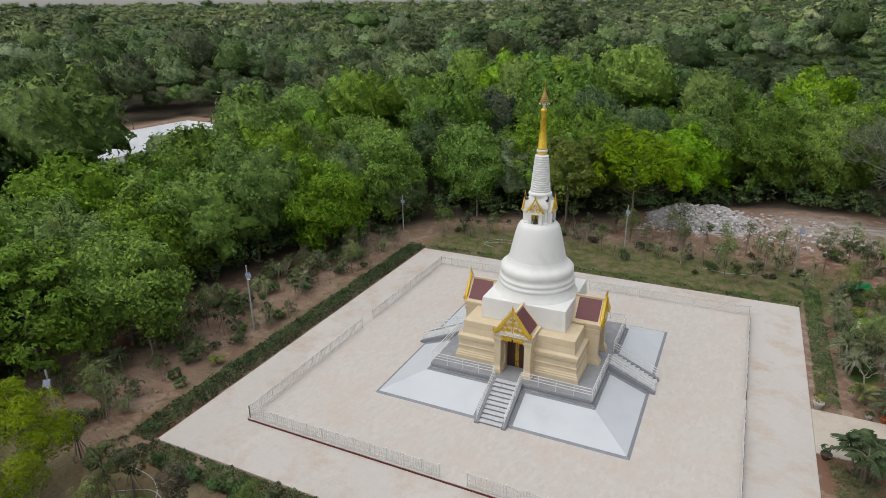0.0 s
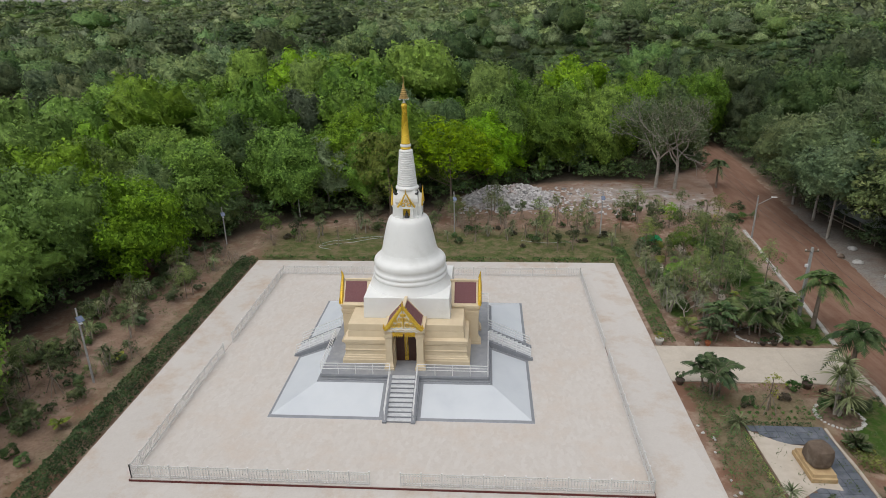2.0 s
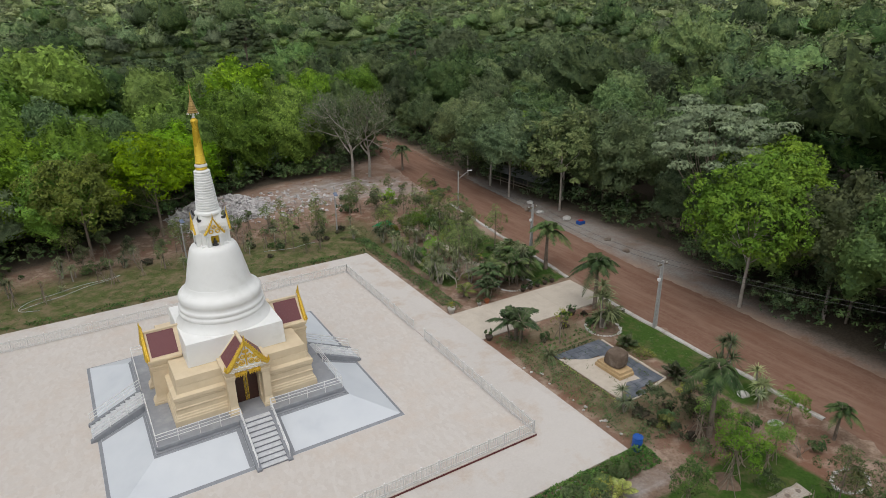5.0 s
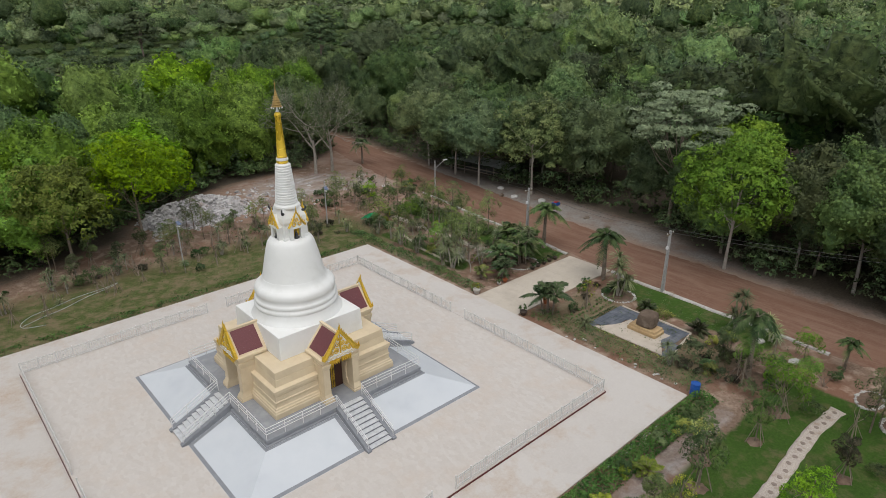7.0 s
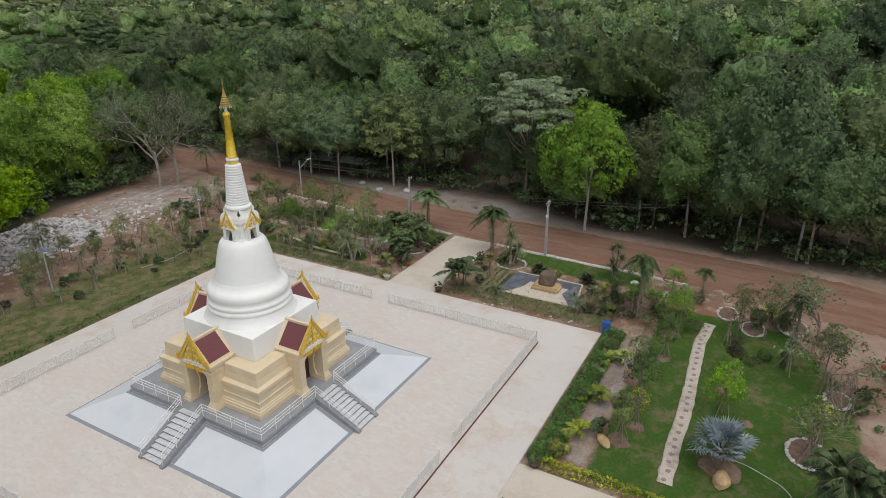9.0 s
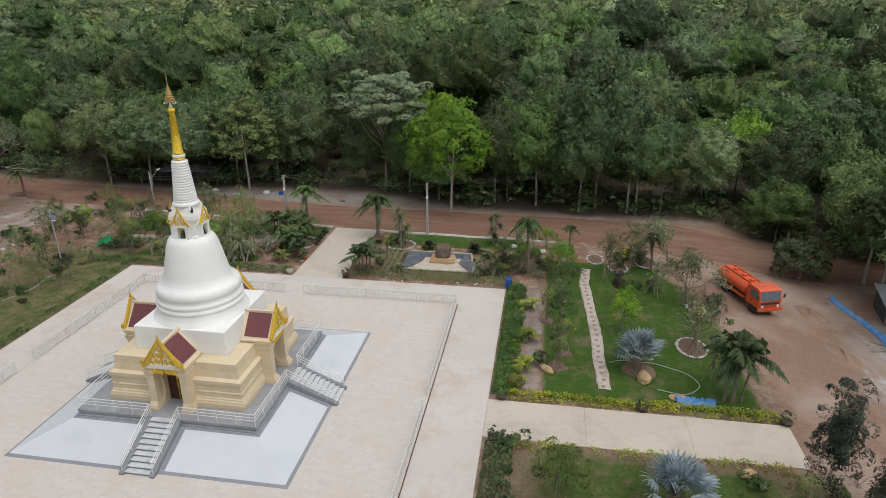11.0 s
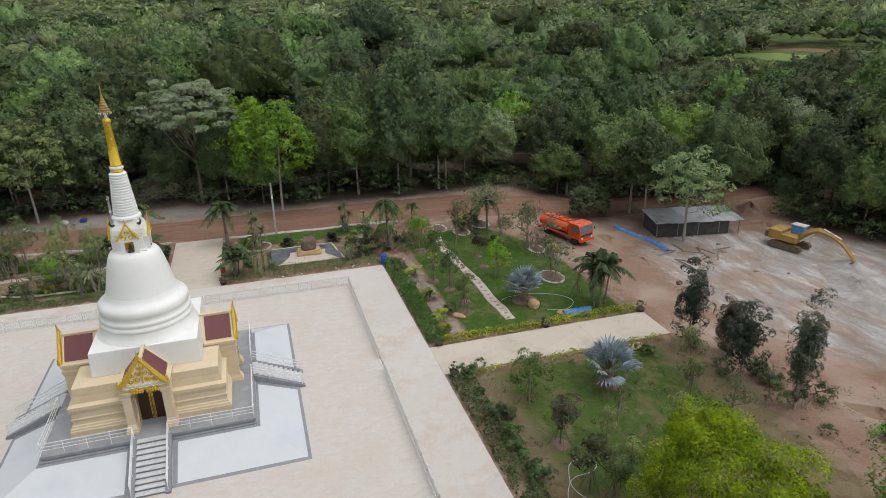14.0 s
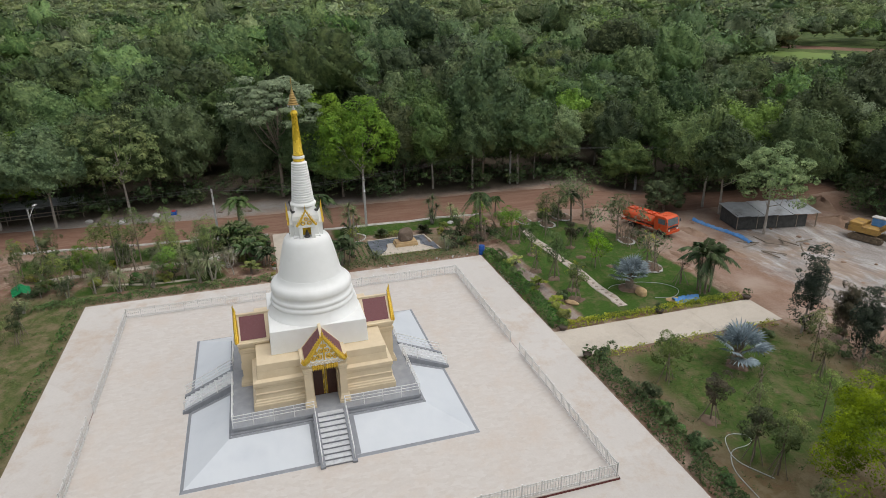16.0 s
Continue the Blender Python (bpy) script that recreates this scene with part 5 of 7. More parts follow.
def bare_tree(seed, x, y, label, size, mat, leaf_mat, leaves):
    rng = np.random.default_rng(seed)
    root = thing("bare_tree", label, "tree", "bare trees", pose(x, y, ground_z(x, y) - 0.1))
    s = Shape()
    p = np.array([0.0, 0, 0])
    s.tube([p, p + (0.15, 0.1, size * 0.18), p + (0.05, 0.2, size * 0.34)], np.array([0.26, 0.22, 0.18]) * min(1.0, size / 13), 8)
    for _ in range(4):
        bare_branches(rng, s, p + (0.05, 0.2, size * rng.uniform(0.25, 0.34)), unit(np.array([rng.normal() * 0.8, rng.normal() * 0.8, 1.0])), size * 0.22, 0.13 * min(1.0, size / 13), 4, 0.5)
    part("limb_frame", s, mat, root, smooth=60)
    if leaves:
        tips = np.array(s.v)
        tips = tips[tips[:, 2] > size * 0.45]
        c = tips[rng.integers(len(tips), size=leaves)] + rng.normal(size=(leaves, 3)) * 0.35
        v, q = leaf_cloud(c, rng.normal(size=c.shape) + (0, 0, 0.8), rng.uniform(0.18, 0.36, leaves), rng)
        part("thin_crown", fast_mesh("thin_crown", v, q, leaf_mat), None, root)


bare_tree(91, 30.8, 49.2, "half-bare tree with pale grey limbs and thin leaves", 15.5, BARK_PALE, LEAF_PALE, 5200)
bare_tree(92, 33.4, 48.6, "half-bare tree with pale grey limbs and thin leaves", 14.5, BARK_PALE, LEAF_OLIVE, 4600)
for i, (x, y, w, top) in enumerate(((-52, 190, 6.5, 31), (-95, 165, 5.5, 22), (-78, 178, 5.0, 20), (60, 215, 5.0, 21), (120, 190, 5.5, 22), (108, 172, 4.5, 19))):
    lone(101 + i, x, y, "tall_dark_tree", "tall dark tree standing out of the woods", w, 4.0, top, 90, 1.5, 60, 0.85, LEAF_DARK, BARK, r=0.4, group="emergent trees", flat=0.3, low=-0.4, dome=0.9)
for i, (x, y, w, top) in enumerate(((-60, 4, 5.4, 13.5), (-45.5, 2, 5.0, 10.5), (-47.7, 17.6, 5.0, 11.5), (-45.3, -10, 5.0, 10.5), (-37.5, -4, 4.6, 9.6), (-31.5, -11, 4.4, 9.4), (-30.0, 14.5, 4.4, 10.0), (-38.5, 9, 4.6, 10.2), (-38.5, 36.8, 5.2, 12.0), (-29, 27, 4.8, 11.5), (-20, 36, 4.6, 11.5), (-13, 41, 4.6, 12.0), (-27.5, 56, 5.2, 12.5), (-52, 75, 5.4, 13.0), (-67, 61, 5.2, 11.5), (7.5, 54, 4.6, 12.5), (15.4, 56.5, 5.2, 13.0), (23.5, 58, 4.8, 13.5), (11, 76, 5.4, 13.0), (35, 78.6, 5.4, 13.5), (46.2, 80, 5.0, 13.5), (-6, 46, 4.8, 12.5))):
    lone(111 + i, x, y, "broadleaf_tree", "broad leafy tree with bright green domed crown", w, 0.8, top, 76, 1.15, 130, 0.28, LEAF_BRIGHT, BARK, group="woodland trees", low=-0.75, fill=(0.74, 1.03), flat=0.8, dome=0.6, mass=(46, 26))
for x, y, k in ((45.0, 27.5, 0), (46.4, 34.0, 1), (50.5, 22.5, 0), (47.0, 41.0, 1), (54.0, 29.0, 0), (45.8, -21.5, 2), (44.2, -27.0, 2), (44.0, -34.0, 2), (46.5, -16.0, 1), (25.2, -54.6, 0), (28.4, -54.5, 2), (24.6, -66.0, 2)):
    lone(int(120 + x + y), x, y, "roadside_tree", "dark leafy tree with low branches beside the road", 4.0 + 0.3 * k, 3.0 + 0.6 * (k < 2), 11.0 + 0.8 * k, 70, 1.05, 105, 0.3, (LEAF_DARK, LEAF_OLIVE, LEAF_MIXED)[k], BARK_PALE, group="roadside trees", low=-0.5, fill=(0.72, 1.03), flat=0.8, dome=0.6, mass=(40, 20))


thing("field", "strip of bare red earth in a far field", "field", kind="structure", data=strip_mesh("field", [(128, -232, 13), (150, -206, 14), (176, -190, 12)], ROAD, 0.3, 4.0, 1.5))
thing("field", "far green field between the woods", "field", kind="structure", data=strip_mesh("field", [(150, -258, 14), (186, -240, 16), (222, -226, 14)], GRASS_FAR, 0.2, 6.0, 3.0))
thing("field", "far strip of bare red earth beyond the field", "field", kind="structure", data=strip_mesh("field", [(176, -290, 8), (214, -276, 10), (246, -262, 9)], ROAD, 0.3, 6.0, 2.0))


# ---- garden plants ----
def blades(rng, n, length, width, droop, up=(0.1, 1.2), spread=1.0):
    """Long leaves from one heart: vertices and quads, three lengths each."""
    vs, qs = [], []
    for i in range(n):
        w, e = rng.uniform(0, 6.283), rng.uniform(*up)
        d = np.array([math.cos(w) * math.cos(e), math.sin(w) * math.cos(e), math.sin(e)])
        side = np.array([-math.sin(w), math.cos(w), 0])
        ln = length * rng.uniform(0.75, 1.15)
        row = []
        for f, wd in ((0, 0.35), (0.35, 1.0), (0.7, 0.75), (1.0, 0.06)):
            p = d * ln * f * spread + np.array([0, 0, -droop * ln * f * f])
            row += [p - side * width * wd / 2, p + side * width * wd / 2]
        k = len(vs)
        vs += row
        qs += [(k + 2 * j, k + 2 * j + 1, k + 2 * j + 3, k + 2 * j + 2) for j in range(3)]
    return np.array(vs), np.array(qs)


def joined(sets):
    vs, qs, k = [], [], 0
    for v, q in sets:
        vs.append(v)
        qs.append(q + k)
        k += len(v)
    return np.concatenate(vs), np.concatenate(qs)


def dracaena(seed, heads, label):
    """Strap-leaved rosettes on bare stems."""
    rng = np.random.default_rng(seed)
    root = thing("dracaena", label, "shrub", "strap-leaved plants")
    s, sets = Shape(), []
    for x, y, z in heads:
        s.tube([(x * 0.2, y * 0.2, -0.1), (x * 0.6, y * 0.6, z * 0.5), (x, y, z)], [0.08, 0.06, 0.05], 5)
        v, q = blades(rng, 46, 0.95, 0.075, 0.42, (-0.3, 1.35))
        sets.append((v + (x, y, z), q))
    part("stem", s, BARK_PALE, root, smooth=60)
    v, q = joined(sets)
    part("foliage", fast_mesh("foliage", v, q, LEAF_BLADE), None, root)
    return root


def palm(seed, label, trunk_h, fronds, length, droop, mat=LEAF_PALM, stems=1, name="palm"):
    """A palm with arching feather fronds."""
    rng = np.random.default_rng(seed)
    root = thing(name, label, "palm", "garden palms")
    s, sets = Shape(), []
    for k in range(stems):
        bx, by = (rng.normal(size=2) * 0.45 if stems > 1 else (0, 0))
        h = trunk_h * rng.uniform(0.75, 1.05) if stems > 1 else trunk_h
        top = np.array([bx * 1.6 + rng.normal() * 0.1, by * 1.6, h])
        s.tube([(bx, by, -0.2), ((bx + top[0]) / 2, (by + top[1]) / 2, h / 2), top], [0.17 if stems == 1 else 0.07, 0.13 if stems == 1 else 0.06, 0.1 if stems == 1 else 0.045], 8)
        for i in range(fronds):
            w, e = i * 2.4 + rng.uniform(-0.3, 0.3), rng.uniform(0.0, 1.35)
            d, side = np.array([math.cos(w) * math.cos(e), math.sin(w) * math.cos(e), math.sin(e)]), np.array([-math.sin(w), math.cos(w), 0])
            ln = length * rng.uniform(0.8, 1.1)
            mid = [top + d * ln * f + (0, 0, -droop * ln * f * f) for f in np.linspace(0, 1, 9)]
            s.tube(mid[::2], [0.035, 0.028, 0.02, 0.014, 0.006], 4)
            vs, qs = [], []
            for f in np.linspace(0.12, 0.98, 22):
                p = top + d * ln * f + np.array([0, 0, -droop * ln * f * f])
                t = unit(d + np.array([0, 0, -2 * droop * f]))
                reach = ln * 0.3 * math.sin(math.pi * min(1, f * 0.8 + 0.18))
                for g in (-1, 1):
                    tip = p + side * g * reach * 0.8 + t * reach * 0.45 + np.array([0, 0, -reach * rng.uniform(0.15, 0.55)])
                    k0 = len(vs)
                    b = t * 0.05
                    vs += [p - b, p + b, (p + tip) / 2 + b * 1.2 + (0, 0, 0.03), tip]
                    qs.append((k0, k0 + 1, k0 + 2, k0 + 3))
            sets.append((np.array(vs), np.array(qs)))
    part("trunk", s, BARK, root, smooth=60)
    v, q = joined(sets)
    part("frond_crown", fast_mesh("frond_crown", v, q, mat), None, root)
    return root


def fan_palm(seed, label, height, radius):
    """A silver fan palm: stiff pleated round leaves on stalks."""
    rng = np.random.default_rng(seed)
    root = thing("silver_fan_palm", label, "palm", "silver fan palms")
    s, vs, qs = Shape(), [], []
    s.tube([(0, 0, -0.2), (0, 0, height * 0.2), (0, 0, height * 0.35)], [0.3, 0.42, 0.25], 9)
    for i in range(40):
        w, e = i * 2.4 + rng.uniform(-0.2, 0.2), rng.uniform(0.12, 1.45)
        d = np.array([math.cos(w) * math.cos(e), math.sin(w) * math.cos(e), math.sin(e)])
        hub = np.array([0, 0, height * 0.33]) + d * radius * rng.uniform(0.45, 0.62)
        s.tube([(0, 0, height * 0.3), hub], [0.035, 0.022], 4)
        side = unit(np.cross(d, (0, 0, 1)) if abs(d[2]) < 0.97 else (1, 0, 0))
        up = np.cross(side, d)
        n, fan = 15, radius * rng.uniform(0.36, 0.5)
        for j in range(n):
            a = (j / (n - 1) - 0.5) * 4.3
            ray = d * math.cos(a) + side * math.sin(a)
            a2 = ((j + 0.5) / (n - 1) - 0.5) * 4.3
            ray2 = d * math.cos(a2) + side * math.sin(a2)
            ln = fan * (1 - 0.25 * abs(a) / 2.2)
            k = len(vs)
            vs += [hub, hub + ray * ln * 0.65 + up * 0.05, hub + (ray + ray2) / 2 * ln - up * 0.12 * ln, hub + ray2 * ln * 0.65 - up * 0.03]
            qs.append((k, k + 1, k + 2, k + 3))
    part("trunk", s, BARK, root, smooth=60)
    part("fan_crown", fast_mesh("fan_crown", np.array(vs), np.array(qs), LEAF_SILVER), None, root)
    return root


def sapling(seed, label, hgt, rx, mat, stakes=True, per=70, clumps=16, leaf=0.2, bark=BARK):
    rng = np.random.default_rng(seed)
    root = thing("sapling", label, "sapling", "staked saplings")
    z0 = hgt * 0.36
    c, n, s, ctr, bend = crown_points(rng, rx, z0, hgt, clumps, rx * 0.4, int(per * 2.2), leaf * 0.66, flat=0.85, low=-0.9, fill=(0.2, 1.0), ruff=0.8)
    trunk = part("trunk", trunk_shape(rng, hgt * 0.86, 0.055, [], 6, 0.0), bark, root, smooth=60)
    for q in ctr[:6]:
        base = np.array((0, 0, rng.uniform(0.35, 0.75) * hgt))
        part("limb", Shape().tube([base, (base + q) / 2 + rng.normal(size=3) * 0.08, q], [0.025, 0.018, 0.006], 5), bark, trunk)
    v, q = leaf_cloud(c, n, s, rng, 0.45)
    part("crown", fast_mesh("crown", v, q, mat, None, bend), None, root)
    if stakes:
        for k in range(4):
            w = k * 1.57 + rng.uniform(-0.3, 0.3)
            r = rng.uniform(0.55, 0.85)
            part("stake", Shape().tube([(r * math.cos(w), r * math.sin(w), -0.1), (0.06 * math.cos(w + 2), 0.06 * math.sin(w + 2), hgt * 0.5)], 0.03, 5), STAKE, root)
    return root


def shrub(seed, label, rx, hgt, mat, leaf=0.2, clumps=8, per=44):
    rng = np.random.default_rng(seed)
    c, n, s, _, bend = crown_points(rng, rx * 0.8, -0.05, hgt, clumps, rx * 0.45, per * 2, leaf * 0.65, flat=0.8, low=-0.3, fill=(0.3, 1.0), ruff=0.6)
    v, q = leaf_cloud(c, n, s, rng)
    return thing("shrub", label, "shrub", "garden shrubs", data=fast_mesh("shrub", v, q, mat, None, bend))


def twig_bush(seed, label, size):
    rng = np.random.default_rng(seed)
    s = Shape()
    for _ in range(5):
        bare_branches(rng, s, np.array([rng.normal() * 0.12, rng.normal() * 0.12, 0.0]), unit(np.array([rng.normal() * 0.6, rng.normal() * 0.6, 1.0])), size * 0.4, 0.03, 2, 0.45)
    return thing("twig_bush", label, "shrub", "leafless bushes", data=s.mesh("twig_bush", TWIG))


def hedge(name, label, x0, x1, y0, y1, hgt, mat, density=60, leaf=0.17, rough=0.35, seed=5, gaps=0.0):
    """A low uneven hedge filling a strip."""
    rng = np.random.default_rng(seed)
    k = int((x1 - x0) * (y1 - y0) * density)
    p = np.stack([rng.uniform(x0, x1, k), rng.uniform(y0, y1, k)], -1)
    lump = 0.5 + 0.5 * np.sin(p[:, 0] * 2.1 + 2 * np.sin(p[:, 1] * 1.3)) * np.cos(p[:, 1] * 2.3 + 1.7 * np.sin(p[:, 0] * 0.9))
    edge = np.minimum.reduce([p[:, 0] - x0, x1 - p[:, 0], p[:, 1] - y0, y1 - p[:, 1]])
    top = hgt * (1 - rough * lump) * smoothstep(edge / (hgt * 0.7) + 0.3)
    keep = lump < 1 - gaps
    p, top = p[keep], top[keep]
    k = len(p)
    z = top * np.maximum(rng.uniform(0, 1, k), rng.uniform(0, 1, k))
    c = np.c_[p, z + np.vectorize(ground_z)(p[:, 0], p[:, 1])]
    n = rng.normal(size=(k, 3)) * 0.6 + (0, 0, 0.8)
    v, q = leaf_cloud(c, n, leaf * rng.uniform(0.6, 1.4, k), rng)
    return thing(name, label, "hedge", "low hedges", data=fast_mesh(name, v, q, mat))


hedge("hedge", "dense low green hedge along the plaza edge", -21.4, -19.5, -19.6, 19.8, 0.75, LEAF_HEDGE, 161, 0.19, 0.3, 1)
hedge("hedge", "low green hedge along the plaza edge", -19.3, -2.7, -21.3, -19.5, 0.75, LEAF_HEDGE, 127, 0.19, 0.5, 2, 0.08)
hedge("hedge", "mixed green hedge along the plaza edge", 2.2, 20.2, -21.2, -19.45, 0.8, LEAF_HEDGE, 260, 0.16, 0.4, 3)
hedge("hedge", "dense rows of low dark shrubs in a soil bed", 19.75, 21.2, 2.6, 24, 0.6, LEAF_DARK, 210, 0.14, 0.6, 4, 0.15)
hedge("hedge", "weedy green verge along the plaza edge", -19.3, 19.5, 19.5, 20.6, 0.35, LEAF_HEDGE, 76, 0.17, 0.6, 6, 0.3)
hedge("hedge", "yellow-green hedge beside the cream lane", 1.7, 2.7, -38.4, -20.4, 0.85, LEAF_GOLD, 153, 0.17, 0.4, 7, 0.05)
hedge("hedge", "thin row of yellow-green shrubs beside the cream lane", -3.3, -2.6, -38.2, -20.2, 0.8, LEAF_GOLD, 102, 0.16, 0.5, 8, 0.3)
hedge("hedge", "clipped yellow-green border beside the slate paving", 22.2, 22.5, -15.8, -8.6, 0.35, LEAF_GOLD, 187, 0.1, 0.4, 9)
hedge("hedge", "clipped yellow-green border beside the slate paving", 22.5, 27.0, -8.35, -7.9, 0.4, LEAF_HEDGE, 187, 0.12, 0.4, 10)
hedge("hedge", "yellow flowering bed behind the boulder", 28.0, 29.5, -12.6, -9.6, 0.45, LEAF_GOLD, 240, 0.13, 0.3, 11)


def weeds(name, label, poly, count, seed, mat, size=(0.2, 0.6)):
    """Scattered tufts and seedlings, joined."""
    rng = np.random.default_rng(seed)
    xs, ys = [p[0] for p in poly], [p[1] for p in poly]
    cs, ns, ss = [], [], []
    made = 0
    while made < count:
        x, y = rng.uniform(min(xs), max(xs)), rng.uniform(min(ys), max(ys))
        if not inside(poly, x, y) or (max(abs(x), abs(y)) < 19.4):
            continue
        made += 1
        r, k = rng.uniform(*size), rng.integers(9, 20)
        o = rng.normal(size=(k, 3)) * (r * 0.5, r * 0.5, 0)
        cs.append(np.c_[x + o[:, 0], y + o[:, 1], ground_z(x, y) + rng.uniform(0, r * 0.8, k)])
        ns.append(rng.normal(size=(k, 3)) + (0, 0, 0.5))
        ss.append(rng.uniform(0.08, 0.18, k))
    v, q = leaf_cloud(np.concatenate(cs), np.concatenate(ns), np.concatenate(ss), rng, 0.35)
    thing(name, label, "weeds", kind="stuff", data=fast_mesh(name, v, q, mat))


def bed_plants(label, x0, x1, y0, y1, step, seed, mat, hgt=0.35):
    """Small plants set out in even rows, joined."""
    rng = np.random.default_rng(seed)
    cs, ns, ss = [], [], []
    for gx in np.arange(x0, x1, step):
        for gy in np.arange(y0, y1, step):
            if rng.random() < 0.1:
                continue
            x, y = gx + rng.normal() * 0.07, gy + rng.normal() * 0.07
            r = hgt * rng.uniform(0.6, 1.25)
            k = 26
            v = unit(rng.normal(size=(k, 3)) + (0, 0, 0.6))
            cs.append(v * r * rng.uniform(0.3, 0.7, (k, 1)) + (x, y, ground_z(x, y) + r * 0.3))
            ns.append(v + (0, 0, 0.6))
            ss.append(rng.uniform(0.1, 0.2, k))
    v, q = leaf_cloud(np.concatenate(cs), np.concatenate(ns), np.concatenate(ss), rng, 0.4)
    thing("bed_plants", label, "plants", kind="stuff", data=fast_mesh("bed_plants", v, q, mat))


bed_plants("rows of small green plants in a soil bed", 20.1, 22.2, -19.5, -3.7, 0.5, 31, LEAF_DARK, 0.6)
bed_plants("rows of small green plants beside the lane", 22.4, 29.0, -7.4, -6.2, 0.55, 32, LEAF_HEDGE, 0.3)
weeds("weeds", "weeds and seedlings on bare soil", [(-32, -24), (-21.5, -24), (-21.5, 20), (-20, 28), (-29, 20), (-31, 8)], 420, 1, LEAF_OLIVE)
weeds("weeds", "grass tufts and weeds on rough grass", [(-20, 20.5), (26, 20.5), (30, 32), (20, 34), (2, 36), (-18, 29)], 620, 2, LEAF_OLIVE)
weeds("weeds", "grass tufts on the patchy lawn", [(-19, -21.5), (-3, -21.5), (-3, -38), (-19, -42)], 330, 3, LEAF_HEDGE, (0.15, 0.4))
weeds("weeds", "low plants in the garden beds", [(22, 2.5), (33, 2.5), (34, 27), (20, 27)], 420, 4, LEAF_HEDGE, (0.2, 0.5))
weeds("weeds", "low plants in the garden beds", [(20, -4), (32, -4), (31, -25), (20, -24)], 260, 5, LEAF_OLIVE, (0.2, 0.5))
weeds("weeds", "scrub beside the earth track", [(-20, -43), (-3, -39), (-2, -42), (-20, -50)], 90, 6, LEAF_OLIVE)

DRAC = [dracaena(1, [(0, 0, 1.5)], "strap-leaved plant with one yellow-green rosette"), dracaena(2, [(0.3, 0.2, 1.7), (-0.4, 0.1, 1.2), (0.1, -0.4, 0.8)], "clump of strap-leaved plants with yellow-green rosettes"), dracaena(3, [(0, 0, 0.35)], "low rosette of long variegated leaves"), dracaena(4, [(0.2, 0, 2.6), (-0.2, 0.3, 2.2), (0.3, -0.4, 1.7), (-0.4, -0.2, 1.3), (0, 0.1, 0.8)], "tall many-headed strap-leaved plant")]
PALMS = [palm(1, "feather palm with arching drooping fronds", 3.2, 19, 2.0, 0.8), palm(2, "clump of slender palms with yellowish fronds", 2.0, 7, 1.8, 0.6, LEAF_PALM, 6, "palm_clump"), palm(3, "shaggy palm with a dense drooping crown", 4.4, 24, 1.9, 1.05), palm(4, "young palm with yellow-green fronds", 0.7, 10, 1.7, 0.5, LEAF_GOLD), palm(5, "dark cycad with a low dome of stiff fronds", 0.3, 26, 1.15, 0.35, LEAF_PALM, 1, "cycad")]
SAPS = [sapling(1, "staked sapling with olive crown", 4.0, 0.95, LEAF_OLIVE), sapling(2, "staked sapling with dark green crown", 4.4, 1.15, LEAF_HEDGE), sapling(3, "staked sapling with brownish crown", 3.8, 1.05, LEAF_BROWN), sapling(4, "slim sapling with pale thin crown", 5.0, 1.25, LEAF_FEATHER, False, 48, 20, 0.18), sapling(5, "young tree with fresh green crown", 4.2, 1.6, LEAF_VIVID, True, 60, 22, 0.22), sapling(6, "staked sapling with thin yellowish leaves", 3.4, 0.8, LEAF_GOLD, True, 20, 12, 0.17), sapling(7, "leafless sapling held by stakes", 3.0, 0.7, LEAF_BROWN, True, 5, 10, 0.15, TWIG)]
SHRUBS = [shrub(1, "rounded green shrub in a bed", 0.6, 0.75, LEAF_HEDGE), shrub(2, "yellow-green shrub in a bed", 0.55, 0.8, LEAF_GOLD), shrub(3, "dark bushy shrub in a bed", 0.8, 1.1, LEAF_DARK, 0.24), shrub(4, "loose olive bush on bare soil", 0.9, 1.4, LEAF_OLIVE, 0.22, 12, 26), shrub(5, "dark reddish low shrub in soil", 0.5, 0.5, LEAF_BROWN)]
TWIGS = [twig_bush(1, "leafless grey bush on soil", 1.9), twig_bush(2, "leafless spreading bush on soil", 1.4)]
FANS = [fan_palm(1, "silver-blue fan palm on the lawn", 3.4, 2.4)]


def plant(x, y, kind, which, size=1.0, label="", tall=1.0):
    put(kind[which], x, y, size, (x * 37 + y * 91) % 360, label, tall)


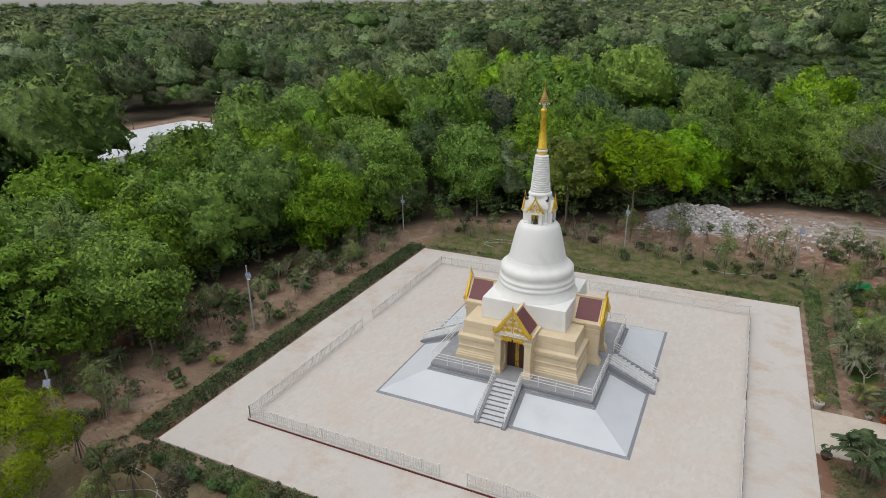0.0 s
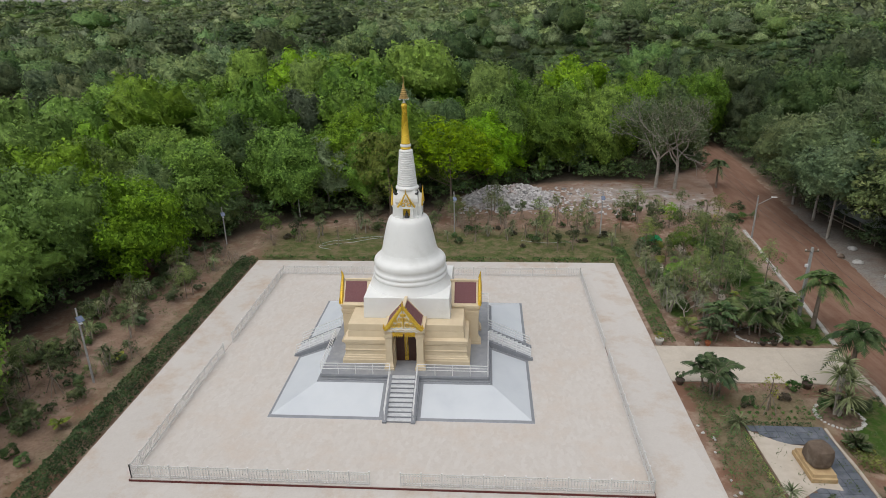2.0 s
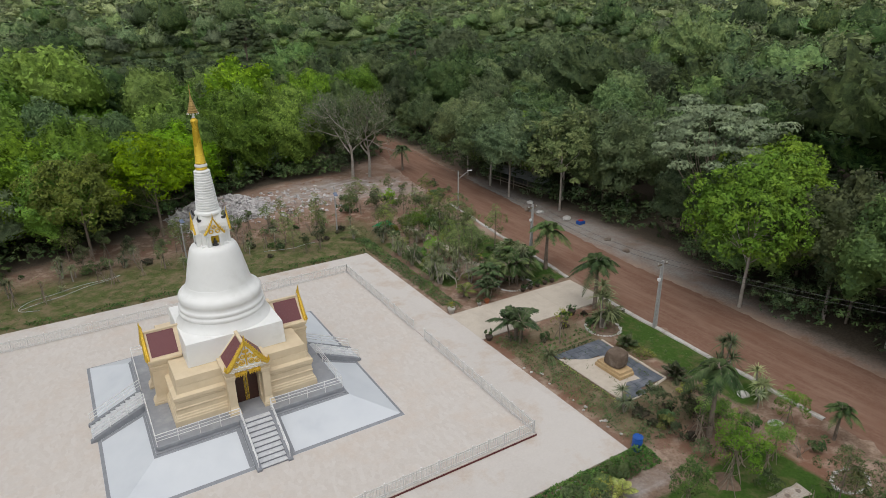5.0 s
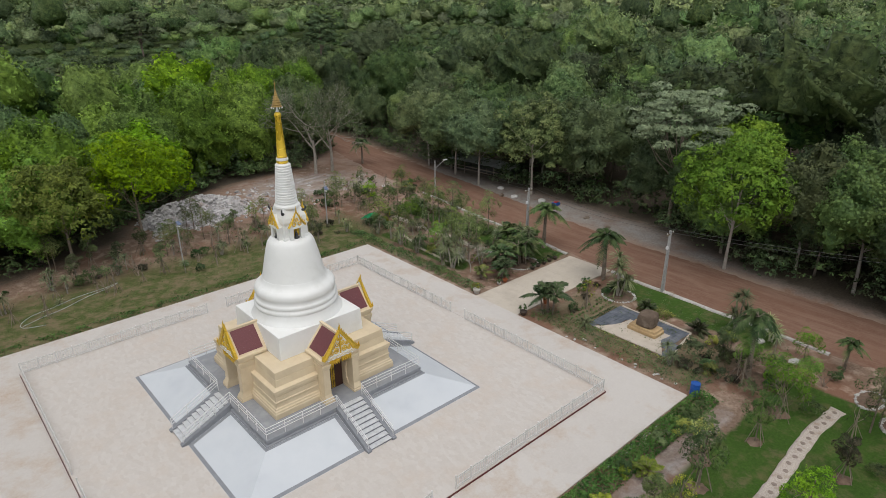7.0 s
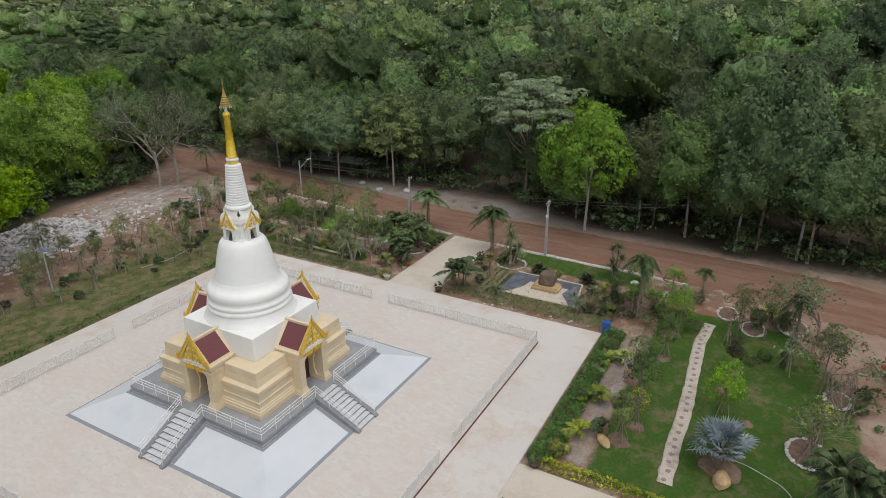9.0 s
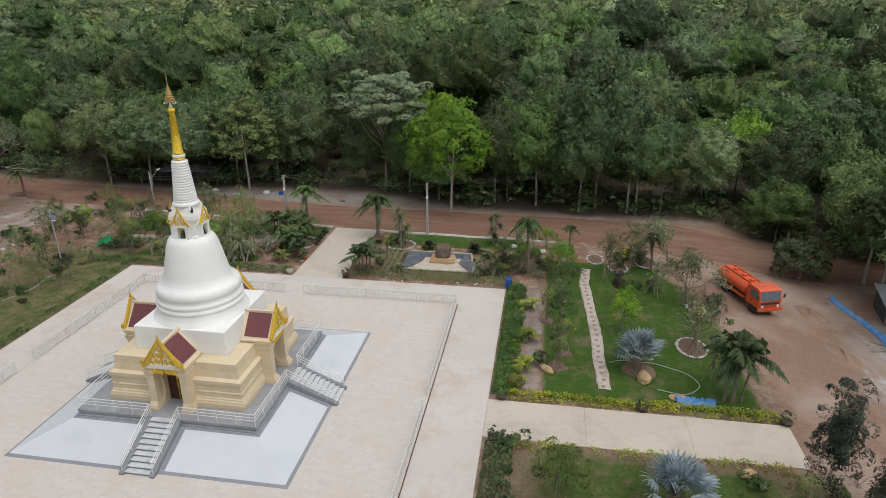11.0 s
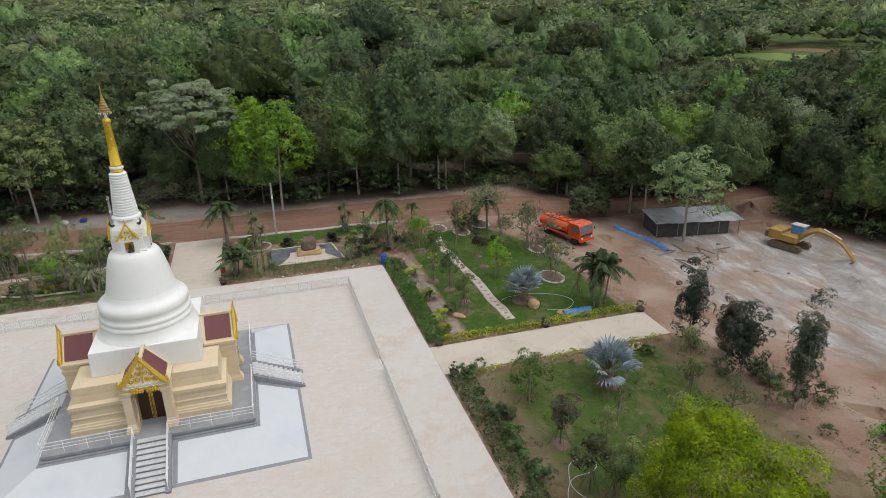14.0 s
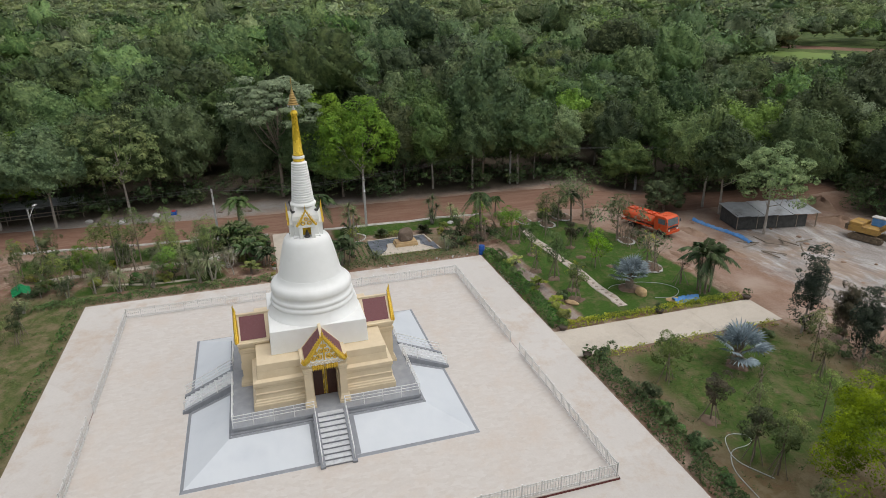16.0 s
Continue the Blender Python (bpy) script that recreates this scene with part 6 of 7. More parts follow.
def plant_garden():
    rng = np.random.default_rng(21)
    plant(7.1, -29.8, FANS, 0, 1.0)
    plant(-7.2, -30.0, FANS, 0, 1.1, "large silver-blue fan palm beside the lane", 0.95)
    # palms
    for x, y, k, s in ((31.3, -3.8, 0, 1.35), (24.5, -21.2, 2, 1.15), (3.8, -35.6, 1, 1.35), (39.5, 49, 0, 1.1), (16, -21.9, 3, 0.7), (10, -21.8, 3, 0.75), (6, -21.6, 3, 0.7), (-22.6, -10.5, 3, 0.6), (-23.4, -2, 3, 0.6), (26, -33.5, 2, 0.85), (28.8, -31.5, 3, 0.8), (25.4, 4.2, 1, 1), (29.8, 5.6, 1, 1.2), (24, 3.2, 1, 0.8), (30.6, 8.5, 1, 1), (28.3, 3.9, 1, 1.25), (26.9, 5, 1, 1.05), (33.2, 5.4, 0, 1.35), (22.5, 4.5, 3, 0.9), (21.9, -4.7, 1, 1.15), (28.5, -10.2, 4, 1.1), (28.4, -15.3, 4, 1.1), (31.1, -25.5, 0, 0.7)):
        plant(x, y, PALMS, int(k), s, "", 1.45 if (x, y) == (3.8, -35.6) else 1.0)
    # strap-leaved plants
    for x, y, k, s in ((31.4, -20, 1, 1.1), (7.5, 32, 0, 0.9), (2, 31, 0, 0.9), (-3, 30.5, 0, 0.9), (-9, 28.5, 0, 0.9), (-14.5, 27.5, 0, 0.9), (-30.5, -8, 1, 1), (-31.5, -5, 1, 0.9), (-28.5, -15.8, 0, 1), (-27.8, 1.5, 1, 1), (-27, 9.5, 1, 1), (-25, 13.5, 1, 0.9), (-26.5, 17.5, 1, 1), (12, 28, 2, 0.7), (20, 24.5, 1, 0.8), (20.9, 27.5, 0, 0.9), (-29, 5, 0, 0.9), (-28.6, -11, 0, 0.8), (22, 13.8, 1, 1.15), (29.4, 4.4, 3, 1.2), (30.2, 6.5, 3, 1.1), (24.8, 6.8, 1, 1.2), (26.2, 11.8, 1, 1.2), (31, 10, 1, 1.1), (27, 13.4, 0, 1.1), (30, 17.2, 1, 1.1), (22.1, 16.8, 1, 1.15), (22.4, 19, 0, 1.1), (22.3, 21.4, 1, 1), (22.1, 8.2, 1, 1.4), (21.9, 9.4, 3, 1.05), (23.4, 10.7, 3, 1.1), (29, -7, 3, 1.5), (22.1, -8.4, 2, 1.3), (22, -16.3, 1, 0.9), (31.2, -17.2, 3, 1.2), (28.2, -32.6, 1, 1.1), (26.3, -30.4, 2, 0.9)):
        plant(x, y, DRAC, k, s)
    # staked saplings
    for x, y, k, s in ((11.5, -24.2, 1, 1.05), (13.7, -23.2, 5, 0.95), (8.5, -24.6, 5, 0.9), (18, -24.6, 1, 0.95), (18.4, -29.5, 2, 0.8), (-7.4, -23.8, 4, 0.85), (-12.2, -23.8, 2, 1), (-11, -28.6, 6, 1.1), (-16.2, -23.6, 0, 0.95), (-14.5, -30.5, 3, 0.8), (-13.8, -35, 3, 0.85), (-10.4, -34.6, 0, 0.8), (-17.6, -24.2, 0, 0.9), (-24.1, -19.2, 5, 0.95), (-22.2, -22.6, 0, 0.9), (-28, -27, 0, 1), (16.2, 26.2, 3, 0.95), (12.5, 26.6, 3, 0.9), (8, 27.4, 6, 1), (4.5, 25.6, 6, 0.9), (-0.5, 27, 0, 0.9), (-5.5, 25.6, 6, 1), (-11.5, 24.5, 6, 0.9), (-16.5, 25.5, 0, 0.95), (-20, 26, 4, 0.8), (18, 31, 3, 0.9), (22, 30, 3, 1), (25.5, 29.5, 0, 1), (24.5, 33.5, 3, 1), (28, 31, 4, 0.8), (14.5, 31.5, 6, 1.1), (27.8, 26.5, 3, 0.9), (30, 25, 0, 1), (25, -20.8, 4, 0.7), (18.4, -35.2, 3, 1.15), (20.6, -33, 6, 1.3), (16.6, -35.6, 6, 1.1), (9.8, -34.4, 6, 1), (6.5, -35, 6, 1.1), (26, -24.6, 4, 0.7), (22.8, -28.6, 6, 1), (25.5, -29.4, 3, 0.7), (30, -23, 4, 0.6), (-27.2, -12.5, 6, 0.9), (-25.6, -6.5, 6, 1), (-24.6, 3, 6, 0.9), (-22.8, 10.5, 3, 0.6), (26.7, 20.6, 4, 0.95), (24.2, 8, 3, 1.2), (25.8, 12.4, 3, 1.1), (23.6, 12.2, 4, 0.8), (27.8, 17.8, 3, 1.2), (32.2, 13, 3, 1), (24.2, 23.5, 3, 0.95), (29, 15.7, 3, 1.3), (26.5, 9.2, 3, 1.1), (25.3, 15.7, 6, 1.15), (24.8, -6.5, 5, 1), (25.7, -18.6, 0, 0.8), (30.6, 20, 3, 1), (28.4, 12.4, 3, 0.9), (12.8, -29.4, 4, 0.85), (24.3, -29.2, 3, 1), (25, -31.2, 3, 1.05), (6.7, -24, 0, 1.05), (22.6, -24.2, 4, 1), (11.9, -34.9, 5, 1.1)):
        plant(x, y, SAPS, k, s * rng.uniform(0.9, 1.1))
    # thin young growth on the rough ground
    for x0, x1, y0, y1, n, ks in ((-17, 22, 23, 35, 30, (3, 6, 6, 0)), (4, 34, 30, 40, 20, (3, 6, 6)), (-30, -22, -22, 22, 16, (6, 3)), (23, 33, 12, 30, 10, (3, 3, 5)), (21, 31, -26, -20, 5, (6, 3, 5)), (-18, -4, -37, -23, 5, (3, 6))):
        for _ in range(n):
            plant(rng.uniform(x0, x1), rng.uniform(y0, y1), SAPS, rng.choice(ks), rng.uniform(0.55, 0.95))
    for x0, x1, y0, y1, n in ((22.5, 32, 8, 26, 15), (-31, -23, -20, 18, 26), (-16, 20, 25, 35, 18), (24, 31, -26, -20, 3)):
        for _ in range(n):
            plant(rng.uniform(x0, x1), rng.uniform(y0, y1), DRAC, rng.integers(4), rng.uniform(0.6, 1.1))
    # shrubs by strips
    for x0, x1, y0, y1, n, ks in ((-31.5, -22.6, -22, 16, 80, (0, 3, 3, 2)), (-30, -24, 12, 24, 16, (3, 2, 0)), (-18, 22, 24, 33, 30, (0, 4, 4, 3)), (22.6, 30, 4, 26, 40, (0, 0, 3, 1)), (29, 33, 4, 27, 8, (0, 4, 2)), (22.3, 29, -20, -17, 10, (0, 4, 1)), (22.5, 30, -7.3, -3.8, 9, (4, 4, 0)), (22, 31, -26, -20, 12, (3, 0, 4, 2)), (3, 19, -21.4, -20.6, 14, (1, 0, 2)), (-18, -3, -21.4, -20.6, 12, (0, 2)), (-19, -4, -44, -38, 16, (3, 2)), (20, 30, -36, -30, 10, (0, 2, 3)), (22, 40, 31, 40, 24, (3, 0, 2)), (5, 20, -39, -37, 8, (0, 3))):
        for _ in range(n):
            plant(rng.uniform(x0, x1), rng.uniform(y0, y1), SHRUBS, rng.choice(ks), rng.uniform(0.55, 1.25))
    for x, y, k, s in ((31.0, -6.5, 2, 1.1), (6.8, -22.6, 2, 1.0), (-4.6, -34.9, 2, 0.9), (3.2, -21.0, 1, 1.2), (23.6, -17.2, 3, 1.4), (24.9, -18.8, 3, 1.2), (-26.7, -4.7, 3, 1.5), (-28.2, -2.0, 3, 1.4), (-26.2, 4.6, 3, 1.3), (30.4, 24.0, 3, 1.6), (27.0, 24.0, 3, 1.5)):
        plant(x, y, SHRUBS, k, s)
    for x0, x1, y0, y1, n in ((-30, -22, -14, 14, 10), (-18, 24, 26, 34, 12), (22, 34, 4, 26, 9), (22, 30, -26, -20, 3), (14, 22, -38, -33, 6), (-14, -3, -43, -38, 9), (-24, -19, 18, 27, 5)):
        for _ in range(n):
            plant(rng.uniform(x0, x1), rng.uniform(y0, y1), TWIGS, rng.integers(2), rng.uniform(0.8, 1.5))


plant_garden()
for k in (*DRAC, *PALMS, *SAPS, *SHRUBS, *TWIGS, *FANS):
    away(k)


# ---- stones, beds and paving in the gardens ----
def rock_shape(rng, sx, sy, sz, n=10, m=7, lump=0.18):
    s = Shape()
    rings = []
    for i in range(m):
        f = i / (m - 1)
        z, r = sz * f, math.sin(math.pi * (0.16 + 0.8 * f)) ** 0.6
        rings.append([(sx * r * math.cos(w) * (1 + rng.uniform(-lump, lump)), sy * r * math.sin(w) * (1 + rng.uniform(-lump, lump)), z * (1 + rng.uniform(-0.06, 0.06))) for w in np.arange(n) * 2 * math.pi / n])
    return s.loft(rings)


def rock(x, y, sx, sy, sz, mat, label, seed, turn=0.0, sink=0.08, name="rock"):
    rng = np.random.default_rng(seed)
    return soften(thing(name, label, "rock", "garden rocks", pose(x, y, ground_z(x, y) - sink, 0, 0, turn), rock_shape(rng, sx, sy, sz).mesh(name, mat, 40)), 0.05)


def build_monument():
    z = GROUND + 0.02
    slate = [(22.55, -15.75), (27.5, -15.0), (27.5, -8.55), (22.55, -8.55)]
    paving = thing("slate_paving", "dark slate paving round a cream path", "paving", kind="structure", m=pose(0, 0, z))
    part("bed", Shape().loft([[(x, y, -0.2) for x, y in slate], [(x, y, 0.04) for x, y in slate]]), MULCH, paving)
    path = [(22.6, -8.9), (24.0, -9.9), (24.7, -10.2), (25.9, -10.4), (25.9, -14.2), (24.7, -14.0), (23.2, -15.0), (22.7, -15.3)]
    tile = Shape().box(-0.295, 0.295, -0.295, 0.295, 0, 0.035).mesh("slate_tile", SLATE)
    for i in range(8):
        for j in range(12):
            x, y = 22.87 + i * 0.61, -15.35 + j * 0.61
            if inside(slate, x, y) and not inside(path, x, y):
                part("slate_tile", tile, None, paving, m=pose(x, y, 0.035 + 0.004 * ((i * 7 + j * 3) % 3), 0, 0, 0))
    thing("cream_path", "cream concrete path in front of the boulder", "path", kind="structure", m=pose(0, 0, z), data=Shape().loft([[(x, y, 0.0) for x, y in path], [(x, y, 0.085) for x, y in path]]).mesh("cream_path", PAVE_CREAM))
    for a, b in (((22.5, -15.85), (27.6, -15.1)), ((27.6, -15.1), (27.6, -8.5))):
        kerb_line([a, b], "pale kerb of the slate paving", PAVE_CREAM, 0.07, 0.12)
    base = Shape().loft([[(sx * 0.72 * k, sy * 1.3 * k, zz) for sx, sy in ((-1, -1), (1, -1), (1, 1), (-1, 1))] for k, zz in ((1.0, 0), (1.0, 0.28), (0.93, 0.3), (0.9, 0.52))])
    soften(thing("stone_plinth", "stepped tan sandstone plinth under the boulder", "plinth", m=pose(25.1, -12.35, z + 0.087), data=base.mesh("stone_plinth", SANDSTONE)), 0.03)
    rng = np.random.default_rng(4)
    prof = ((0.80, 0.0), (0.98, 0.12), (1.0, 0.5), (0.97, 0.85), (0.88, 1.1), (0.6, 1.24), (0.2, 1.27))
    ang = np.arange(16) * math.pi / 8
    sq = [(math.copysign(abs(math.cos(w)) ** 0.62, math.cos(w)), math.copysign(abs(math.sin(w)) ** 0.62, math.sin(w))) for w in ang]
    wob = 1 + rng.uniform(-0.05, 0.05, 16)
    rings = [[(0.6 * r * u * a + 0.05 * zz, 0.82 * r * v * a - 0.08 * zz, zz * (1 + 0.07 * u - 0.05 * v)) for (u, v), a in zip(sq, wob * (1 + rng.uniform(-0.025, 0.025, 16)))] for r, zz in prof]
    soften(thing("boulder", "upright rounded brown boulder on a sandstone plinth", "boulder", m=pose(25.1, -12.35, z + 0.6, 0, 0, 4), data=Shape().loft(rings).mesh("boulder", BOULDER, 50)), 0.08)


build_monument()


def build_stepping_path():
    line = np.array([(25.3, -27.0), (22.0, -26.7), (18.0, -26.9), (12.5, -27.2), (8.0, -27.2), (4.0, -27.3)])
    path = thing("stepping_path", "pale gravel path with round dark stepping stones", "path", kind="structure", data=strip_mesh("stepping_path", [(*p, 0.46) for p in line], GRAVEL_PALE, 0.05, 0.5, 0.06, 0.15, 8))
    seg = np.r_[0, np.cumsum(np.hypot(*np.diff(line, axis=0).T))]
    stone = Shape().lathe([(0.15, 0), (0.16, 0.025), (0.13, 0.035)], 9).mesh("stepping_stone", STEP_DARK)
    for i, s in enumerate(np.arange(0.5, seg[-1] - 0.2, 0.82)):
        x, y = np.interp(s, seg, line[:, 0]), np.interp(s, seg, line[:, 1])
        part("stepping_stone", stone, None, path, m=pose(x, y + 0.06 * math.sin(i * 2.3), ground_z(x, y) + 0.045, 0, 0, i * 40))


build_stepping_path()


def stone_ring(x, y, rx, ry, label, seed, soil=True):
    """A planting bed edged with white stones."""
    rng = np.random.default_rng(seed)
    bed = thing("planting_bed", label, "planting bed", "stone-edged beds", pose(x, y, ground_z(x, y)))
    ang = np.linspace(0, 2 * math.pi, 28, endpoint=False)
    part("soil", Shape().loft([[(rx * math.cos(w), ry * math.sin(w), -0.1) for w in ang], [(rx * math.cos(w), ry * math.sin(w), 0.05) for w in ang], [(0.3 * rx * math.cos(w), 0.3 * ry * math.sin(w), 0.18) for w in ang]]), MULCH, bed, smooth=60)
    for w in np.arange(0, 2 * math.pi, 0.26 / max(rx, ry)):
        k = rng.uniform(0.07, 0.14)
        part("stone", rock_shape(rng, k * 1.3, k, k * 1.3, 7, 5), PEBBLE, bed, m=pose(rx * math.cos(w), ry * math.sin(w), -0.03, 0, 0, math.degrees(w)))


for i, (x, y, rx, ry) in enumerate(((26.2, -30.3, 1.3, 0.9), (28.0, -33.2, 1.6, 1.1), (18.1, -36.3, 1.1, 0.8), (10.8, -34.5, 1.5, 1.1), (29.2, -7.0, 1.4, 1.5), (28.1, -28.1, 1.3, 0.8), (28.2, 4.0, 1.8, 1.3))):
    stone_ring(x, y, rx, ry, "round planting bed edged with white stones", 30 + i)
for i, (x, y, sx, sy, sz, mat) in enumerate(((5.7, -30.2, 0.75, 0.5, 0.75, SANDSTONE), (6.0, -23.2, 0.7, 0.35, 0.4, SANDSTONE), (3.6, -32.6, 1.0, 0.5, 0.35, SANDSTONE), (-3.6, -34.8, 0.55, 0.35, 0.5, SANDSTONE), (29.4, -22.6, 0.5, 0.35, 0.4, PEBBLE), (30.6, -19.4, 0.45, 0.4, 0.4, PEBBLE), (29.3, 6.2, 0.7, 0.4, 0.3, PEBBLE), (28.0, 8.2, 0.7, 0.5, 0.3, PEBBLE))):
    rock(x, y, sx, sy, sz, mat, "tan garden rock half sunk in soil" if mat is SANDSTONE else "pale garden stone in a bed", 60 + i, i * 37)
rngp = np.random.default_rng(17)
for i in range(34):
    rock(rngp.uniform(9, 15.5) if i < 20 else rngp.uniform(19.6, 20.3), rngp.uniform(-19.9, -19.45) if i < 20 else rngp.uniform(-18, -8), rngp.uniform(0.06, 0.16), rngp.uniform(0.06, 0.13), rngp.uniform(0.06, 0.14), PEBBLE, "small white stone at the plaza edge", 200 + i, i * 50, 0.01, "stone")


def mulch_mound(x, y, r, label="low mound of bare soil round a sapling"):
    ang = np.linspace(0, 2 * math.pi, 18, endpoint=False)
    rng = np.random.default_rng(int(x * 7 + y * 13) & 255)
    w0 = 1 + rng.uniform(-0.2, 0.2, 18)
    rings = [[(r * k * a * math.cos(w), r * k * a * math.sin(w), z) for w, a in zip(ang, w0)] for k, z in ((1.0, -0.05), (0.75, 0.05), (0.3, 0.12))]
    thing("soil_mound", label, "soil mound", "soil mounds", pose(x, y, ground_z(x, y)), Shape().loft(rings).mesh("soil_mound", MULCH, 60))


for x, y, r in ((11.5, -24.2, 0.7), (13.7, -23.2, 0.7), (6.6, -24.0, 0.8), (15.4, -29.2, 0.6), (7.1, -29.8, 1.5), (18.0, -24.6, 0.6), (22.0, -24.2, 0.9), (24.6, -21.4, 1.6), (12.4, -31.0, 0.5), (-12.2, -23.8, 0.7), (-7.2, -30.0, 1.0), (16.0, 26.2, 0.8), (18.4, -29.5, 0.6), (8.5, -24.6, 0.6)):
    mulch_mound(x, y, r)


def pot(x, y, mat, label, r=0.3, h=0.45, seed=0, leaf=LEAF_HEDGE):
    root = thing("potted_plant", label, "potted plant", "pots", pose(x, y, ground_z(x, y) if max(abs(x), abs(y)) > 19.3 else OUT_Z))
    part("pot", Shape().lathe([(r * 0.62, 0), (r * 0.95, h * 0.75), (r * 1.05, h * 0.8), (r * 1.05, h), (r * 0.85, h), (r * 0.8, h * 0.85), (0.02, h * 0.85)], 16), mat, root, smooth=40)
    rng = np.random.default_rng(seed)
    c, n, s, _, bend = crown_points(rng, r * 1.0, h * 0.8, h + r * 1.9, 6, r * 0.6, 30, 0.13)
    v, q = leaf_cloud(c, n, s, rng)
    part("foliage", fast_mesh("foliage", v, q, leaf), None, root)


pot(19.75, 2.3, POT_PALE, "pale concrete pot with a leafy plant", 0.34, 0.5, 1, LEAF_GOLD)
pot(19.8, -3.5, POT_DARK, "dark pot with a small leafy plant", 0.32, 0.4, 2)
pot(23.0, -3.4, TERRACOTTA, "terracotta pot beside the lane", 0.28, 0.5, 3)
pot(23.6, 2.25, TERRACOTTA, "terracotta pot beside the lane", 0.24, 0.35, 4)
pot(22.7, 2.2, POT_PALE, "small white pot beside the lane", 0.2, 0.25, 5)
pot(1.9, -29.6, POT_DARK, "dark pot with a low plant beside the lane", 0.36, 0.35, 6)
pot(1.75, -20.2, POT_DARK, "dark pot with a shrub at the lane corner", 0.36, 0.4, 7)
pot(-2.75, -20.0, POT_DARK, "dark pot with a shrub at the lane corner", 0.34, 0.4, 8)
pot(1.7, -38.6, POT_DARK, "dark pot with a shrub at the lane end", 0.36, 0.4, 9)
for i in range(5):
    pot(28.0 + i * 0.9, 2.5, POT_DARK, "dark pot with a young plant beside the lane", 0.25, 0.3, 10 + i)
pot(28.6, -3.7, POT_DARK, "large dark pot beside the lane", 0.34, 0.45, 20)


def build_barrel():
    root = thing("barrel", "blue plastic drum at the plaza corner", "barrel", m=pose(19.75, -19.55, GROUND + 0.02))
    part("drum", Shape().lathe([(0.3, 0), (0.32, 0.03), (0.32, 0.28), (0.335, 0.3), (0.32, 0.33), (0.32, 0.6), (0.335, 0.63), (0.32, 0.66), (0.32, 0.9), (0.3, 0.94)], 24), BLUE, root, smooth=30)
    part("lid", Shape().lathe([(0.31, 0.941), (0.33, 0.95), (0.33, 0.985), (0.28, 0.99), (0.27, 0.965)], 24), BLUE, root, smooth=30)


build_barrel()


# ---- lamp posts and power line ----
def solar_post(x, y, h, lean=0.0, turn=0.0):
    root = thing("solar_lamp_post", "pale post with a small solar lamp", "lamp post", "solar lamp posts", pose(x, y, ground_z(x, y) - 0.2, lean, 0, turn))
    part("pole", Shape().tube([(0, 0, 0), (0, 0, h + 0.2)], [0.085, 0.06], 8), POLE_GREY, root, smooth=60)
    part("lamp", Shape().box(-0.1, 0.1, -0.42, -0.06, h - 0.98, h - 0.92), STEEL, root)
    part("solar_panel", Shape().box(-0.22, 0.22, -0.25, 0.25, -0.015, 0.015), PANEL, root, "tilted dark solar panel", m=pose(0, -0.3, h - 0.6, 40, 0, 0))
    part("bracket", Shape().tube([(0, 0, h - 0.75), (0, -0.3, h - 0.62)], 0.02, 5), STEEL, root)


for x, y, h, turn in ((-25.75, -21.4, 4.8, 40), (-23.6, -5.0, 6.2, 60), (-24.8, 24.2, 4.6, 30), (1.9, 28.1, 5.4, 20), (19.1, 27.3, 5.7, 0), (-18.4, 33.0, 4.8, 10)):
    solar_post(x, y, h, 0, turn)


def street_lamp(x, y, h, turn):
    root = thing("street_lamp", "grey street lamp with a long arm beside the road", "street lamp", "street lamps", pose(x, y, ground_z(x, y) - 0.2, 0, 0, turn))
    part("pole", Shape().tube([(0, 0, 0), (0, 0, h + 0.2)], [0.11, 0.075], 10), POLE_GREY, root, smooth=60)
    part("arm", Shape().tube([(0, 0, h - 0.9), (0.5, 0, h - 0.55), (1.5, 0, h + 0.1)], 0.035, 6), POLE_GREY, root)
    part("lamp_head", Shape().box(1.35, 1.95, -0.1, 0.1, 0.06 + h, h + 0.16), STEEL, root)


def power_pole(x, y, h):
    root = thing("power_pole", "square concrete power pole with crossarm", "power pole", "power line", pose(x, y, ground_z(x, y) - 0.2))
    part("pole", Shape().loft([[(sx * k, sy * k, z) for sx, sy in ((-1, -1), (1, -1), (1, 1), (-1, 1))] for k, z in ((0.14, 0), (0.09, h + 0.2))]), POLE_GREY, root)
    part("crossarm", Shape().box(-0.55, 0.55, -0.05, 0.05, h - 0.2, h - 0.1), TRACK_STEEL, root)
    for dx in (-0.5, 0.5):
        part("insulator", Shape().lathe([(0.03, 0), (0.06, 0.04), (0.06, 0.1), (0.03, 0.14)], 8, (dx, 0, h - 0.1)), PEBBLE, root)
    part("lamp_box", Shape().box(-0.3, -0.08, -0.1, 0.1, h - 1.6, h - 1.35), STEEL, root)


street_lamp(36.5, 27.4, 5.2, -10)
POLES = [(36.0, 40.0, 6.0), (33.2, 7.9, 6.4), (32.95, -9.3, 6.2), (44.5, -33.0, 6.4), (38.5, -50.5, 6.4), (31.5, -72, 6.4)]
for p in POLES[1:5]:
    power_pole(*p)
for dx in (-0.5, 0.5):
    for (ax, ay, ah), (bx, by, bh) in zip(POLES, POLES[1:]):
        pts = []
        for f in np.linspace(0, 1, 9):
            za, zb = ground_z(ax, ay) + ah, ground_z(bx, by) + bh
            pts.append((ax + dx + (bx - ax) * f, ay + (by - ay) * f, za + (zb - za) * f - 2.2 * f * (1 - f)))
        thing("cable", "thin dark power cable between poles", "cable", "power line", data=Shape().tube(pts, 0.014, 4).mesh("cable", BLACK))


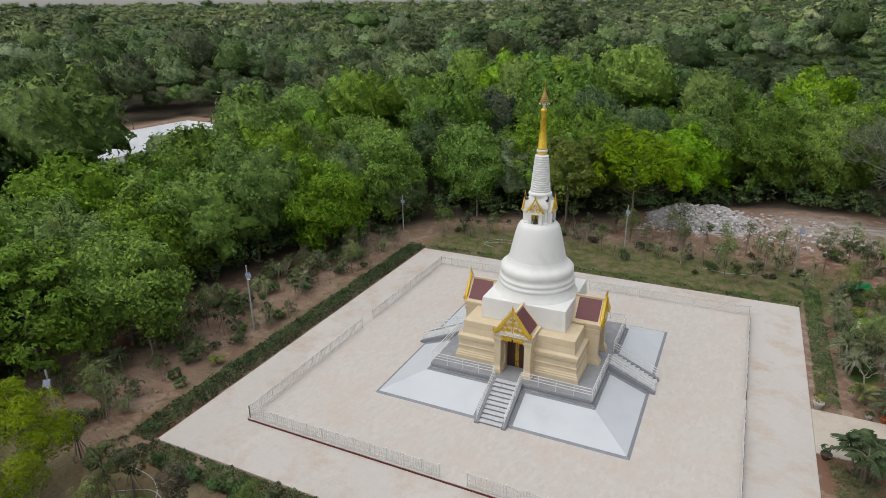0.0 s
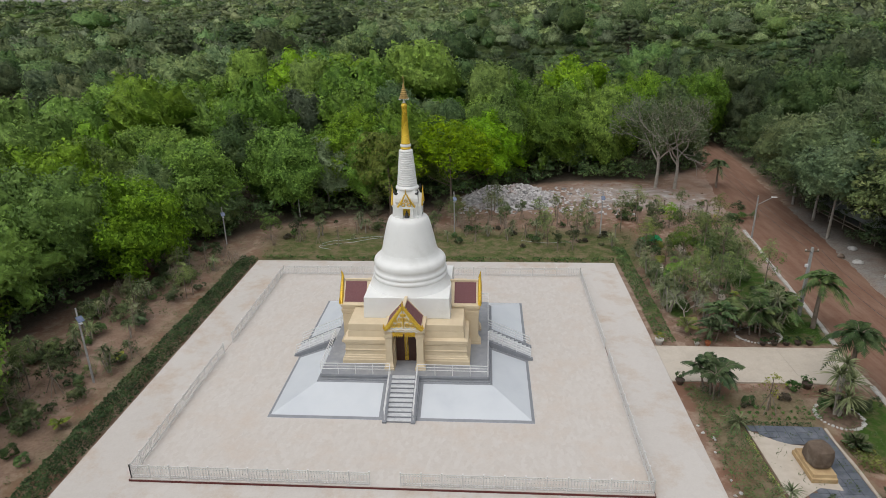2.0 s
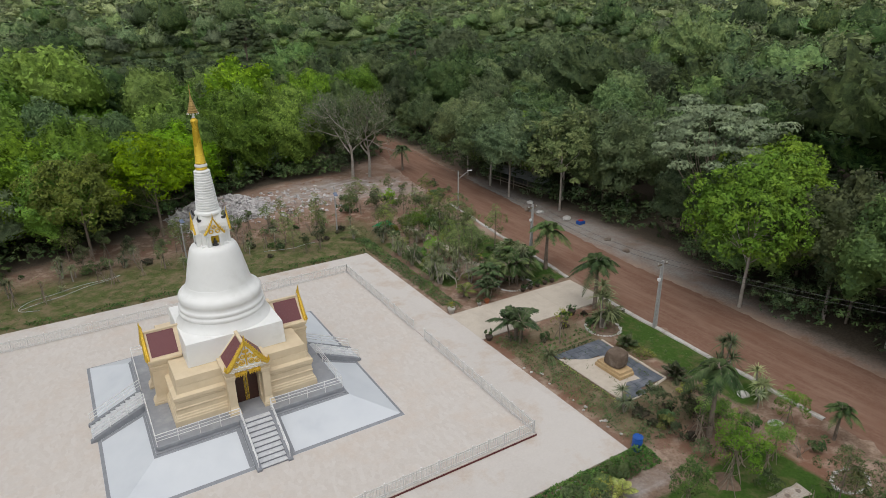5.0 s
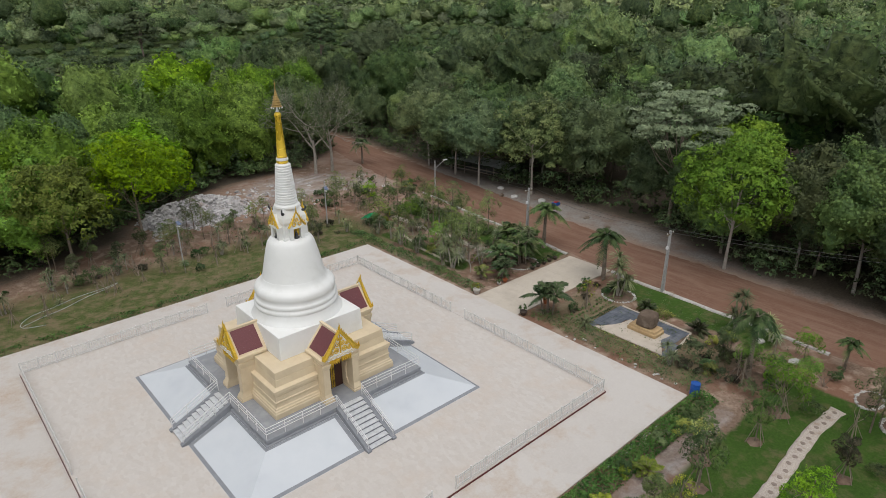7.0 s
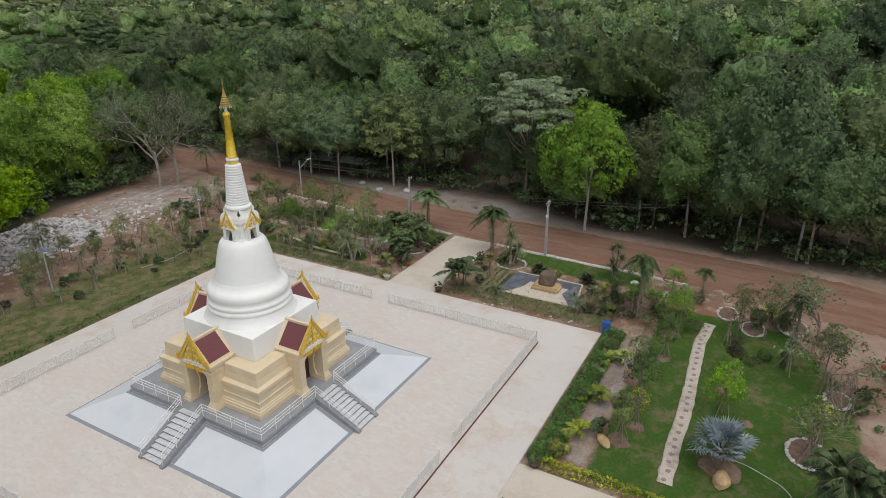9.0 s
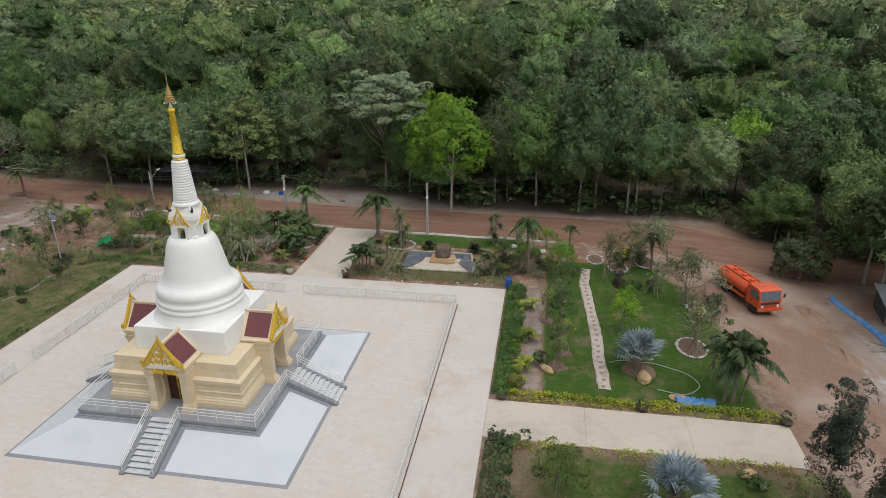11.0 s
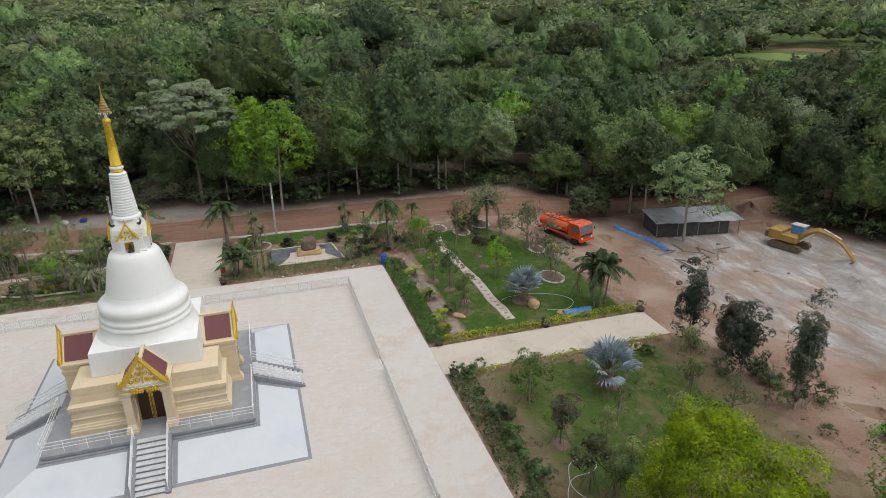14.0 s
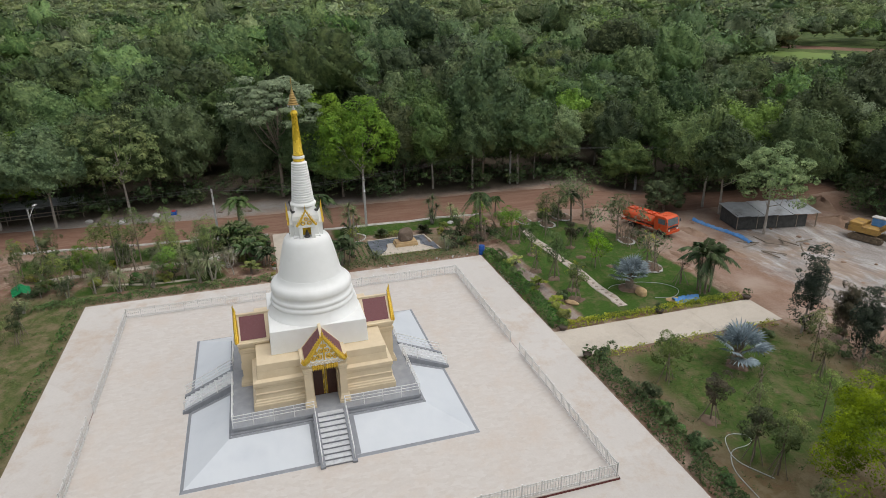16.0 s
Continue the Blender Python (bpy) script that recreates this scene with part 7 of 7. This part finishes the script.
# ---- rubble heap and north clearing ----
def build_rubble():
    rng = np.random.default_rng(33)

    def heap(x, y, k=1.0):
        u, v = (x - 9.2) / 7.0, (y - 42.4) / 4.8
        return max(0.0, 1.7 * (1 - (u * u + v * v)) * (1 + 0.3 * math.sin(x * 1.3 + y))) if u * u + v * v < 1 else 0.0

    root = thing("rubble_heap", "heap of broken grey and pinkish concrete rubble", "rubble heap")
    n = 26
    xs, ys = np.linspace(2.8, 20.2, n), np.linspace(37.6, 48.4, n)
    v = np.array([(x, y, ground_z(x, y) - 0.05 + heap(x, y) * rng.uniform(0.8, 1.05)) for y in ys for x in xs])
    i = (np.arange(n - 1)[:, None] * n + np.arange(n - 1)).ravel()
    part("core", fast_mesh("core", v, np.stack([i, i + 1, i + n + 1, i + n], -1), RUBBLE), None, root)
    meshes = [rock_shape(rng, 0.3, 0.2, 0.2, 6, 4, 0.3).mesh("chunk", RUBBLE) for _ in range(5)]
    s = Shape()
    count = 0
    while count < 280:
        x, y = rng.uniform(3, 20), rng.uniform(38, 48.2)
        h = heap(x, y)
        if h < 0.05 and rng.random() > 0.2:
            continue
        k = rng.uniform(0.8, 2.1)
        m = pose(x, y, ground_z(x, y) + h - 0.12, rng.uniform(-40, 40), rng.uniform(-40, 40), rng.uniform(0, 360)) @ Matrix.Diagonal((k, k, k * 0.8, 1))
        part("chunk", meshes[rng.integers(5)], None, root, m=m)
        count += 1
    while count < 1700:
        x, y = rng.uniform(2, 24), rng.uniform(36, 49)
        h = heap(x, y)
        if h < 0.05 and rng.random() > 0.12:
            continue
        m = pose(x, y, ground_z(x, y) + h - 0.04, rng.uniform(-60, 60), rng.uniform(-60, 60), rng.uniform(0, 360))
        k = rng.uniform(0.1, 0.3)
        s.box(-k, k, -k * 0.8, k * 0.7, -k * 0.3, k * 0.5, m)
        count += 1
    tagged(part("debris", s, RUBBLE, root), kind="stuff")


build_rubble()
rngp = np.random.default_rng(5)
for i in range(40):
    x, y = rngp.uniform(16, 38), rngp.uniform(36, 54)
    if inside(NORTH_CLEARING, x, y):
        rock(x, y, rngp.uniform(0.12, 0.5), rngp.uniform(0.1, 0.35), rngp.uniform(0.08, 0.3), SOIL_BANK if i % 3 else PEBBLE, "loose clod on the cleared red earth", 300 + i, i * 31)


def hose_line(pts, label):
    p = np.array(pts, float)
    s = np.r_[0, np.cumsum(np.hypot(*np.diff(p, axis=0).T))]
    f = np.linspace(0, s[-1], 40)
    x = np.interp(f, s, p[:, 0])
    y = np.interp(f, s, p[:, 1])
    ker = np.ones(5) / 5
    x[2:-2], y[2:-2] = np.convolve(x, ker, "valid"), np.convolve(y, ker, "valid")
    thing("hose", label, "hose", "garden hoses", data=Shape().tube([(a, b, ground_z(a, b) + 0.04) for a, b in zip(x, y)], 0.025, 5).mesh("hose", HOSE, 60))


hose_line([(-19.2, -21.8), (-16.5, -22.0), (-14.8, -23.2), (-15.2, -24.4), (-14.2, -25.4), (-13.6, -23.6), (-15.8, -22.6), (-17.8, -23.8)], "pale hose lying in loops on the grass")
hose_line([(4.6, -31.0), (4.2, -33.0), (5.4, -34.2), (7.0, -33.6), (8.0, -31.2), (8.2, -28.6), (7.6, -27.9)], "pale hose in a loop round the fan palm")
hose_line([(-13.5, 24.0), (-9.5, 25.5), (-4.0, 28.0), (-13.0, 25.6), (-14.2, 23.6), (-12.0, 22.8)], "pale hose on rough grass")
hose_line([(9.8, 26.0), (13.0, 25.3), (16.5, 26.0)], "pale hose on rough grass")


def build_net_cover():
    rng = np.random.default_rng(9)
    v = [(x, y, 0.75 - 0.25 * (x * x) / 1.2 - 0.5 * abs(y) + rng.uniform(-0.08, 0.08)) for x in np.linspace(-1.2, 1.2, 9) for y in np.linspace(-0.8, 0.8, 7)]
    f = [(i * 7 + j, (i + 1) * 7 + j, (i + 1) * 7 + j + 1, i * 7 + j + 1) for i in range(8) for j in range(6)]
    thing("net_cover", "bright green netting draped over seedlings", "netting", m=pose(24.6, 25.9, ground_z(24.6, 25.9) + 0.15, 0, 0, 20), data=Shape().add(v, f).mesh("net_cover", GREEN_NET))


build_net_cover()


# ---- work yard: water truck, shed, digger, tarpaulin ----
def wheel(root, x, y, r, w, axis_y=True):
    prof = [(r * 0.55, -w / 2), (r * 0.92, -w / 2), (r, -w * 0.36), (r, w * 0.36), (r * 0.92, w / 2), (r * 0.55, w / 2)]
    tyre = part("wheel", Shape().lathe(prof, 20), TYRE, root, m=pose(x, y, r, 90, 0, 0))
    part("rim", Shape().lathe([(0.05, -w / 2 + 0.02), (r * 0.5, -w / 2 + 0.03), (r * 0.56, -w / 2 + 0.01), (r * 0.56, w / 2 - 0.01), (r * 0.5, w / 2 - 0.03), (0.05, w / 2 - 0.02)], 14), ORANGE, tyre)


def build_truck():
    x, y = 20.9, -41.3
    root = thing("water_truck", "orange water tanker truck parked on red earth", "truck", m=pose(x, y, ground_z(x, y) + 0.02, 0, 0, 199))
    part("chassis", Shape().box(-3.4, 3.0, -0.45, 0.45, 0.62, 0.86), TRACK_STEEL, root)
    ang = np.linspace(0, 2 * math.pi, 26, endpoint=False)

    def oval(px, k):
        return [(px, 1.08 * k * math.cos(w), 1.55 + 0.66 * k * math.sin(w)) for w in ang]

    tank = part("tank", Shape().loft([oval(-3.4, 0.85), oval(-3.32, 1.0), oval(0.88, 1.0), oval(0.95, 0.85)]), ORANGE, root, "orange oval water tank", 40)
    for px in (-2.2, -0.9, 0.3):
        part("hatch", Shape().lathe([(0.26, 0), (0.26, 0.14), (0.2, 0.18), (0.02, 0.18)], 16, (px, 0, 2.19)), ORANGE, tank, smooth=40)
    part("walkway", Shape().box(-3.2, 0.8, -0.5, -0.42, 2.12, 2.28).box(-3.2, 0.8, 0.42, 0.5, 2.12, 2.28), ORANGE, tank)
    part("side_rack", Shape().box(-3.4, 0.9, -1.15, -0.9, 0.85, 0.97).box(-3.4, 0.9, 0.9, 1.15, 0.85, 0.97), ORANGE, root)
    side = [(1.2, 0.75), (2.95, 0.75), (3.05, 1.45), (2.85, 2.35), (2.6, 2.5), (1.35, 2.5), (1.2, 2.35)]
    cab = soften(part("cab", Shape().loft([[(px, 1.08, z) for px, z in side], [(px, -1.08, z) for px, z in side]]), ORANGE, root, "orange cab-over cabin"), 0.06)
    part("windscreen", Shape().loft([[(3.055, yy, 1.5), (2.875, yy, 2.28)] + [(2.84, yy, 2.27), (3.02, yy, 1.49)] for yy in (0.92, -0.92)]), GLASS_DARK, cab, "dark windscreen")
    for g in (-1, 1):
        part("side_window", Shape().box(1.75, 2.7, min(g * 1.07, g * 1.095), max(g * 1.07, g * 1.095), 1.6, 2.2), GLASS_DARK, cab)
        part("headlight", Shape().lathe([(0.02, 0), (0.13, 0.01), (0.13, 0.05)], 12), STEEL, cab, m=pose(3.06, g * 0.75, 0.98, 0, 90, 0))
        part("mirror", Shape().box(3.0, 3.06, min(g * 1.18, g * 1.36), max(g * 1.18, g * 1.36), 1.7, 2.05), BLACK, cab)
        part("mudguard", Shape().box(-2.7, -1.5, min(g * 0.75, g * 1.12), max(g * 0.75, g * 1.12), 1.0, 1.05), TRACK_STEEL, root)
    part("grille", Shape().box(3.03, 3.07, -0.85, 0.85, 1.12, 1.34), BLACK, cab)
    part("bumper", Shape().box(2.95, 3.2, -1.12, 1.12, 0.55, 0.82), ORANGE, root)
    part("rear_bumper", Shape().box(-3.6, -3.42, -1.0, 1.0, 0.6, 0.75), TRACK_STEEL, root)
    for g in (-1, 1):
        wheel(root, 2.1, g * 0.93, 0.48, 0.28)
        wheel(root, -2.1, g * 0.78, 0.48, 0.5)


build_truck()


def shed(name, label, cx, cy, turn, length, depth, hgt, net=True):
    z = ground_z(cx, cy)
    root = thing(name, label, "shed", "sheds", pose(cx, cy, z, 0, 0, turn))
    for i in range(5):
        for g in (-1, 1):
            px = -length / 2 + 0.3 + i * (length - 0.6) / 4
            part("post", Shape().tube([(px, g * (depth / 2 - 0.3), -0.2), (px, g * (depth / 2 - 0.3), hgt + (0.25 if g > 0 else -0.1))], 0.06, 6), STAKE, root)
    n = max(4, int(length / 0.9))
    for i in range(n):
        s, a = Shape(), -length / 2 + i * length / n
        b, rows = a + length / n + 0.05, []
        m = 13
        top = [(a + (b - a) * j / (m - 1), 0.018 * (j % 2)) for j in range(m)]
        lift = 0.004 * (i % 3) + 0.05 * math.sin(i * 1.7)
        for g, zz in ((-1, hgt - 0.1), (1, hgt + 0.3)):
            rows.append([(px, g * depth / 2, zz + r + lift) for px, r in top] + [(px, g * depth / 2, zz + r + lift - 0.012) for px, r in reversed(top)])
        part("roof_sheet", s.loft(rows), TIN, root)
    if net:
        part("netting_wall", Shape().box(-length / 2 + 0.3, length / 2 - 1.6, -depth / 2 + 0.28, -depth / 2 + 0.31, 0.05, hgt - 0.25), SHADE_NET, root, "black shade netting wall")
        part("netting_end", Shape().box(-length / 2 + 0.28, -length / 2 + 0.31, -depth / 2 + 0.3, depth / 2 - 0.3, 0.05, hgt), SHADE_NET, root)
        part("back_wall", Shape().box(-length / 2 + 0.3, length / 2 - 0.3, depth / 2 - 0.33, depth / 2 - 0.3, 0.05, hgt), SHADE_NET, root)
    else:
        for zz in (0.55, 1.0):
            part("rail", Shape().box(-length / 2, length / 2, -depth / 2 + 0.25, -depth / 2 + 0.33, zz, zz + 0.1), STAKE, root)
        part("back_wall", Shape().box(-length / 2 + 0.3, length / 2 - 0.3, depth / 2 - 0.33, depth / 2 - 0.3, 0.05, hgt), SHADE_NET, root)
    return root


shed("tin_shed", "open shed with grey tin roof and black netting walls", 20.3, -57.8, -101, 10.8, 4.6, 1.85)
shed("roadside_shed", "long low tin-roofed shed with wooden rails under trees", 49.4, 31.0, -84, 12.0, 2.6, 2.0, False)


def build_digger():
    x, y = 11.8, -64.6
    root = thing("excavator", "old ochre tracked excavator with blue cab cover", "excavator", m=pose(x, y, ground_z(x, y), 0, 0, -162) @ Matrix.Diagonal((0.95, 0.95, 0.95, 1)))
    for g in (-1, 1):
        rings = []
        for yy in (g * 0.85, g * 1.35):
            rings.append([(px, yy, z) for px, z in ((-1.9, 0.15), (-1.6, 0.0), (1.6, 0.0), (1.95, 0.2), (1.95, 0.55), (1.6, 0.75), (-1.6, 0.75), (-1.95, 0.5))])
        tr = part("track", Shape().loft(rings if g > 0 else rings[::-1]), TRACK_STEEL, root)
        for i in range(12):
            px = -1.6 + i * 0.29
            part("track_plate", Shape().box(px, px + 0.2, min(g * 0.82, g * 1.38), max(g * 0.82, g * 1.38), 0.74, 0.8), TRACK_STEEL, tr)
    part("turntable", Shape().lathe([(0.6, 0.7), (0.6, 0.98)], 20), TRACK_STEEL, root)
    body = soften(part("body", Shape().box(-2.1, 1.2, -1.2, 1.2, 0.98, 1.75).box(-2.1, -0.6, -1.15, 1.15, 1.75, 2.1), DIGGER, root, "ochre engine housing"), 0.06)
    part("engine_bay", Shape().box(-2.14, -2.09, -0.9, 0.9, 1.15, 1.95), BLACK, body)
    cab = soften(part("cab", Shape().box(-0.2, 1.2, 0.25, 1.2, 1.76, 2.75), TARP, root, "cab wrapped in blue sheeting"), 0.05)
    part("cab_roof", Shape().box(-0.3, 1.3, 0.18, 1.27, 2.75, 2.85), PEBBLE, cab, "white cab roof")
    boom = [(1.0, -0.3, 1.5), (2.0, -0.3, 2.5), (3.2, -0.3, 3.1), (4.6, -0.3, 2.9), (6.0, -0.3, 2.1)]
    part("boom", Shape().tube(boom, [0.26, 0.32, 0.34, 0.28, 0.2], 4), DIGGER, root)
    part("stick", Shape().tube([(5.7, -0.3, 2.35), (6.8, -0.3, 1.35), (7.5, -0.3, 0.5)], [0.22, 0.22, 0.14], 4), DIGGER, root)
    part("bucket", Shape().loft([[(7.3, yy, 0.7), (7.8, yy, 0.45), (7.7, yy, 0.05), (7.2, yy, 0.0), (6.9, yy, 0.3)] for yy in (0.15, -0.75)]), TRACK_STEEL, root)
    part("ram", Shape().tube([(1.3, -0.3, 1.2), (2.9, -0.3, 2.75)], 0.08, 8), STEEL, root)
    part("ram", Shape().tube([(3.6, -0.3, 3.4), (5.6, -0.3, 2.75)], 0.07, 8), STEEL, root)
    part("counterweight", Shape().box(-2.5, -2.15, -1.1, 1.1, 1.0, 1.7), TRACK_STEEL, root)
    for px in (-1.2, -0.4, 0.4, 1.2):
        for g in (-1, 1):
            part("roller", Shape().lathe([(0.02, -0.1), (0.24, -0.1), (0.24, 0.1), (0.02, 0.1)], 12), TRACK_STEEL, root, m=pose(px, g * 1.38, 0.36, 90, 0, 0))


build_digger()
bare_tree(95, 25.6, -35.0, "bare pale tree with hanging dead twigs", 7.0, TWIG, LEAF_PALE, 700)
bare_tree(96, 18.6, -35.6, "bare pale tree propped by stakes", 5.5, TWIG, LEAF_PALE, 500)
bare_tree(98, 22.7, 6.2, "leafless pale trunk among strap-leaved plants", 3.4, BARK_PALE, LEAF_PALE, 0)
bare_tree(97, 10.2, -34.8, "bare pale sapling in a stone bed", 4.2, TWIG, LEAF_PALE, 260)


def crumpled(name, label, line, width, mat, bump, seed, cat="tarpaulin"):
    rng = np.random.default_rng(seed)
    p = np.array(line, float)
    s = np.r_[0, np.cumsum(np.hypot(*np.diff(p, axis=0).T))]
    f = np.linspace(0, s[-1], 30)
    x, y = np.interp(f, s, p[:, 0]), np.interp(f, s, p[:, 1])
    d = unit(np.gradient(np.c_[x, y], axis=0))
    v = []
    for k in range(7):
        o = (k / 6 - 0.5) * width
        for a, b, dx, dy in zip(x, y, d[:, 0], d[:, 1]):
            w = o * rng.uniform(0.8, 1.15)
            hump = 0 if k in (0, 6) else bump * rng.uniform(0.2, 1.0)
            v.append((a - dy * w, b + dx * w, ground_z(a, b) + 0.03 + hump))
    i = (np.arange(6)[:, None] * 30 + np.arange(29)).ravel()
    thing(name, label, cat, data=fast_mesh(name, np.array(v), np.stack([i, i + 30, i + 31, i + 1], -1), mat))


crumpled("blue_tarpaulin", "long crumpled blue tarpaulin on the earth", [(24.2, -49.9), (20.5, -50.6), (16.6, -51.2), (15.2, -51.0)], 0.55, TARP, 0.35, 3)
crumpled("blue_cover", "crumpled blue sheeting on the grass", [(3.2, -32.0), (3.4, -33.4), (3.3, -34.6)], 0.8, TARP, 0.4, 4)


def earth_heap(label, x, y, rx, ry, hgt, mat, seed, turn=0.0):
    """A low heap of tipped earth with uneven flanks."""
    rng = np.random.default_rng(seed)
    n, m = 30, 9
    ang = np.arange(n) * 2 * math.pi / n
    ph = rng.uniform(0, 6.28, 5)
    edge = 1 + 0.16 * np.sin(2 * ang + ph[0]) + 0.1 * np.sin(5 * ang + ph[1]) + 0.05 * np.sin(9 * ang + ph[2])
    rings = []
    for k in range(m):
        f = 1 - k / (m - 1) * 0.97
        z = hgt * (0.5 + 0.5 * math.cos(math.pi * min(1.0, f))) if k else -0.12
        rings.append([(rx * f * e * math.cos(w), ry * f * e * math.sin(w), z * (1 + 0.25 * math.sin(3 * w + ph[3]) + 0.15 * math.sin(7 * w + k + ph[4])) + (rng.uniform(-0.03, 0.03) if k else 0)) for w, e in zip(ang, edge)])
    thing("dirt_mound", label, "earth heap", "earth heaps", pose(x, y, ground_z(x, y) - 0.02, 0, 0, turn), Shape().loft(rings).mesh("dirt_mound", mat, 60))


for i, (x, y, rx, ry, hgt, turn) in enumerate(((20, -46.5, 3.4, 1.2, 0.45, 8), (13.5, -46.6, 2.8, 0.9, 0.3, 5), (-10, -43.2, 2.6, 1.1, 0.45, 10), (-5, -42.2, 2.2, 0.9, 0.35, 12), (-15.5, -45.6, 2.4, 1.2, 0.5, 30), (12.5, -39.4, 3.0, 0.6, 0.22, 5), (19.5, -37.8, 2.6, 0.6, 0.22, 18), (25.6, -34.5, 2.6, 0.6, 0.22, 30), (17, -66.0, 3.5, 1.8, 0.9, 20), (24, -70.0, 4.0, 2.0, 1.0, -20), (-12, -51, 2.6, 1.2, 0.4, 60))):
    earth_heap("low heap of loose brown earth", x, y, rx, ry, hgt, SOIL_BANK, 40 + i, turn)
for i, (x, y, rx, ry, hgt, turn) in enumerate(((1, -62.5, 5.5, 3.2, 0.7, -20), (-7, -65, 5.0, 3.0, 0.6, 10), (5.0, -66.5, 3.0, 2.0, 0.6, 40))):
    earth_heap("wide grey heap of crushed sand in the yard", x, y, rx, ry, hgt, RUBBLE_SAND, 60 + i, turn)
rngp = np.random.default_rng(8)
for i in range(46):
    x, y = rngp.uniform(-16, 26), rngp.uniform(-64, -44)
    rock(x, y, rngp.uniform(0.12, 0.45), rngp.uniform(0.1, 0.35), rngp.uniform(0.06, 0.25), SOIL_BANK, "loose clod in the work yard", 400 + i, i * 31)
for i in range(10):
    x, y = rngp.uniform(11, 17), rngp.uniform(-57, -50)
    thing("scrap_beam", "weathered timber lying beside the shed", "timber", "scrap timbers", data=Shape().box(-1.2, 1.2, -0.06, 0.06, 0, 0.1, pose(x, y, ground_z(x, y) + 0.02 + 0.1 * (i % 3), 0, 0, i * 47)).mesh("scrap_beam", STAKE))


# ---- roadside clutter east of the road ----
def build_drum_stack(x, y):
    root = thing("ice_box", "red and blue plastic box by the roadside", "box", m=pose(x, y, ground_z(x, y)))
    soften(part("box", Shape().box(-0.45, 0.45, -0.35, 0.35, 0, 0.42), BLUE, root, "blue box"), 0.05)
    soften(part("lid", Shape().box(-0.3, 0.3, -0.25, 0.25, 0.421, 0.52), plain("red_plastic", (0.4, 0.03, 0.03), (0.5, 0.05, 0.04), 4.0, 0.5), root, "red lid"), 0.05)


build_drum_stack(45.9, 13.9)
for i, (x, y) in enumerate(((43.5, 21.5), (44.5, 20.0), (44.0, 4.5), (45.5, 16.0), (44.6, 8.0), (46.0, 24.0))):
    rock(x, y, rngp.uniform(0.3, 0.7), rngp.uniform(0.3, 0.5), rngp.uniform(0.3, 0.6), PEBBLE if i % 2 else BOULDER, "pale stone by the roadside" if i % 2 else "dark stump by the roadside", 500 + i)


# ---- pond ----
def build_pond():
    p = np.array(POND)
    mid = p.mean(0)

    def ringp(k, z):
        return [(*(mid + (q - mid) * k), z) for q in p]

    root = thing("pond", "pond lined with pale sheeting between soil banks", "pond", kind="structure")
    part("bank", Shape().loft([ringp(1.32, GROUND - 0.3), ringp(1.18, GROUND + 0.9), ringp(1.02, GROUND + 0.8)], False), SOIL_BANK, root)
    part("lining", Shape().loft([ringp(1.021, GROUND + 0.75), ringp(0.72, GROUND - 2.6), ringp(0.66, GROUND - 3.9)], False), POND_LINING, root)
    part("water", Shape().loft([ringp(0.7, GROUND - 3.4), ringp(0.7, GROUND - 2.9)]), WATER, root)


build_pond()
